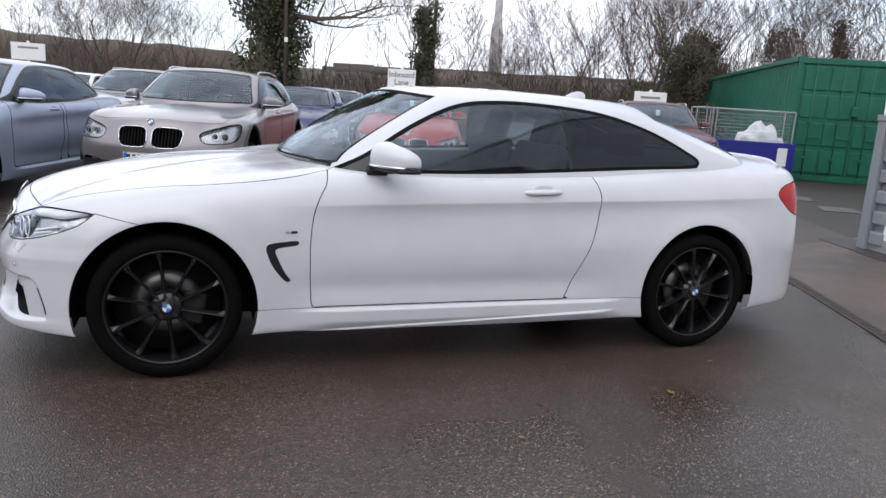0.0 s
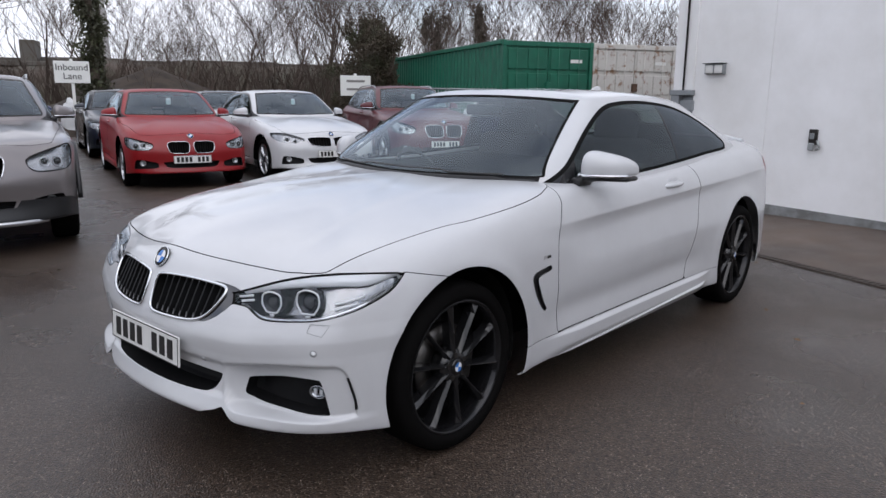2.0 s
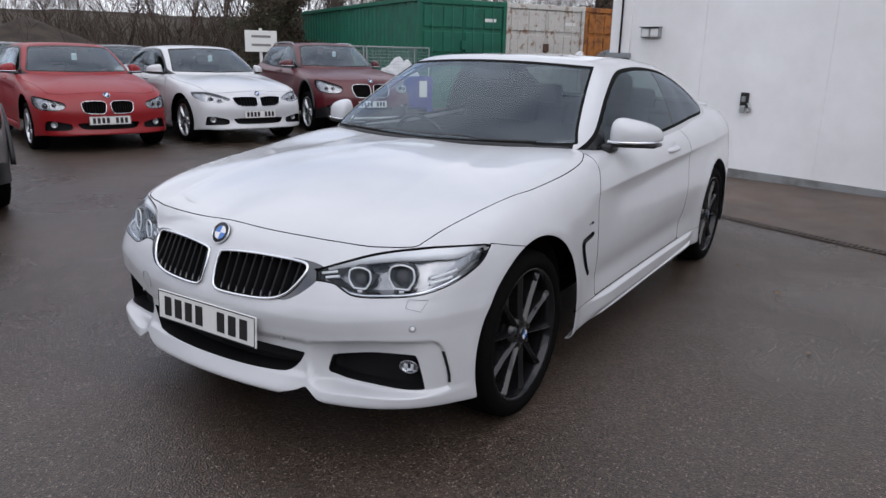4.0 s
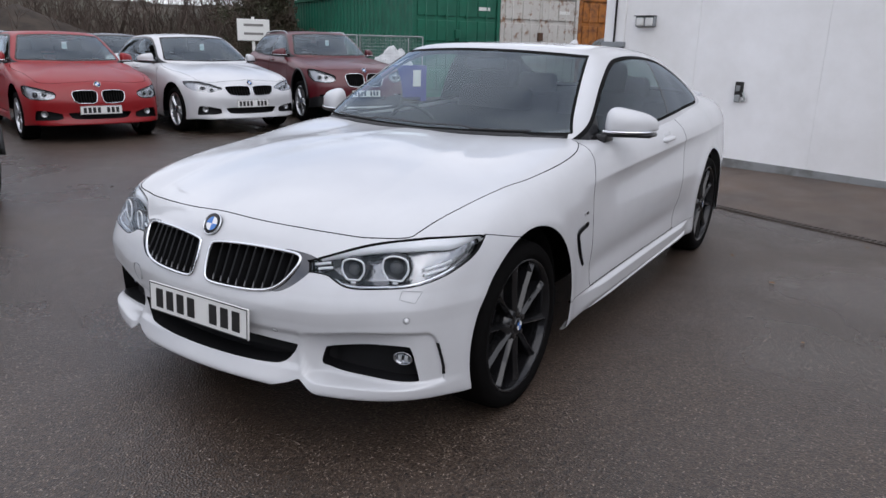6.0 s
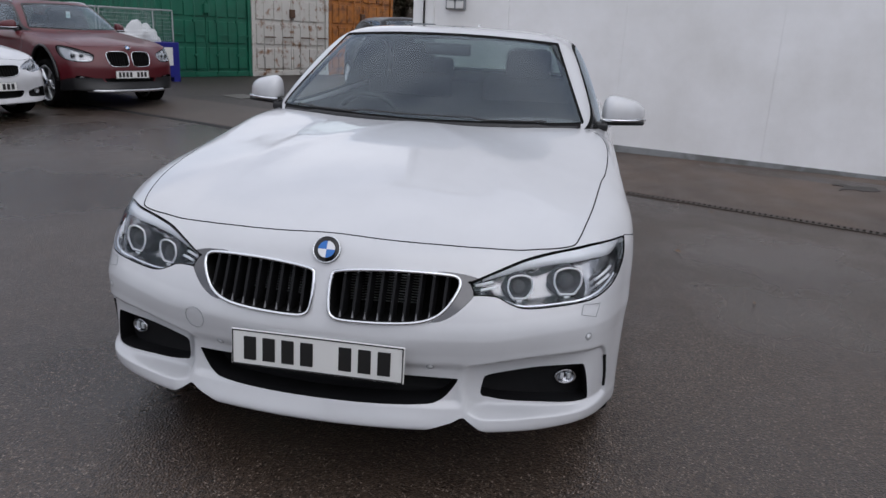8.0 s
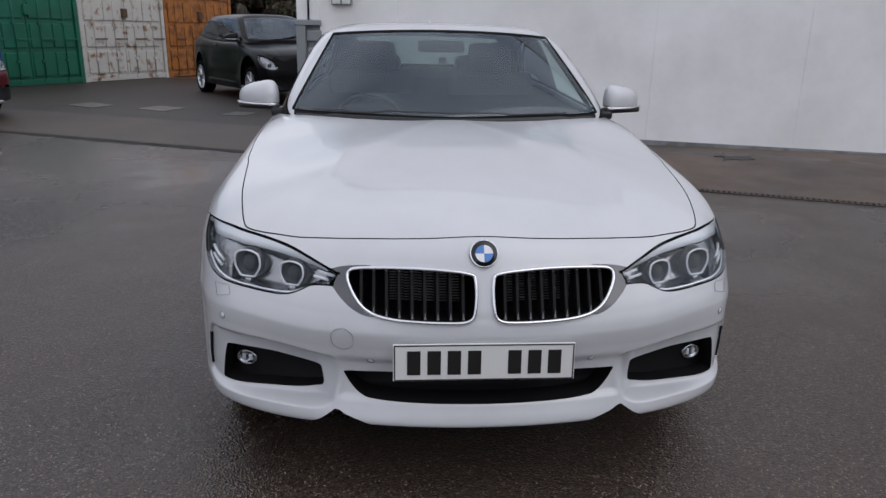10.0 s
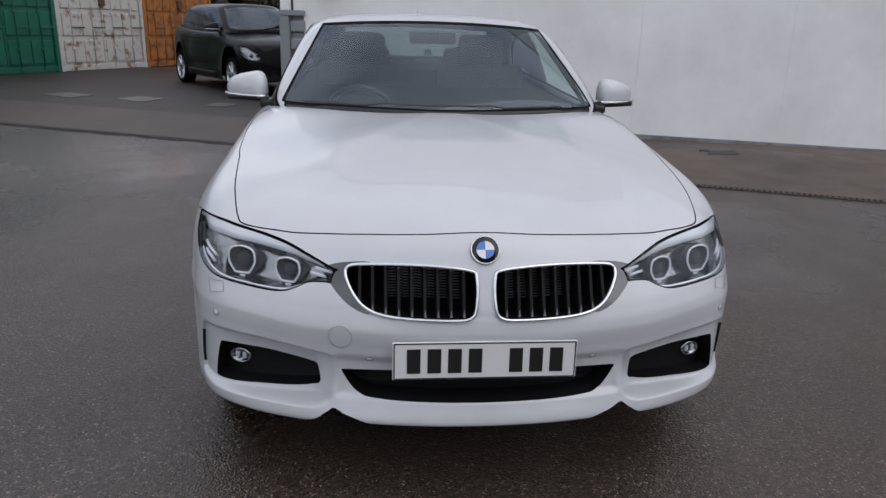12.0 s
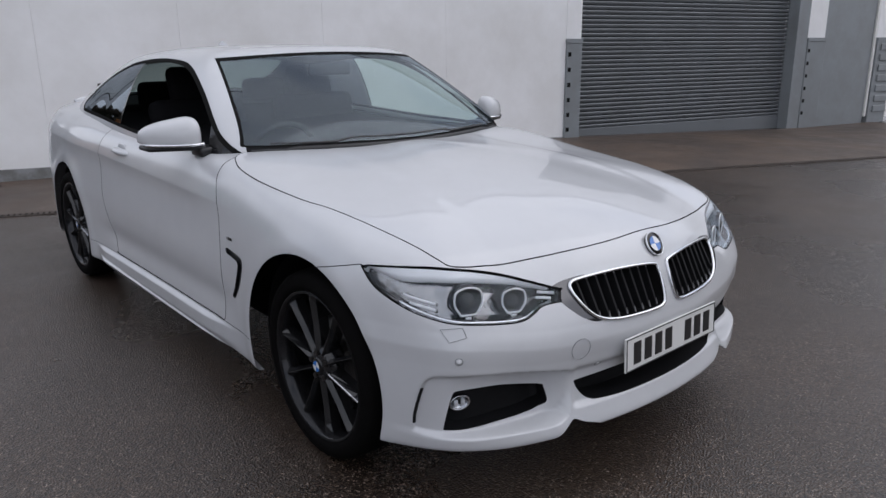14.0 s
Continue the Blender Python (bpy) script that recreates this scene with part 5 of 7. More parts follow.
            for drop, sink in ((0.0, 0.0025), (0.5, 0.006), (1.0, 0.011), (1.0, 0.020)):
                pts = []
                for q, z in up[::3]:
                    wide = 0.004 + 0.026 * min(1.0, max(0.0, (q + 0.14) / 0.40)) * (1.0 if q < 0.30 else max(0.0, 1 - (q - 0.30) / 0.09))
                    p, n = near(w, (w.q[:, 0] + np.abs(w.q[:, 1])) * 0.7071, w.q[:, 2], q, z - 0.002 - wide * drop, 10)
                    pts.append(p - n * sink)
                rows.append(smooth_line(np.array(pts), 4, False))
            k = len(rows[0])
            f = [(i * k + j, i * k + j + 1, (i + 1) * k + j + 1, (i + 1) * k + j) for i in range(3) for j in range(k - 1)]
            under = np.array([(q, z) for q, z in LAMP_LINE if z < 0.66 and -0.10 < q < 0.33])
            under = under[np.argsort(under[:, 0])][::3]
            pts = []
            for q, z in under:
                p, n = near(w, (w.q[:, 0] + np.abs(w.q[:, 1])) * 0.7071, w.q[:, 2], q, z + 0.008, 8)
                pts.append(p - n * 0.012)
            v2, f2 = tube_along(smooth_line(np.array(pts), 4, False), 0.0045, False, 6)
            raw("lamp_strip", v2, f2, M_CHROME, h, "bright lower edge", True)
            raw("lamp_brow", np.vstack(rows), f, M_BADGEWHITE, h, "pale brow strip, broadened to stand for reflected sky", True)
        link_mesh("lamp_lens", sk.shifted(-0.002).mesh("lamp_lens"), M_LENS, h)
    for g in gaps:
        for s, h in halves(g):
            if len(h.t):
                v, f = h.cup(0.012)
                raw("panel_joint", v, f, M_DARK, root, "dark panel joint")
    # glasshouse
    line = smooth_line(SIDE_GLASS[shape])
    dlo = lambda q: np.where(np.abs(q[:, 1]) > 0.42, fence_distance(q[:, [0, 2]], line), 9.0)
    trim, house = house.split(dlo)
    frit, house = house.split(screen_f(0.0, 0.960 if fine else 0.972))
    rearf = rear_glass_f(shape)
    rear, house = house.split(rearf)
    if fine:
        cowl, house = house.split(lambda q: np.where((q[:, 0] < 0.78) & (np.abs(q[:, 1]) < 0.712), q[:, 2] - 0.978, 9.0))
        link_mesh("cowl", cowl.shifted(-0.003).mesh("cowl"), M_FIN, root, "black cowl under the windscreen")
    link_mesh("roof", house.mesh("roof"), gloss_roof or colour, root)
    if fine:
        lining = link_mesh("headliner", house.mesh("headliner"), M_SEAT, root, "dark cabin lining")
        lining.matrix_local = Matrix.Translation((0.02, 0, -0.02)) @ Matrix.Diagonal((1, 0.965, 1, 1))
    screen, frit = frit.split(screen_f(-0.011, 0.960, -0.006) if fine else screen_f(-0.017))
    link_mesh("screen_border", frit.shifted(-0.001).mesh("screen_border"), M_DARK if fine else M_GLOSS, root, "black windscreen border")
    link_mesh("windscreen", screen.shifted(-0.002).mesh("windscreen"), M_CLEARGLASS if fine else M_GLASS, root)
    link_mesh("rear_window", rear.mesh("rear_window"), M_REARGLASS if fine else M_PRIVACY, root)
    pillars = {"coupe": (1.985,), "saloon": (1.80, 2.62), "hatch": (1.80, 2.62), "mini": (1.95,)}[shape]
    glassy, trim = trim.split(lambda q: dlo(q) + (0.017 if fine else 0.026))
    if True:
        bars = lambda q: np.min([np.abs(q[:, 0] - x + (q[:, 2] - 1.1) * (0.12 if shape in ("coupe", "mini") else 0.3)) - (0.009 if fine else 0.022) for x in pillars], 0)
        b, glassy = glassy.split(bars)
        quarter = lambda q: q[:, 0] - (q[:, 2] - 0.93) * 0.55 - (0.64 if shape == "mini" else 0.90)
        b2, glassy = glassy.split(quarter)
        for nm, sk in (("window_trim", trim), ("window_pillar", b), ("mirror_triangle", b2)):
            for s, x in halves(sk):
                if len(x.t):
                    link_mesh(nm, x.shifted(0.001).mesh(nm), M_GLOSS if nm != "window_trim" else (M_DARK if fine else M_BLACK), root, "black window trim")
        for s, x in halves(glassy):
            fr, bk = x.split(lambda q: q[:, 0] - pillars[0] + (q[:, 2] - 1.1) * 0.12)
            if not (fine and s == "right"):
                link_mesh("door_window", fr.mesh("door_window"), M_CLEARSIDE if fine else M_SIDEGLASS, root)
            link_mesh("rear_side_window", bk.mesh("rear_side_window"), M_PRIVACY, root)
    # underside, arches and cabin
    W = lambda x, y, z: tuple(warp([(x, y, z)])[0])
    bm = box(W(-0.52, -0.60, 0.20), W(3.60, 0.60, 0.30), 0.02)
    part("underbody", bm, M_DARK, root)
    bm = box(W(0.42, -0.76, 0.30), W(2.38, 0.76, 0.44), 0.02)
    add_box(bm, W(0.45, -0.74, 0.40), W(0.75, 0.74, 0.86), 0.03)
    part("cabin_floor", bm, M_SEAT, root)
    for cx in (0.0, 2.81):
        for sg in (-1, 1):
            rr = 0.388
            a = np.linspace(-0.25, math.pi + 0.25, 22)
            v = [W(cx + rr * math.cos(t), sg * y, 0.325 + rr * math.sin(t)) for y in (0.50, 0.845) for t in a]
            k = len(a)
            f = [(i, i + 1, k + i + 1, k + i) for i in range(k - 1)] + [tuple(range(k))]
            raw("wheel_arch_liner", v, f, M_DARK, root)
    c = W(0.80, 0, 0.88)
    bm = box(W(0.62, -0.70, 0.70), W(1.02, 0.70, 0.925), 0.05)
    part("dashboard", bm, M_SEAT, root)
    for y in (-0.37, 0.37):
        p = W(1.62, y, 0.40)
        part("seat", seat_bm(p[0], p[1], p[2], (W(0, 0, 1.1)[2] - p[2]) * 0.92), M_SEAT, root, "", True)
    p = W(2.38, 0, 0.46)
    bm = bmesh.new()
    add_box(bm, (p[0] - 0.2, -0.6, p[2]), (p[0] + 0.2, 0.6, p[2] + 0.14), 0.05)
    add_box(bm, (p[0] + 0.14, -0.6, p[2]), (p[0] + 0.30, 0.6, W(0, 0, 1.04)[2]), 0.05)
    for y in (-0.34, 0.34):
        add_box(bm, (p[0] + 0.17, y - 0.15, W(0, 0, 1.00)[2]), (p[0] + 0.27, y + 0.15, W(0, 0, 1.17)[2]), 0.04)
    add_box(bm, (p[0] + 0.25, -0.66, W(0, 0, 0.90)[2]), (p[0] + 0.75, 0.66, W(0, 0, 0.99)[2]), 0.02)
    part("rear_seat", bm, M_SEAT, root, "", True)
    v, f = lathe([(0.170, -0.012), (0.186, 0.0), (0.170, 0.012), (0.160, 0.0)], 28, "y")
    o = raw("steering_wheel", v, f, M_BLACK, root, "", True)
    o.matrix_local = Matrix.Translation(W(1.08, 0.37, 0.86)) @ pose(0, 0, 0, 0, 0, 90) @ pose(0, 0, 0, -22)
    p = W(1.20, 0, 1.255)
    part("interior_mirror", box((p[0], -0.12, p[2] - 0.03), (p[0] + 0.03, 0.12, p[2] + 0.03), 0.012), M_BLACK, root, "", True)
    # wheels, mirrors, badge, plate, tail lamps, handles
    tr = 0.775 * W(0, 1, 0)[1]
    base = W(2.81, 0, 0)[0]
    for x in (0.0, base):
        for sg in (-1, 1):
            wheel(root, (x, sg * (tr + (0.012 if x else 0)), wheel_r), tyre_r or wheel_r, alloy, spokes, twin, rim * wheel_r / 0.325, flip=sg > 0)
    for sg in (-1, 1):
        mirror_part(root, sg, colour, warp, 0.78 if shape == "mini" else 1.0)
        p = W(1.800 if fine or two_door else 1.52, 0.862, 0.866)
        pads = []
        for long, deep, high, drop in ((0.115, 0.040, 0.017, 0.0), (0.060, 0.008, 0.036, 0.006)):
            bm = bmesh.new()
            bmesh.ops.create_icosphere(bm, subdivisions=3, radius=1.0)
            for v in bm.verts:
                x, y, z = v.co
                v.co = (p[0] + math.copysign(abs(x) ** 0.7, x) * long, sg * (p[1] + y * deep), p[2] + drop + math.copysign(abs(z) ** 0.8, z) * high + 0.004 * x)
            pads.append(bm)
        hd = part("door_handle", pads[0], colour, root, "", True)
        part("handle_recess", pads[1], colour, hd, "rounded handle recess", True)
    p = W(-0.696, 0, 0.722)
    roundel(root, Matrix.Translation((p[0] - 0.004, 0, p[2])) @ pose(0, 0, 0, 0, 0, -90) @ pose(0, 0, 0, -32), 0.041)
    p = W(-0.796, 0, plate_z)
    np_part = number_plate(root, Matrix.Translation((p[0], 0, p[2])) @ pose(0, 0, 0, 0, 3, 0), plate)
    if band:
        part("plate_band", box((-0.0058, 0.212, -0.048), (-0.0035, 0.250, 0.048)), M_BLUE, np_part, "blue band on the plate")
    if fine:
        coupe_details(root, whole, screen)
    elif kidney:
        for sg in (-1, 1):
            p = W(-0.585, sg * 0.665, 0.355)
            v, f = lathe([(0.0, 0.0), (0.020, -0.004), (0.032, -0.014), (0.040, -0.018), (0.042, -0.012), (0.042, 0.05), (0.0, 0.05)], 20)
            o = raw("fog_lamp", v, f, M_SILVER, root, "round fog lamp", True)
            o.matrix_local = Matrix.Translation(p) @ Vector((-0.95, sg * 0.3, 0)).normalized().to_track_quat("-Y", "Z").to_matrix().to_4x4()
    if tag:
        e = screen.welded()
        k = np.argmin((e.q[:, 1] - 0.02) ** 2 + (e.q[:, 2] - 1.19) ** 2)
        part("paper_tag", box((e.p[k][0] + 0.03, -0.035, e.p[k][2] - 0.05), (e.p[k][0] + 0.033, 0.035, e.p[k][2] + 0.05)), M_TAG, root, "pale paper tag behind the windscreen")
    if rails:
        for sg in (-1, 1):
            pts = np.array([W(x, sg * y, z) for x, y, z in ((1.47, 0.595, 1.330), (1.62, 0.60, 1.366), (2.2, 0.597, 1.372), (2.75, 0.572, 1.348), (2.9, 0.556, 1.31))])
            v, f = tube_along(smooth_line(pts, 5, False), 0.013, False, 8)
            raw("roof_rail", v, f, M_SILVER, root, "silver roof rail", True)
    if cladding:
        for sg in (-1, 1):
            for cx in (0.0, 2.81):
                a = np.linspace(0.02, math.pi - 0.02, 26)
                pts = np.array([W(cx + 0.395 * math.cos(t), sg * 0.905, 0.325 + 0.395 * math.sin(t)) for t in a])
                v, f = tube_along(pts, 0.022, False, 6)
                raw("arch_cladding", v, f, M_BLACK, root, "black plastic arch edge", True)
        v, f = tube_along(np.array([W(x, y, 0.215) for x, y in zip(-0.80 + 0.28 * np.linspace(-1, 1, 15) ** 4 * 0.6, np.linspace(-0.62, 0.62, 15))]), 0.022, False, 8)
        raw("skid_strip", v, f, M_SILVER, root, "silver skid strip", True)
    return root

# ---- ground: one sheet, with the paved yard's low rise towards the building ----
DRAIN = lambda y: 4.70 + 0.437 * y
WALL_X = lambda y: 6.37 + 0.248 * y


def rise(x, y):
    d = (x - DRAIN(y)) * 0.92
    top = 0.085 if y > -6 else 0.085 + 0.030 * max(-5.0, y + 6)
    return GROUND + (top - GROUND) * min(1.0, max(0.0, d / 1.7))


def ground_sheet():
    near = np.unique(np.concatenate([np.linspace(-30, 40, 71), np.linspace(-6, 12, 73), [-3000, -1200, -500, -200, -90, 90, 200, 500, 1200, 3000]]))
    xs, ys = near, near
    v = [(x, y, rise(x, y)) for x in xs for y in ys]
    n = len(ys)
    f = [(i * n + j, (i + 1) * n + j, (i + 1) * n + j + 1, i * n + j + 1) for i in range(len(xs) - 1) for j in range(n - 1)]
    return raw("ground", v, f, M_ASPHALT, None, "", True)


tagged(ground_sheet(), "damp dark grey tarmac yard", "ground", kind="structure")


def strip_on_ground(name, edge_a, edge_b, y0, y1, lift, mat, steps=60):
    v, f = [], []
    for i in range(steps + 1):
        y = y0 + (y1 - y0) * i / steps
        for x in (edge_a(y), (edge_a(y) * 2 + edge_b(y)) / 3, (edge_a(y) + edge_b(y) * 2) / 3, edge_b(y)):
            v.append((x, y, rise(x, y) + lift))
    for i in range(steps):
        for j in range(3):
            a = i * 4 + j
            f.append((a, a + 4, a + 5, a + 1))
    return raw(name, v, f, mat)


tagged(strip_on_ground("apron", lambda y: DRAIN(y) + 0.065, lambda y: WALL_X(y) - 0.02, -13.0, 1.75, 0.005, M_APRON), "damp brown concrete apron before the building", "pavement", kind="structure")


def drain_channel():
    """A slotted channel drain: frame with cross bars."""
    root = thing("drain_channel", pose(0, 0, 0), "black slotted channel drain across the yard", "drain")
    bars, edge = bmesh.new(), bmesh.new()
    ang = math.degrees(math.atan2(0.437, 1))
    y = -8.0
    while y < 1.6:
        add_box(bars, (-0.042, -0.012, -0.004), (0.042, 0.012, 0.010), 0, Matrix.Translation((DRAIN(y), y, GROUND)) @ pose(0, 0, 0, 0, 0, -ang))
        y += 0.042
    for off in (-0.050, 0.050):
        for y0 in np.arange(-8.0, 1.6, 0.96):
            L = 0.96 * math.hypot(1, 0.437)
            add_box(edge, (-0.010, 0, -0.004), (0.010, L - 0.006, 0.009), 0, Matrix.Translation((DRAIN(y0) + off, y0, GROUND)) @ pose(0, 0, 0, 0, 0, -ang))
    part("grating", bars, M_GRATE, root)
    part("drain_edge", edge, M_GRATE, root)
    bed = bmesh.new()
    add_box(bed, (-0.045, 0, 0.0), (0.045, 9.6 * math.hypot(1, 0.437), 0.004), 0, Matrix.Translation((DRAIN(-8.0), -8.0, GROUND)) @ pose(0, 0, 0, 0, 0, -ang))
    part("drain_bed", bed, M_DARK, root)


drain_channel()

# ---- the white building: frame with x along the wall (southwards), y into it ----
WALL_ANG = math.degrees(math.atan2(0.248, 1))
BLD = Matrix.Translation((WALL_X(1.70), 1.70, 0.07)) @ pose(0, 0, 0, 0, 0, -90 - WALL_ANG)
# local: +x runs south along the face, +y points into the building, z up
WHITE_END = 8.11      # start of the first guard post south of the white wall


def bld(name, bm, mat, parent=None, label="", smooth=False):
    bmesh.ops.transform(bm, matrix=BLD, verts=bm.verts)
    return part(name, bm, mat, parent, label, smooth)


def wall_panels():
    """Flush white panels with fine upright joints, over a grey plinth."""
    root = tagged(bld("wall_west", box((0.62, 0.03, 0.0), (WHITE_END, 0.25, 6.0)), M_WALL), "white clad wall with fine upright joints", "wall", kind="structure")
    xs = [0.60, 1.57, 2.96, 4.58, 6.22, WHITE_END]
    for i, (a, b) in enumerate(zip(xs, xs[1:])):
        out = 0.0 if i == 0 else 0.006
        bld("panel", box((a + 0.0008, out, 0.02), (b - 0.0008, 0.04, 6.0), 0.0012), M_WALL, root)
    bm = bmesh.new()
    vs = [bm.verts.new(c) for c in ((0.36, -0.006, -0.2), (WHITE_END, -0.006, -0.2), (WHITE_END, -0.006, 0.025), (0.36, -0.006, 0.135), (0.36, 0.05, -0.2), (WHITE_END, 0.05, -0.2), (WHITE_END, 0.05, 0.025), (0.36, 0.05, 0.135))]
    for q in ((0, 1, 2, 3), (7, 6, 5, 4), (0, 4, 5, 1), (1, 5, 6, 2), (2, 6, 7, 3), (3, 7, 4, 0)):
        bm.faces.new([vs[k] for k in q])
    tagged(bld("plinth", bm, M_PLINTH), "grey plinth strip along the wall foot", "plinth", kind="structure")


wall_panels()


def guard_post(x0, x1, holes_left=True, top=1.33, deep=0.16, ribbed=False):
    """A grey steel corner guard with notches up its edge, under a white pier."""
    root = thing("guard_post", Matrix.Identity(4), "grey steel corner guard with dark notches", "guard post", group="corner guards")
    bm = box((x0, -0.03, -0.25), (x1, deep, top), 0.008)
    bld("guard_body", bm, M_GREYSTEEL, root)
    bld("guard_cap", box((x0 - 0.008, -0.04, top), (x1 + 0.008, deep, top + 0.06), 0.006), M_GREYSTEEL, root)
    for k in range(7 if ribbed else 0):
        z = 0.06 + k * 0.185
        bld("rib", box((x0 + 0.10, -0.055, z), (x1 - 0.02, -0.028, z + 0.12), 0.012), M_GREYSTEEL, root)
    for k in range(0 if ribbed else 6):
        z = 0.10 + k * 0.21
        xa = x0 + 0.02 if holes_left else x1 - 0.07
        bld("notch", box((xa, -0.034, z), (xa + 0.05, -0.028, z + 0.06)), M_DARK, root)
    pier = bld("pier", box((x0 - 0.002, 0.0, top + 0.06), (x1 + 0.002, 0.2, 6.0), 0.01), M_WALL, None)
    tagged(pier, "white pier above a grey guard", "wall", kind="structure")


guard_post(WHITE_END, WHITE_END + 0.26)
SHUT0, SHUT1 = WHITE_END + 0.26, 12.83
guard_post(13.12, 13.58)


def shutter():
    root = thing("roller_shutter", BLD, "closed grey steel roller shutter", "shutter")
    me = None
    pitch = 0.063
    for k in range(63):
        z = 0.10 + k * pitch
        if me is None:
            v, f = [], []
            prof = [(0.0, 0.208), (0.005, 0.194), (0.020, 0.182), (0.037, 0.172), (0.047, 0.174), (0.053, 0.192), (0.056, 0.208)]
            for x in (SHUT0, SHUT1):
                v += [(x, y, zz) for zz, y in prof]
            v += [(x, 0.23, zz) for x in (SHUT0, SHUT1) for zz in (0.0, 0.062)]
            n = len(prof)
            f = [(j, j + 1, n + j + 1, n + j) for j in range(n - 1)]
            me = bpy.data.meshes.new("slat")
            me.from_pydata(v, [], f)
            me.shade_smooth()
        s = link_mesh("slat", me, M_SHUTTER, root)
        s.location = (0, 0, z)
    part("bottom_rail", box((SHUT0, 0.17, -0.30), (SHUT1, 0.22, 0.10), 0.006), M_SHUTTER, root)
    part("shutter_backing", box((SHUT0, 0.225, 0.0), (SHUT1, 0.26, 4.2)), M_IRON, root)
    part("side_guide", box((SHUT1, -0.02, -0.30), (SHUT1 + 0.28, 0.22, 4.2), 0.006), M_GREYSTEEL, root)
    part("side_guide", box((SHUT0 - 0.01, 0.10, -0.04), (SHUT0 + 0.03, 0.22, 4.2), 0.006), M_GREYSTEEL, root)


shutter()
D0 = 13.60
tagged(bld("door_1", box((D0, 0.02, -0.30), (D0 + 1.33, 0.09, 2.6), 0.006), M_GREYSTEEL), "plain grey steel side door", "door", kind="structure")
tagged(bld("door_frame", box((D0 + 1.33, -0.01, -0.02), (D0 + 1.38, 0.12, 2.65), 0.004), M_SIGN), "white door jamb", "trim", kind="structure")
guard_post(D0 + 1.40, D0 + 1.9, ribbed=True)
tagged(bld("wall_south", box((D0 + 1.9, 0.0, -0.05), (D0 + 14, 0.25, 6.0)), M_WALL), "white clad wall beyond the shutter", "wall", kind="structure")
tagged(bld("wall_lintel", box((SHUT0, 0.05, 4.2), (D0 + 1.42, 0.25, 6.0)), M_WALL), "white clad wall over the shutter", "wall", kind="structure")
tagged(bld("wall_rear", box((D0 - 0.02, 0.12, -0.05), (D0 + 1.42, 0.25, 4.2)), M_WALL), "white wall behind the side door", "wall", kind="structure")
tagged(bld("wall_north", box((0.33, 0.31, -0.05), (0.55, 14, 6.0)), M_WALL), "white clad end wall", "wall", kind="structure")
tagged(bld("roof", box((0.0, 0.0, 6.0), (D0 + 14, 14, 6.2)), M_PLINTH), "flat grey roof", "roof", kind="structure")


def north_corner():
    """The ribbed grey guard at the building's corner, with a downpipe."""
    root = thing("corner_guard", BLD @ Matrix.Translation((0.31, 0, 0)), "ribbed grey steel guard at the building corner", "guard post", group="corner guards")
    part("guard_body", box((0.0, -0.06, -0.06), (0.12, 0.30, 1.34), 0.01), M_GREYSTEEL, root)
    part("guard_back", box((0.12, 0.02, -0.06), (0.31, 0.10, 1.30), 0.004), M_GREYSTEEL, root)
    for k in range(6):
        z = 0.06 + k * 0.21
        part("rib", box((0.12, -0.03, z), (0.31, 0.06, z + 0.135), 0.018), M_GREYSTEEL, root)
    part("guard_cap", box((-0.01, -0.07, 1.30), (0.31, 0.30, 1.36), 0.006), M_GREYSTEEL, root)
    pier = tagged(bld("pier", box((0.31, -0.02, 1.36), (0.60, 0.30, 6.0), 0.01), M_WALL), "white pier at the building corner", "wall", kind="structure")
    pipe = thing("downpipe", BLD, "thin white downpipe with dark cable", "pipe")
    bm = bmesh.new()
    add_rod(bm, (0.47, -0.035, 1.36), (0.47, -0.035, 5.9), 0.012)
    part("pipe", bm, M_IRON, pipe, "", True)


north_corner()


def wall_lamp():
    root = thing("wall_light", BLD @ Matrix.Translation((0.895, 0, 1.60)), "small twin-lens wall light in a grey frame", "wall light")
    part("housing", box((-0.125, -0.06, -0.06), (0.125, 0.0, 0.06), 0.008), M_GREYSTEEL, root)
    for x in (-0.06, 0.06):
        part("lens", box((x - 0.05, -0.075, -0.052), (x + 0.05, -0.05, 0.045), 0.012), M_PLATE, root, "pale square lens", True)
    part("hood", box((-0.13, -0.10, 0.058), (0.13, 0.0, 0.066), 0.002), M_BLACK, root)


wall_lamp()


def lock_box():
    root = thing("door_hasp", BLD @ Matrix.Translation((2.13, 0, 0.87)), "dark door hasp with hanging padlock", "padlock")
    part("plate", box((-0.045, -0.02, -0.07), (0.045, 0.006, 0.09), 0.006), M_IRON, root)
    part("hasp", box((-0.02, -0.05, -0.01), (0.02, -0.018, 0.05), 0.006), M_GREYSTEEL, root)
    part("padlock", box((-0.03, -0.05, -0.13), (0.03, -0.018, -0.05), 0.01), M_GALV, root)
    bm = bmesh.new()
    add_rod(bm, (0.05, -0.02, -0.02), (0.09, -0.03, -0.10), 0.012)
    add_rod(bm, (0.09, -0.03, -0.10), (0.05, -0.03, -0.12), 0.012)
    part("shackle", bm, M_GALV, root, "", True)


lock_box()

# ---- shipping containers in a row ----
CONT = Matrix.Translation((12.20, 8.22, 0.075)) @ pose(0, 0, 0, 0, 0, math.degrees(math.atan2(-0.49, 0.872)))


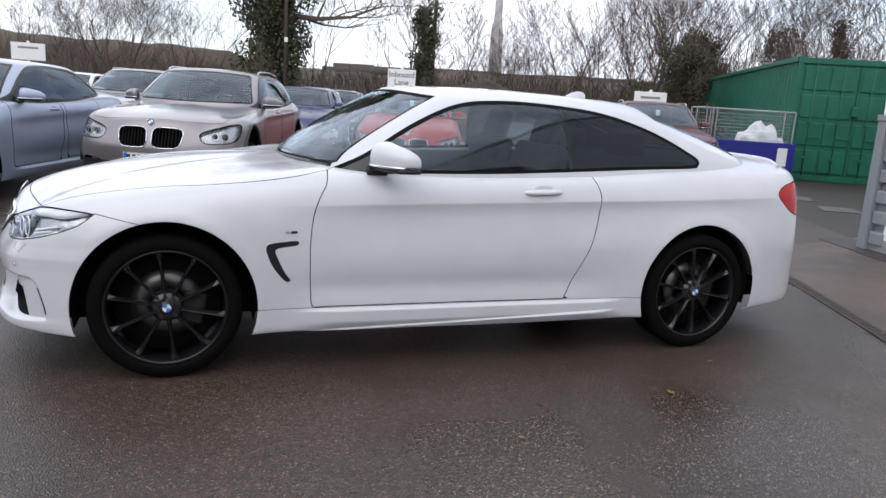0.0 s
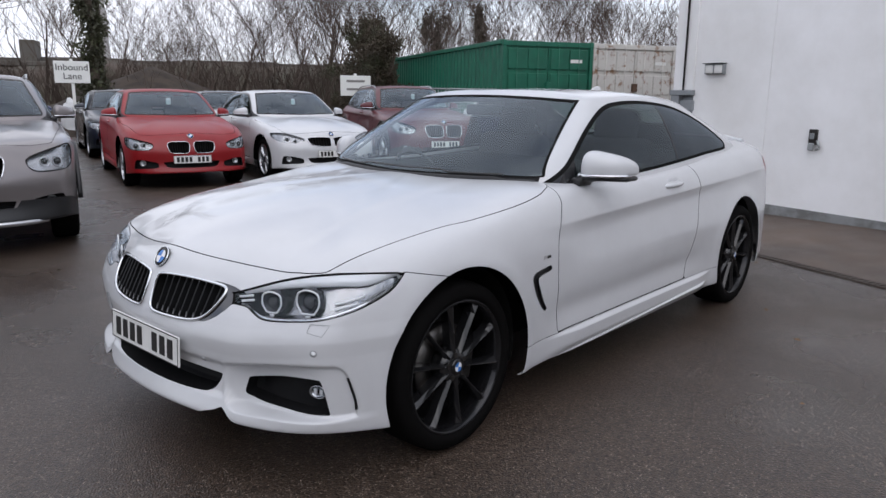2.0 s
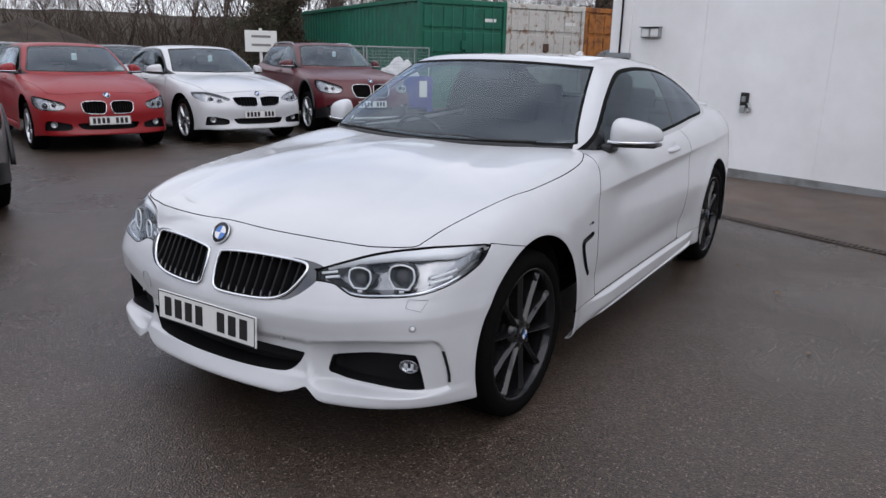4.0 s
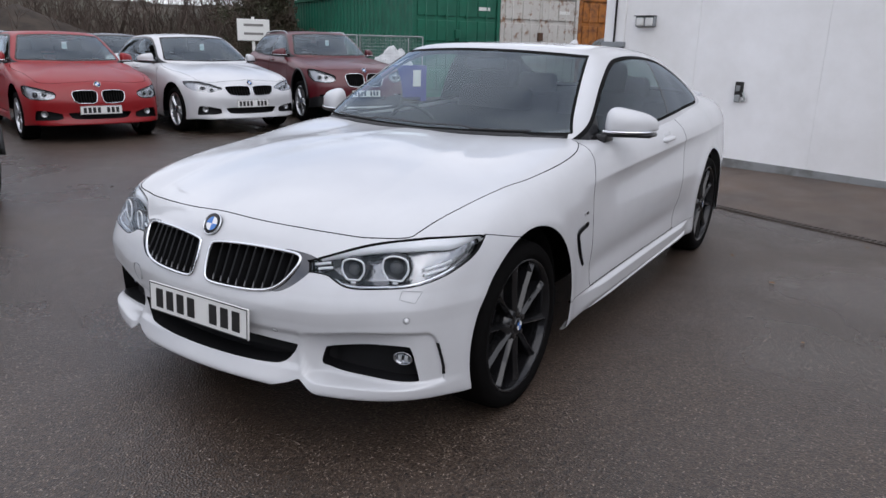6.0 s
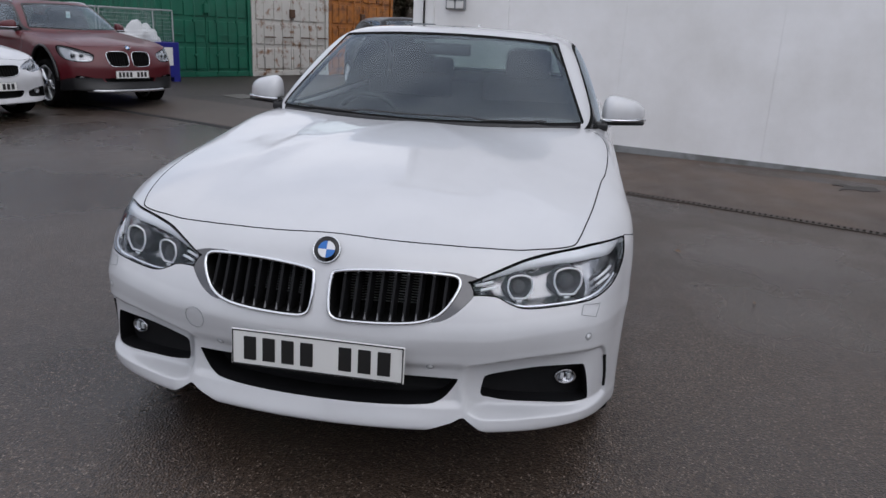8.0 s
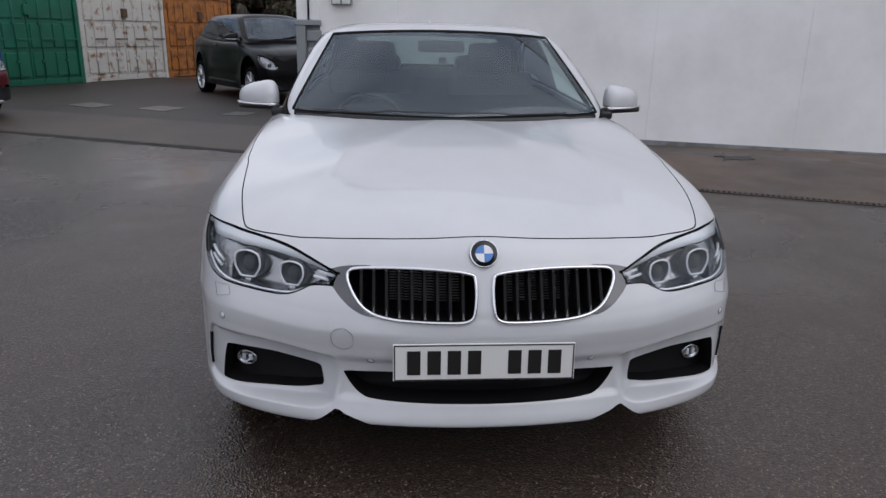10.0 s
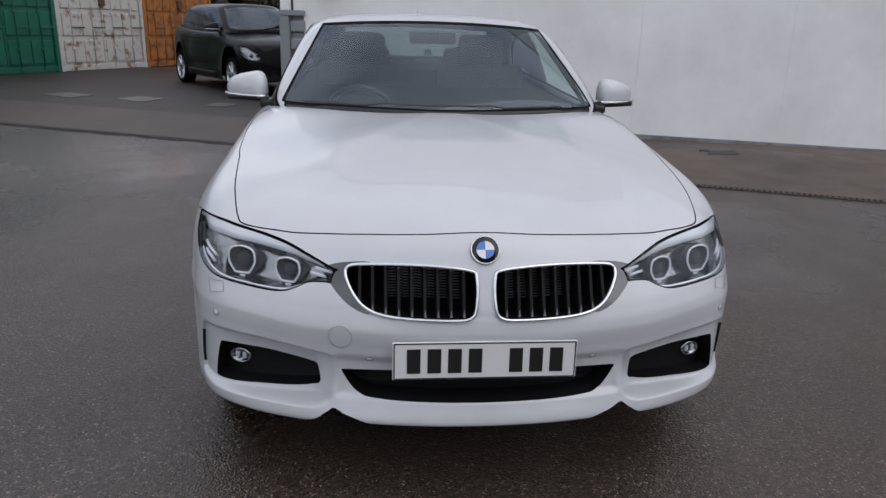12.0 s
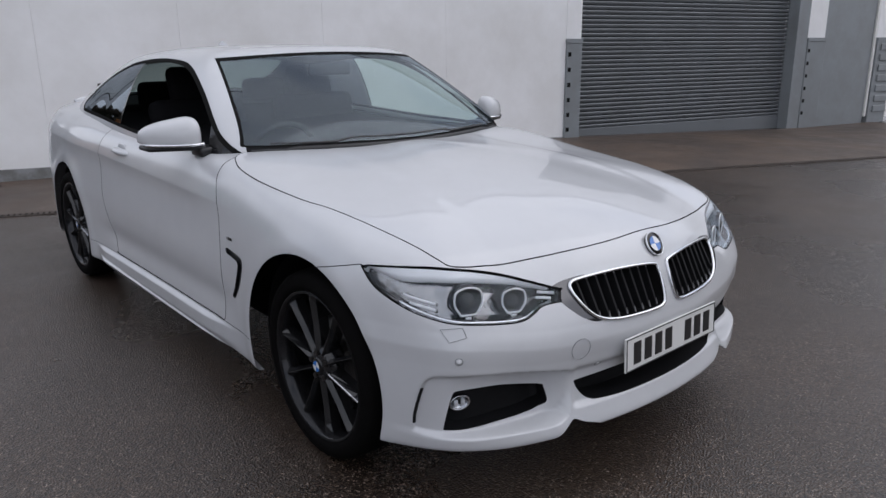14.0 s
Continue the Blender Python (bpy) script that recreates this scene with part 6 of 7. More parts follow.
def container(i, mat, label, long=6.06):
    root = thing("shipping_container", CONT @ Matrix.Translation((2.45 * i, 0, 0)), label, "container", group="row of containers")
    w, h = 2.438, 2.591
    # corner posts, sills and headers
    for x in (0.0, w - 0.09):
        for y in (0.0, long - 0.09):
            part("corner_post", box((x, y, 0.0), (x + 0.09, y + 0.09, h), 0.008), mat, root)
            for z in (0.0, h - 0.118):
                part("corner_casting", box((x - 0.004, y - 0.004, z - 0.002), (x + 0.098, y + 0.098, z + 0.12), 0.01), mat, root)
    part("door_sill", box((0.09, 0.01, 0.02), (w - 0.09, 0.09, 0.14), 0.006), mat, root)
    part("door_header", box((0.09, 0.01, h - 0.13), (w - 0.09, 0.09, h - 0.01), 0.006), mat, root)
    part("rear_frame", box((0.09, long - 0.06, 0.02), (w - 0.09, long - 0.02, h - 0.01)), mat, root)
    # corrugated sides and roof
    for x0, sgn in ((0.02, -1), (w - 0.02, 1)):
        v, f = [], []
        n = int((long - 0.18) / 0.278)
        y = 0.09
        for k in range(n):
            for dy, dx in ((0.0, 0.0), (0.07, 0.0), (0.139, 0.034), (0.209, 0.034)):
                v += [(x0 - sgn * dx, y + dy, 0.12), (x0 - sgn * dx, y + dy, h - 0.08)]
            y += (long - 0.18) / n
        v += [(x0, long - 0.09, 0.12), (x0, long - 0.09, h - 0.08)]
        f = [(2 * j, 2 * j + 1, 2 * j + 3, 2 * j + 2) for j in range(len(v) // 2 - 1)]
        raw("side_wall", v, f, mat, root)
        for z in (0.02, h - 0.09):
            part("side_rail", box((min(x0, x0 + sgn * 0.018) - 0.03, 0.09, z), (max(x0, x0 + sgn * 0.018) + 0.012, long - 0.09, z + 0.10), 0.006), mat, root)
    part("container_roof", box((0.03, 0.05, h - 0.045), (w - 0.03, long - 0.05, h - 0.02), 0.004), mat, root)
    part("container_floor", box((0.03, 0.05, 0.05), (w - 0.03, long - 0.05, 0.12)), M_DARK, root)
    # two door leaves with raised frames, lock rods and handles
    for side in (0, 1):
        a, b = (0.10, w / 2 - 0.006) if side == 0 else (w / 2 + 0.006, w - 0.10)
        leaf = part("door_leaf", box((a, 0.045, 0.145), (b, 0.075, h - 0.135), 0.004), mat, root)
        zs = np.linspace(0.145, h - 0.135, 5)
        for z0, z1 in zip(zs, zs[1:]):
            for xa, xb in ((a + 0.05, (a + b) / 2 - 0.02), ((a + b) / 2 + 0.02, b - 0.05)):
                bm = box((xa, 0.018, z0 + 0.05), (xb, 0.05, z1 - 0.05), 0.012)
                part("door_panel", bm, mat, leaf)
        for xr in (a + (b - a) * 0.24, a + (b - a) * 0.74):
            bm = bmesh.new()
            add_rod(bm, (xr, 0.006, 0.06), (xr, 0.006, h - 0.06), 0.012, n=10)
            part("lock_rod", bm, mat, leaf, "", True)
            for z in (0.10, 0.5, 1.25, 1.95, h - 0.10):
                part("rod_keeper", box((xr - 0.045, -0.012, z - 0.03), (xr + 0.045, 0.045, z + 0.03), 0.006), mat, leaf)
            part("lock_handle", box((xr - 0.01, -0.03, 0.93), (xr + 0.32, -0.012, 0.96), 0.004), M_RUST if mat is not M_GREEN else mat, leaf)
    part("lock_cover", box((w / 2 - 0.07, -0.05, 1.42), (w / 2 + 0.07, 0.04, 1.62), 0.01), M_RUST if mat is not M_GREEN else mat, root)
    part("marking_plate", box((w - 0.62, 0.004, h - 0.50), (w - 0.30, 0.012, h - 0.42)), M_SIGN, root, "white marking bar")
    return root


container(0, M_GREEN, "green painted corrugated shipping container", 12.19)
container(1, M_CWHITE, "white rust-streaked shipping container")
container(2, M_ORANGE, "orange rusty shipping container")


# ---- ground details: covers, patch, seam, mark, leaves ----
def slab(name, corners, lift, mat, parent=None, label="", thick=0.02):
    """A flat piece on the ground from its corners in plan."""
    rng = random.Random(len(corners))
    if len(corners) > 40:
        corners = [(x + rng.gauss(0, 0.018), y) for x, y in corners]
    bm = bmesh.new()
    lo = [bm.verts.new((x, y, rise(x, y) + lift - thick)) for x, y in corners]
    hi = [bm.verts.new((x, y, rise(x, y) + lift)) for x, y in corners]
    k = len(corners)
    bm.faces.new(hi)
    for i in range(k):
        bm.faces.new((lo[i], lo[(i + 1) % k], hi[(i + 1) % k], hi[i]))
    return part(name, bm, mat, parent, label)


def sheet_on_ground(name, edge_a, edge_b, y0, y1, lift, mat, cols=30, rows=40):
    v = []
    for i in range(rows + 1):
        y = y0 + (y1 - y0) * i / rows
        for j in range(cols + 1):
            x = edge_a(y) + (edge_b(y) - edge_a(y)) * (j / cols) ** 1.6
            v.append((x, y, rise(x, y) + lift))
    n = cols + 1
    return raw(name, v, [(i * n + j, i * n + j + 1, (i + 1) * n + j + 1, (i + 1) * n + j) for i in range(rows) for j in range(cols)], mat, None, "", True)


M_BAND = material("grey_brown_tarmac", (0.086, 0.066, 0.052), 0.55, vary=0.25, scale=40, bump=0.35, bump_scale=160, second=(0.050, 0.040, 0.033), second_amount=0.3, second_scale=0.9, sharp=0.2, specular=0.4)
tagged(strip_on_ground("tarmac_band", lambda y: DRAIN(y) + 0.066, lambda y: DRAIN(y) + 1.56, 1.751, 11.0, 0.007, M_BAND), "paler grey-brown strip of tarmac along the seam", "ground", kind="structure")
tagged(sheet_on_ground("old_tarmac", lambda y: DRAIN(y) + 0.04, lambda y: DRAIN(y) + 9.0, 1.76, 12.0, 0.003, M_OLDTARMAC), "older brown tarmac beyond the seam", "ground", kind="structure")


def grown(corners, by):
    c = np.mean(corners, 0)
    return [tuple(c + (np.array(p) - c) * (1 + by / np.linalg.norm(np.array(p) - c))) for p in corners]


def inspection_cover(corners):
    root = thing("inspection_cover", Matrix.Identity(4), "pale worn steel inspection cover set in the tarmac", "cover", group="inspection covers")
    slab("cover_frame", grown(corners, 0.05), 0.004, M_IRON, root, "dark iron frame")
    a, b, c, d = (np.array(p) for p in corners)
    for s0, s1 in ((0.01, 0.49), (0.51, 0.99)):
        slab("cover_plate", [tuple(a + (b - a) * s0), tuple(a + (b - a) * s1), tuple(d + (c - d) * s1), tuple(d + (c - d) * s0)], 0.010, M_COVER, root)


inspection_cover([(9.00, 4.18), (9.46, 3.96), (9.17, 3.50), (8.62, 3.70)])
inspection_cover([(9.42, 5.42), (9.87, 5.20), (9.47, 4.68), (9.03, 4.87)])
inspection_cover([(8.30, 2.75), (8.72, 2.60), (8.60, 2.28), (8.18, 2.42)])


def ragged(corners, seed, amount=0.05, per=6):
    """A plan outline with a slightly torn edge."""
    rng, out = random.Random(seed), []
    for i, p in enumerate(corners):
        a, b = np.array(p), np.array(corners[(i + 1) % len(corners)])
        for k in range(per):
            q = a + (b - a) * k / per
            out.append((q[0] + rng.gauss(0, amount), q[1] + rng.gauss(0, amount)))
    return out


tagged(slab("tarmac_patch", ragged([(6.68, 1.90), (7.50, 1.74), (6.74, 1.40), (6.56, 0.72), (6.28, 0.70)], 4, 0.015), 0.012, M_PATCH), "dark newer tarmac patch at the building corner", "ground", kind="structure")
tagged(slab("apron_stain", ragged([(4.98, -3.24), (4.90, -3.62), (4.70, -3.60), (4.74, -3.3)], 6, 0.03), 0.010, M_PATCH), "dark patch in the concrete apron", "ground", kind="structure")
tagged(slab("yellow_mark", ragged([(6.98, 1.795), (7.48, 1.700), (7.475, 1.678), (6.975, 1.772)], 3, 0.003, 4), 0.0165, M_YELLOW), "worn yellow paint mark", "road marking", kind="structure")
tagged(slab("seam", [(DRAIN(y) + o, y) for o, ys in ((-0.075, np.arange(1.6, 9.1, 0.25)), (0.045, np.arange(9.0, 1.5, -0.25))) for y in ys], 0.0045, M_SEAM), "dark tarmac seam running on from the drain", "ground", kind="structure")


def fallen_leaf(x, y, turn, size):
    root = thing("fallen_leaf", pose(x, y, rise(x, y) + 0.006, 0, 0, turn), "small brown fallen leaf on wet tarmac", "leaf", group="fallen leaves")
    v = [(-0.5, 0, 0), (-0.2, -0.28, 0.12), (0.2, -0.25, 0.08), (0.55, 0, 0.16), (0.2, 0.25, 0.10), (-0.2, 0.28, 0.04), (0, 0, 0.02)]
    raw("blade", [tuple(c * size for c in p) for p in v], [(6, i, (i + 1) % 6) for i in range(6)], M_LEAF, root)


for x, y, t, s in ((2.77, -1.13, 30, 0.045), (2.27, -1.46, 110, 0.05), (2.9, -1.22, 200, 0.03), (3.6, -1.9, 75, 0.04), (1.35, -1.75, 160, 0.03), (4.15, -0.6, 20, 0.035)):
    fallen_leaf(x, y, t, s)

# ---- unseen walls added behind the camera: they cut low sky light on upright faces ----
tagged(part("wall_unseen", box((-11.4, -14, -0.1), (-11.0, 3.0, 3.4), 0.02), M_STONE), "plain unseen wall added behind the camera to block low sky light", "wall", kind="structure")
tagged(part("wall_unseen_south", box((-11.0, -14.3, -0.1), (-1.0, -13.9, 3.4), 0.02), M_STONE), "plain unseen wall added behind the camera to block low sky light", "wall", kind="structure")

# ---- cages and blue bin before the green container ----
def mesh_cage(x, y, wide, deep, high, stand=0.0, z0=0.12):
    root = thing("wire_cage", CONT @ Matrix.Translation((x, y, stand)), "galvanised wire mesh roll cage", "cage", group="wire cages")
    bm = bmesh.new()
    for cx in (0, wide):
        for cy in (0, deep):
            add_rod(bm, (cx, cy, 0.0), (cx, cy, high), 0.016, n=8)
    for z in (z0, high):
        for a, b in (((0, 0), (wide, 0)), ((wide, 0), (wide, deep)), ((wide, deep), (0, deep)), ((0, deep), (0, 0))):
            add_rod(bm, (*a, z), (*b, z), 0.014, n=6)
    part("cage_frame", bm, M_GALV, root)
    bm = bmesh.new()
    for k in range(1, int(wide / 0.04)):
        for cy in (0, deep):
            add_rod(bm, (k * 0.04, cy, z0), (k * 0.04, cy, high), 0.0024, n=4)
    for k in range(1, int((high - z0) / 0.07)):
        for cy in (0, deep):
            add_rod(bm, (0, cy, z0 + k * 0.07), (wide, cy, z0 + k * 0.07), 0.0024, n=4)
    part("cage_mesh", bm, M_GALV, root)
    part("cage_base", box((0, 0, z0 - 0.03), (wide, deep, z0), 0.004), M_GALV, root)


mesh_cage(-2.08, -0.93, 0.32, 0.75, 1.42)
mesh_cage(-1.68, -0.91, 1.51, 0.75, 1.26, 0.16)


def blue_bin():
    root = thing("pallet_box", CONT @ Matrix.Translation((-1.76, -0.98, 0)), "blue plastic pallet box with a mesh cage standing in it", "bin")
    bm = bmesh.new()
    add_box(bm, (0, 0, 0.10), (1.67, 0.06, 0.80), 0.012)
    add_box(bm, (0, 0.86, 0.10), (1.67, 0.92, 0.80), 0.012)
    add_box(bm, (0, 0.06, 0.10), (0.06, 0.86, 0.80), 0.012)
    add_box(bm, (1.61, 0.06, 0.10), (1.67, 0.86, 0.80), 0.012)
    add_box(bm, (0.03, 0.03, 0.10), (1.64, 0.89, 0.16))
    part("box_wall", bm, M_BIN, root)
    for x in (0.0, 0.76, 1.52):
        part("skid", box((x, 0, 0), (x + 0.15, 0.92, 0.11), 0.01), M_BIN, root)
    part("paper_label", box((1.33, -0.004, 0.34), (1.52, 0.002, 0.70)), M_SIGN, root, "white paper label")
    bag = thing("rubbish_bag", CONT @ Matrix.Translation((-0.72, -0.53, 0.28)), "crumpled white plastic rubbish bag", "bag")
    bm = bmesh.new()
    bmesh.ops.create_icosphere(bm, subdivisions=4, radius=1.0)
    for v in bm.verts:
        n = noise.noise(v.co * 2.2) * 0.16 + noise.noise(v.co * 6) * 0.06
        v.co = Vector((v.co.x * 0.47, v.co.y * 0.34, max(v.co.z, -0.8) * 0.48 + 0.38)) * (1 + n)
    part("bag", bm, M_BAG, bag, "", True)


blue_bin()


# ---- signs on posts ----
def lane_sign(x, y, turn, top, wide, high, words=None, bars=0):
    root = thing("lane_sign", pose(x, y, rise(x, y), 0, 0, turn), "white board sign on a white post" + (" reading Inbound Lane" if words else ""), "sign", group="lane signs")
    bm = bmesh.new()
    add_box(bm, (-0.04, 0.02, 0), (0.04, 0.08, top + 0.06), 0.006)
    part("post", bm, M_SIGN, root)
    part("board", box((-wide / 2, -0.012, top - high), (wide / 2, 0.018, top), 0.008), M_SIGN, root)
    if words:
        for k, w in enumerate(words):
            cu = bpy.data.curves.new("words", "FONT")
            cu.body, cu.size, cu.align_x, cu.extrude = w, high * 0.42, "CENTER", 0.002
            tmp = bpy.data.objects.new("words", cu)
            scene.collection.objects.link(tmp)
            me = bpy.data.meshes.new_from_object(tmp.evaluated_get(bpy.context.evaluated_depsgraph_get()))
            bpy.data.objects.remove(tmp)
            o = link_mesh("lettering", me, None, root, w)
            me.materials.clear()
            me.materials.append(M_SIGNBAR)
            o.matrix_local = pose(0, -0.016, top - high * (0.42 + 0.40 * k), 90)
    for k in range(bars):
        part("bar", box((-wide * 0.30, -0.016, top - high * (0.33 + 0.40 * k)), (wide * 0.30, -0.011, top - high * (0.22 + 0.40 * k))), M_SIGNGREY, root)


lane_sign(6.55, 19.0, -18, 2.20, 0.90, 0.60, ("Inbound", "Lane"))
lane_sign(12.5, 13.85, -30, 1.82, 0.90, 0.58, None, 2)
lane_sign(-4.5, 21.0, 5, 2.2, 0.9, 0.5, None, 1)


# ---- the cars ----
P_SILVER = paint("silver_beige_paint", (0.225, 0.205, 0.205), 0.55, 0.32)
P_BLUEGREY = paint("silver_blue_paint", (0.32, 0.365, 0.46), 0.4, 0.34, coat=0.6)
P_RED = paint("bright_red_paint", (0.25, 0.004, 0.007), 0.0, 0.42, coat=0.18)
P_MAROON = paint("dark_red_paint", (0.085, 0.004, 0.009), 0.0, 0.4, coat=0.35)
P_NAVY = paint("blue_paint", (0.018, 0.022, 0.10), 0.3, 0.3)
P_DARKBLUE = paint("dark_slate_paint", (0.02, 0.024, 0.034), 0.3, 0.3)
P_BLACK = material("black_paint", (0.003, 0.0028, 0.0035), 0.30, vary=0.05, coat=0.22, specular=0.10)
P_GREY = paint("mid_grey_paint", (0.20, 0.195, 0.20), 0.5, 0.32)
SUV = warper(0.86, 2.76, 0.86, 0.985, ((0, 0), (0.19, 0.25), (0.55, 0.66), (0.73, 0.90), (0.94, 1.06), (1.38, 1.53)))
HATCH = warper(0.77, 2.69, 0.86, 0.965, ((0, 0), (0.19, 0.20), (0.73, 0.755), (0.94, 0.97), (1.38, 1.42)))
SALOON = warper(0.80, 2.81, 1.02, 0.99, ((0, 0), (0.19, 0.19), (0.73, 0.745), (0.94, 0.97), (1.38, 1.43)))
BIG = warper(0.84, 2.97, 1.09, 1.02, ((0, 0), (0.19, 0.20), (0.73, 0.77), (0.94, 1.00), (1.38, 1.465)))
SMALL = warper(0.80, 2.51, 0.70, 0.925, ((0, 0), (0.19, 0.21), (0.73, 0.80), (0.94, 1.00), (1.38, 1.49)))
ROW = 72.0


def parked(x, y, turn=ROW):
    return pose(x, y, rise(x, y), 0, 0, turn)


car("white_coupe", Matrix.Identity(4), "white two-door coupe, black ten-spoke wheels, one window lowered", M_WHITE, "coupe", fine=True, wheel_r=0.318, tyre_r=0.330, rim=0.268, alloy=M_GREYALLOY)
car("red_hatchback", parked(3.60, 7.75, 72), "bright red hatchback parked facing the yard", P_RED, "hatch", HATCH, 0.315, tag=True, nose="hatch_nose")
car("white_saloon", parked(5.62, 7.12, 74), "white four-door saloon parked in the row", M_WHITE, "saloon", SALOON, 0.325, spokes=5, twin=0.03, tag=True)
car("maroon_suv", parked(7.84, 6.58, 63), "dark red compact off-roader with silver roof rails", P_MAROON, "hatch", SUV, 0.345, spokes=5, twin=0.035, rails=True, cladding=True, tag=True, nose="tall_nose")
car("silver_suv", parked(-0.06, 4.85), "silver-beige compact off-roader with dark cladding", P_SILVER, "hatch", SUV, 0.345, rails=True, cladding=True, band=True, nose="tall_nose")
car("blue_grey_saloon", parked(-2.75, 4.2), "silver-blue saloon parked beside the off-roader", P_BLUEGREY, "saloon", BIG, 0.335)
car("grey_suv", parked(-1.2, 9.7), "grey off-roader parked behind the front row", P_GREY, "hatch", SUV, 0.345, rails=True, nose="tall_nose")
car("blue_hatchback", parked(2.1, 11.3), "dark blue hatchback in the second row", P_NAVY, "hatch", HATCH, 0.315, nose="hatch_nose")
car("dark_hatchback", parked(3.9, 16.6), "dark slate hatchback further back", P_DARKBLUE, "hatch", HATCH, 0.315, nose="hatch_nose")
car("dark_saloon", parked(5.3, 13.0), "dark slate saloon behind the red hatchback", P_DARKBLUE, "saloon", SALOON, 0.325)
car("dark_estate", parked(7.6, 12.4), "dark estate car behind the white saloon", P_DARKBLUE, "hatch", SALOON, 0.325)
car("white_hatchback", parked(-3.0, 13.8), "white hatchback at the back of the yard", M_WHITE, "hatch", HATCH, 0.315, nose="hatch_nose")
car("black_hatchback", parked(10.57, 1.95, 32), "black small hatchback beside the building", P_BLACK, "mini", SMALL, 0.305, kidney=False, nose="round_nose", two_door=True)


# ---- backdrop: bank, trees, wall, mast ----
def bank():
    """A long earth bank behind the yard, rough on top."""
    v, f = [], []
    a = np.linspace(radians(-10), radians(130), 141)
    rs = [30, 33, 36, 40, 46, 60, 120]
    for t in a:
        for k, r in enumerate(rs):
            az = math.degrees(t)
            h = (0.0, 1.2, 2.1, 2.5, 2.6, 2.4, 2.0)[k] * (1.0 + 0.32 * max(0.0, min(1.0, (az - 82) / 5)) + 0.15 * max(0.0, min(1.0, (72 - az) / 4)))
            x, y = r * math.cos(t), r * math.sin(t)
            n = noise.noise(Vector((x * 0.15, y * 0.15, 0))) * 0.5 + noise.noise(Vector((x * 0.6, y * 0.6, 3))) * 0.25
            v.append((x, y, h + (n if k else -0.2)))
    m = len(rs)
    f = [(i * m + j, i * m + j + 1, (i + 1) * m + j + 1, (i + 1) * m + j) for i in range(len(a) - 1) for j in range(m - 1)]
    tagged(raw("bank", v, f, M_BANK, None, "", True), "brown overgrown earth bank behind the yard", "bank", kind="structure")


bank()


def hills():
    v, f = [], []
    a = np.linspace(radians(-30), radians(170), 161)
    rs = [180, 320, 520, 800]
    for t in a:
        for k, r in enumerate(rs):
            h = (-2, 8, 22, 32)[k] * (0.8 + 0.5 * noise.noise(Vector((math.cos(t) * 3 + k * 0.3, math.sin(t) * 3, 0))))
            v.append((r * math.cos(t), r * math.sin(t), h))
    m = len(rs)
    f = [(i * m + j, i * m + j + 1, (i + 1) * m + j + 1, (i + 1) * m + j) for i in range(len(a) - 1) for j in range(m - 1)]
    tagged(raw("backdrop", v, f, M_FIELD, None, "", True), "far green and brown hillside", "hill", kind="structure")


hills()


def twig_tubes(segs, sides=3):
    """Tapered tubes from (a, b, ra, rb)."""
    v, f = [], []
    ang = [2 * math.pi * k / sides for k in range(sides)]
    for a, b, ra, rb in segs:
        d = (b - a).normalized()
        u = d.orthogonal().normalized()
        w = d.cross(u)
        base = len(v)
        for p, r in ((a, ra), (b, rb)):
            v += [tuple(p + u * (r * math.cos(t)) + w * (r * math.sin(t))) for t in ang]
        f += [(base + k, base + (k + 1) % sides, base + sides + (k + 1) % sides, base + sides + k) for k in range(sides)]
    return v, f


def grow(rng, start, direction, length, radius, depth, segs, spread=0.55, lift=0.12, kids=(2, 4), floor=0.006, wob=0.115):
    p, d, r = start.copy(), direction.normalized(), radius
    steps = (4 if depth > 1 else 3) + (3 if wob > 0.2 and depth > 1 else 0)
    for s in range(steps):
        d = (d + Vector((rng.gauss(0, wob), rng.gauss(0, wob), rng.gauss(0, wob * 0.6) + lift * 0.3))).normalized()
        q = p + d * (length / steps)
        r2 = max(floor, r * 0.84)
        segs.append((p.copy(), q.copy(), r, r2))
        if depth > 0 and s >= 1:
            for _ in range(rng.choice((1, 1, 2)) if depth > 1 else rng.randint(*kids) - 2):
                side = Vector((rng.gauss(0, 1), rng.gauss(0, 1), abs(rng.gauss(0, 0.7)) - 0.1)).normalized()
                nd = (d * (1 - spread) + side * spread + Vector((0, 0, lift))).normalized()
                grow(rng, q, nd, length * rng.uniform(0.5, 0.72), r2 * 0.62, depth - 1, segs, spread, lift, kids, floor, wob)
        p, r = q, r2


def bare_tree(x, y, high, seed, z=0.9, stems=3, depth=4, spread=0.54, lift=0.11, trunk=0.062, lean=0.46):
    """A leafless many-stemmed tree of fine upright twigs."""
    rng = random.Random(seed)
    root = thing("bare_tree", pose(x, y, z, 0, 0, seed * 37 % 360), "leafless winter tree with fine grey-brown twigs", "tree", group="trees on the bank")
    trunks, twigs = [], []
    for s in range(stems):
        segs = []
        a = 6.283 * (s + rng.random() * 0.5) / stems
        d = Vector((lean * math.cos(a), lean * math.sin(a), 1))
        grow(rng, Vector((0.15 * math.cos(a), 0.15 * math.sin(a), 0)), d, high * rng.uniform(0.30, 0.48), trunk * rng.uniform(0.7, 1.1), depth, segs, spread, lift, (3, 4), 0.0065, 0.085)
        trunks += segs[:2]
        twigs += segs[2:]
    v, f = twig_tubes(trunks, 6)
    raw("trunk", v, f, M_BARK, root, "", True)
    v, f = twig_tubes(twigs, 3)
    raw("crown", v, f, M_TWIG, root)
    return root


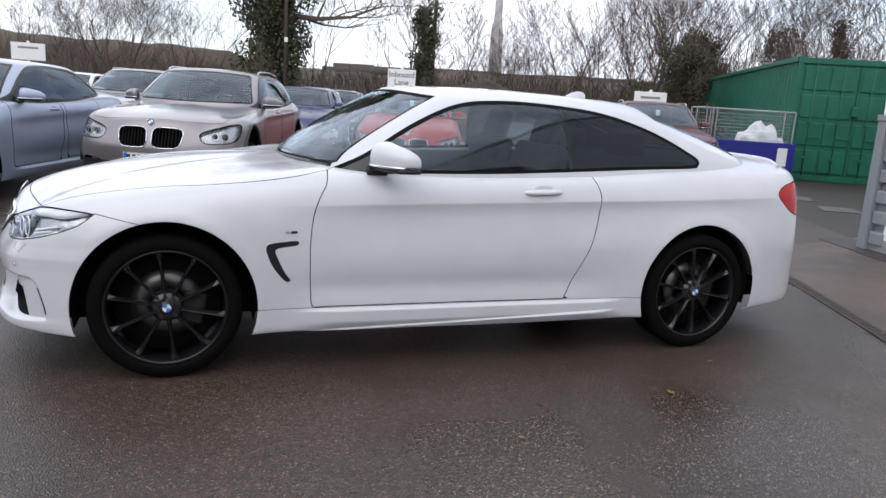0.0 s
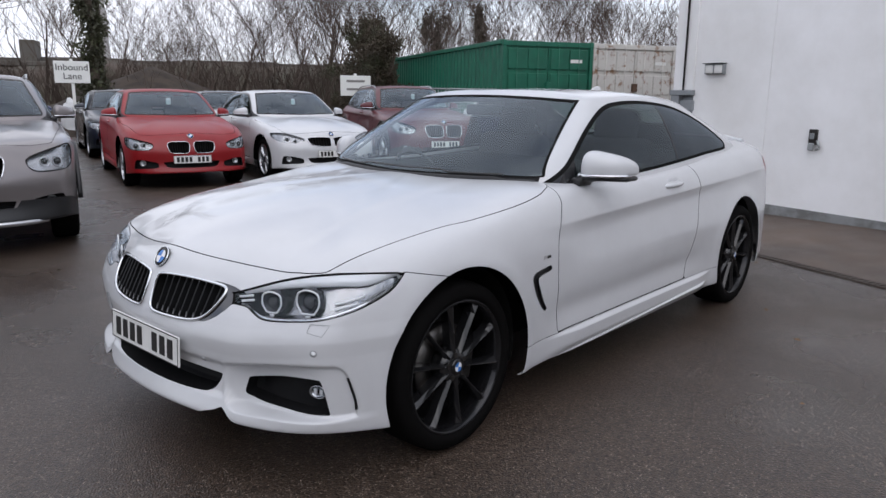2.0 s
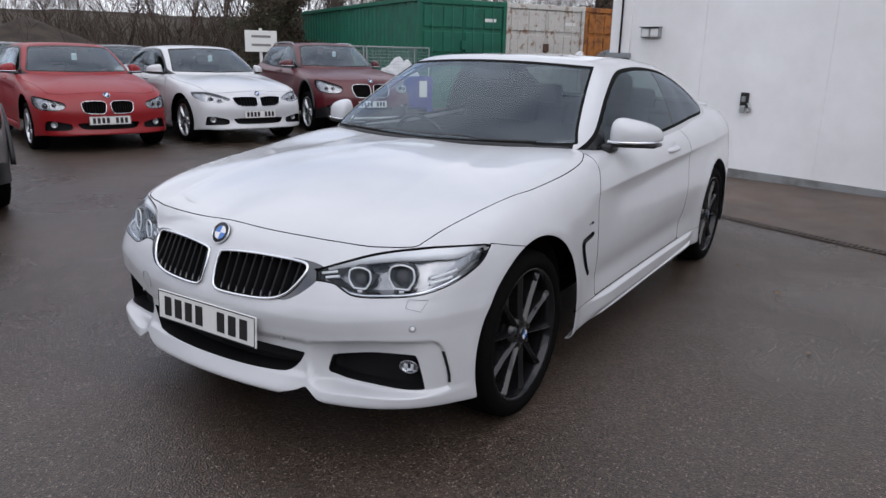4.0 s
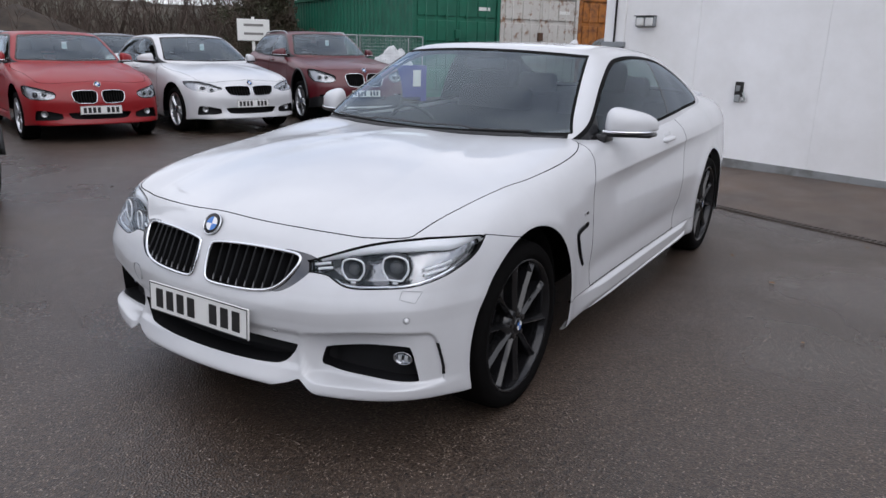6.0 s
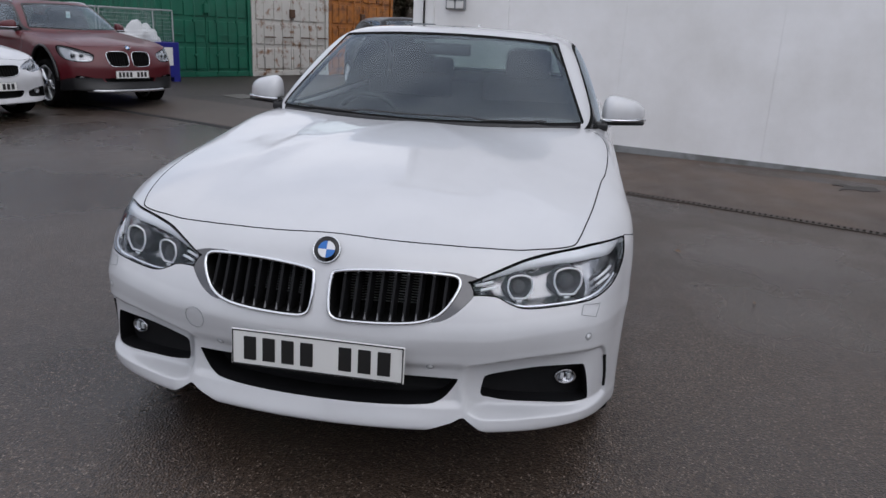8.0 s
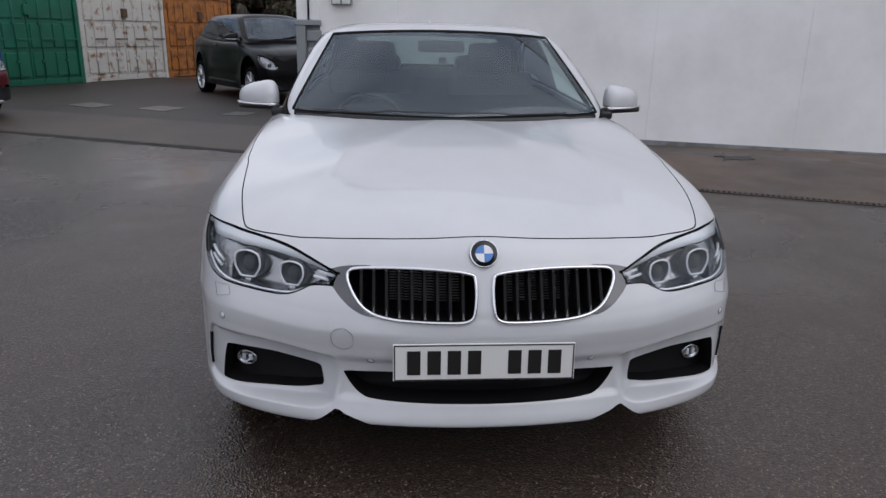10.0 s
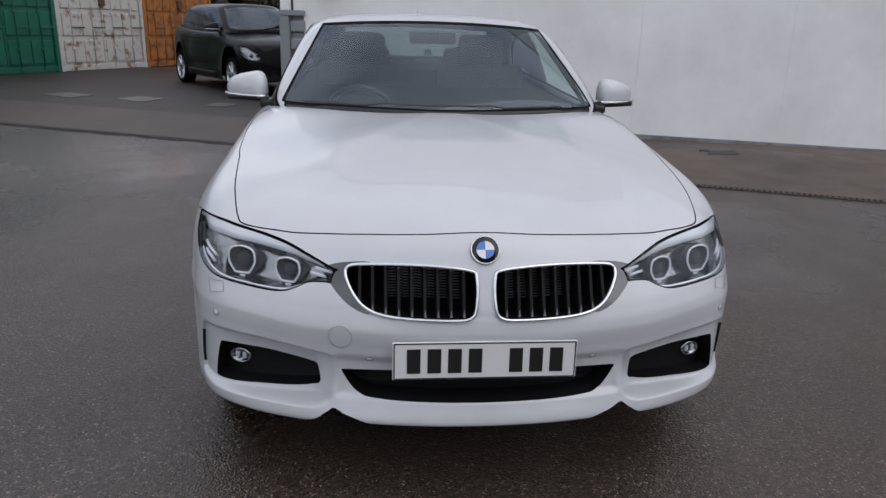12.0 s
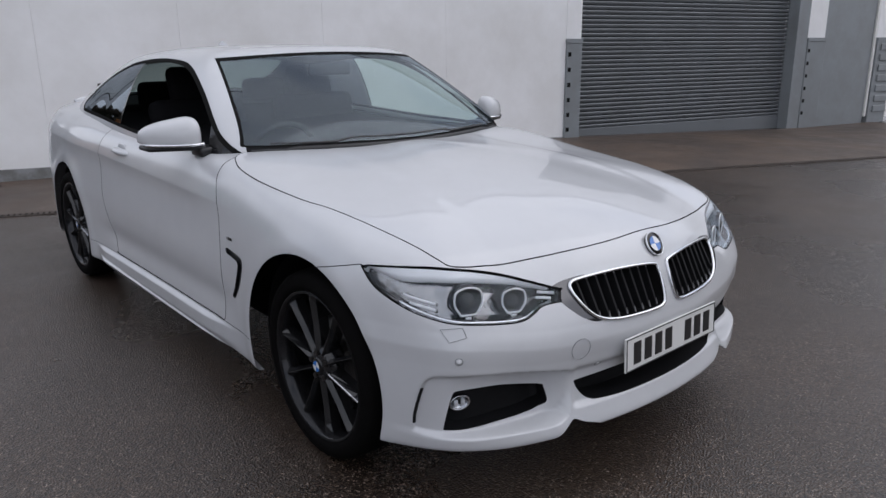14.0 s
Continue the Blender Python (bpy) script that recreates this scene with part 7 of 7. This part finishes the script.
def leaf_cloud(rng, blobs, count, size):
    v, f = [], []
    for _ in range(count):
        c, r = rng.choice(blobs)
        d = Vector((rng.gauss(0, 1), rng.gauss(0, 1), rng.gauss(0, 1))).normalized() * (rng.random() ** 0.4)
        p = Vector(c) + Vector((d.x * r[0], d.y * r[1], d.z * r[2]))
        q = Euler((rng.uniform(0, 6.3), rng.uniform(0, 6.3), rng.uniform(0, 6.3))).to_matrix()
        s = size * rng.uniform(0.6, 1.5)
        b = len(v)
        v += [tuple(p + q @ Vector(c2) * s) for c2 in ((-0.5, 0, 0), (0, -0.35, 0.05), (0.6, 0, 0), (0, 0.35, 0.05))]
        f.append((b, b + 1, b + 2, b + 3))
    return v, f


def ivy_tree(x, y, z, high, wide, seed, limbs=(), count=5000, mat=None, size=0.16, loose=0.26, words="tree trunk thickly clad in dark ivy with bare limbs"):
    rng = random.Random(seed)
    root = thing("ivy_tree", Matrix.Translation((x, y, z)), words, "tree", group="trees on the bank")
    stem = 0.35 if loose < 0.3 else 0.09
    segs = [(Vector((0, 0, k * high / 5)), Vector((rng.gauss(0, 0.1), rng.gauss(0, 0.1), (k + 1) * high / 5)), stem * wide * (1 - k * 0.12), stem * wide * (1 - (k + 1) * 0.12)) for k in range(5)]
    v, f = twig_tubes(segs, 8)
    raw("trunk", v, f, M_BARK, root, "", True)
    blobs = []
    for k in range(34):
        t = (k + rng.random()) / 34
        taper = 1.0 if loose < 0.3 else 1.25 - 0.75 * t
        big = rng.uniform(0.35, 0.7) if loose < 0.3 else rng.uniform(0.16, 0.42)
        blobs.append(((rng.gauss(0, loose) * wide * taper, rng.gauss(0, loose) * wide * taper, t * high), (wide * big, wide * big, high * 0.10)))
    v, f = leaf_cloud(rng, blobs, count, size)
    raw("crown", v, f, mat or M_IVY, root, "dark green ivy")
    if limbs:
        segs = []
        for zz, dx, dy, dz, L, r in limbs:
            grow(rng, Vector((0, 0, zz)), Vector((dx, dy, dz)), L, r, 3, segs, 0.5, 0.05, (2, 4), 0.010, 0.24)
        v, f = twig_tubes(segs, 4)
        raw("bare_limb", v, f, M_BARK, root, "bare dark limb")
    return root


def scrub(seed, spots, count, high, name="scrub", fine=0):
    """Tangled brush along the bank: one mass of twigs."""
    rng = random.Random(seed)
    segs = []
    for x, y, z, rx in spots:
        for _ in range(count):
            p = Vector((x + rng.gauss(0, rx), y + rng.gauss(0, rx), z - 0.3))
            d = Vector((rng.gauss(0, 0.35), rng.gauss(0, 0.35), 1)).normalized()
            L = high * rng.uniform(0.5, 1.2)
            q = p + d * L * 0.6
            segs.append((p, q, 0.016, 0.010))
            for _ in range(3):
                e = (d + Vector((rng.gauss(0, 0.5), rng.gauss(0, 0.5), 0.1))).normalized()
                w = q + e * L * rng.uniform(0.2, 0.5)
                segs.append((q, w, 0.009, 0.006))
                for _ in range(fine):
                    g = (e + Vector((rng.gauss(0, 0.6), rng.gauss(0, 0.6), rng.gauss(0.1, 0.4)))).normalized()
                    segs.append((w, w + g * L * rng.uniform(0.15, 0.4), 0.006, 0.004))
    v, f = twig_tubes(segs, 3)
    tagged(raw(name, v, f, M_TWIG), "tangled leafless brown scrub on the bank", "scrub", kind="stuff")


def polar(deg, r):
    return r * math.cos(radians(deg)), r * math.sin(radians(deg))


ivy_tree(2.95, 25.3, 0.0, 12, 1.75, 5, ((4.2, 1, -0.25, 0.10, 4.6, 0.17), (5.3, 1, 0.2, 0.35, 4.2, 0.13), (6.6, 1, 0.0, 0.5, 3.6, 0.11), (5.6, -1, 0, 0.25, 3.8, 0.12), (7.0, -1, 0.2, 0.4, 3.2, 0.10)), 70000, None, 0.105)
ivy_tree(7.6, 20.0, 0.0, 4.3, 0.65, 8, (), 7000, None, 0.085)
for k, (tx, ty, hgt, wid) in enumerate(((13.9, 13.9, 3.2, 1.0), (15.2, 16.1, 3.6, 1.2), (17.0, 18.2, 4.1, 1.2), (21.0, 22.0, 4.4, 1.4), (19.0, 20.3, 3.5, 1.2), (22.5, 20.0, 4.9, 1.0), (24.5, 19.0, 5.2, 0.9), (26.5, 4.6, 3.9, 2.0), (26.5, 7.0, 4.1, 2.0), (27.5, 2.0, 3.9, 2.0), (28.0, 9.5, 4.1, 2.0))):
    ivy_tree(tx, ty, 0.0, hgt, wid, 20 + k, (), int(12000 * max(1.0, wid)), M_EVERGREEN, 0.06 if wid < 1.9 else 0.14, 0.46, "dark bushy evergreen behind the containers")

# bare trees: a few grown ones, copied at other turns and sizes
rng_t = random.Random(3)
GROWN = [bare_tree(*polar(d, r), h, 100 + k) for k, (d, r, h) in enumerate(((58, 31, 8.0), (48, 30, 9.0), (39, 31, 8.6), (30, 32, 9.2), (95, 33, 6.5), (68, 30, 7.5)))]
SPOTS = [(d + rng_t.uniform(-1, 1), rng_t.uniform(27, 36), rng_t.uniform(0.62, 0.95)) for d in np.arange(20, 56.5, 1.7)]
SPOTS += [(d + rng_t.uniform(-1, 1), rng_t.uniform(27, 34), rng_t.uniform(0.45, 0.75)) for d in (58, 60, 62, 63.5, 65)]
SPOTS += [(d + rng_t.uniform(-1, 1), rng_t.uniform(30, 38), rng_t.uniform(0.55, 0.85)) for d in (79, 89, 91, 93.5, 95, 96.5, 98, 100, 103, 107, 111, 115, 119)]
SPOTS += [(d + rng_t.uniform(-1, 1), rng_t.uniform(30, 38), rng_t.uniform(0.9, 1.15)) for d in (71.5, 45, 52)]
SPOTS += [(d, 34, 0.42) for d in (3, 8, 13, 18)]
for d, r, s in SPOTS:
    src = GROWN[rng_t.randrange(4) if d < 63 else rng_t.randrange(6)]
    x, y = polar(d, r)
    src.scale = (s, s, s)
    copy_thing(src, pose(x, y, 0.8, 0, 0, rng_t.uniform(0, 360)))
    src.scale = (1, 1, 1)
scrub(7, [(*polar(d, rng_t.uniform(28, 34)), 1.2, 1.3) for d in np.arange(-6, 126, 1.6)], 44, 1.7)
scrub(11, [(*polar(d, rng_t.uniform(26.5, 30)), 0.9, 1.0) for d in np.arange(16, 68, 1.9)], 14, 3.1, "thicket", 3)


def utility_pole(x, y, high, r=0.10):
    root = thing("utility_pole", pose(x, y, 0), "slim grey utility pole", "pole", group="poles")
    bm = bmesh.new()
    add_rod(bm, (0, 0, 0), (0, 0, high), r, r * 0.8, 10)
    part("pole", bm, M_BARK, root, "", True)
    part("marker", box((-0.06, -r - 0.03, 3.0), (0.06, -r, 3.16), 0.01), M_SIGN, root, "small pale marker plate")


utility_pole(3.35, 23.4, 12, 0.065)
utility_pole(8.1, 20.6, 9, 0.065)


def viaduct():
    """A far concrete parapet on piers."""
    root = thing("viaduct", Matrix.Translation((*polar(58, 62), 0)) @ pose(0, 0, 0, 0, 0, 58 + 92), "far weathered concrete viaduct on an embankment", "bridge")
    part("deck", box((-24, -1.5, 3.3), (24, 1.5, 3.65), 0.05), M_STONE, root)
    for k in range(12):
        part("parapet", box((-24 + k * 4, -1.6, 3.65), (-20.005 + k * 4, -1.4, 4.12 - 0.12 * (k % 3 == 1)), 0.03), M_STONE, root)
    part("embankment", box((-24, -1.2, 0), (24, 1.2, 3.3), 0.05), M_BANK, root)
    part("pier_tower", box((14.6, -1.8, 0), (15.7, 0.4, 5.3), 0.05), M_STONE, root)


viaduct()


def mound(x, y, r, high):
    """A conical heap of dark earth."""
    v, f = [(0, 0, high)], []
    n, m = 48, 9
    for k in range(1, m + 1):
        t = k / m
        for i in range(n):
            a = 6.2832 * i / n
            q = Vector((math.cos(a) * t * 3, math.sin(a) * t * 3, 5))
            v.append((r * t * math.cos(a), r * t * math.sin(a) * 0.8, high * (1 - t) ** 1.15 + noise.noise(q) * 0.22 * t + noise.noise(q * 3) * 0.08 - 0.1 * (k == m)))
    f = [(0, 1 + i, 1 + (i + 1) % n) for i in range(n)]
    f += [(1 + (k - 1) * n + i, 1 + k * n + i, 1 + k * n + (i + 1) % n, 1 + (k - 1) * n + (i + 1) % n) for k in range(1, m) for i in range(n)]
    o = raw("earth_mound", v, f, M_MOUND, None, "", True)
    o.location = (x, y, 0)
    tagged(o, "dark heap of bare earth behind the cars", "mound")


mound(11.6, 24.4, 6.5, 2.35)


def bulk_bag(x, y, high, wide, seed):
    o = thing("bulk_bag", pose(x, y, rise(x, y), 0, 0, seed * 40), "pale slumped woven bulk bag of rubble", "bag", group="bulk bags")
    bm = bmesh.new()
    bmesh.ops.create_icosphere(bm, subdivisions=4, radius=1.0)
    for v in bm.verts:
        n = noise.noise(v.co * 1.8 + Vector((seed, 0, 0))) * 0.22 + noise.noise(v.co * 5) * 0.08
        c = Vector([math.copysign(abs(w) ** 0.7, w) for w in v.co])
        v.co = Vector((c.x * wide / 2, c.y * wide / 2, (c.z + 1) * high / 2)) * (1 + n)
        v.co.z = max(0.0, v.co.z)
    part("sack", bm, M_BAG, o, "", True)


bulk_bag(7.45, 21.4, 1.05, 0.62, 1)
bulk_bag(8.2, 21.9, 0.7, 0.7, 2)
mx, my = polar(66.7, 150)
mast = thing("mast", Matrix.Translation((mx, my, 0)), "tall far concrete mast with a wider foot", "mast")
bm = bmesh.new()
add_rod(bm, (0, 0, 0), (0, 0, 15.5), 1.35, 1.25, 16)
add_rod(bm, (0, 0, 15.5), (0, 0, 18.5), 1.25, 0.80, 16)
add_rod(bm, (0, 0, 18.5), (0, 0, 50), 0.80, 0.70, 16)
part("pole", bm, M_MAST, mast)
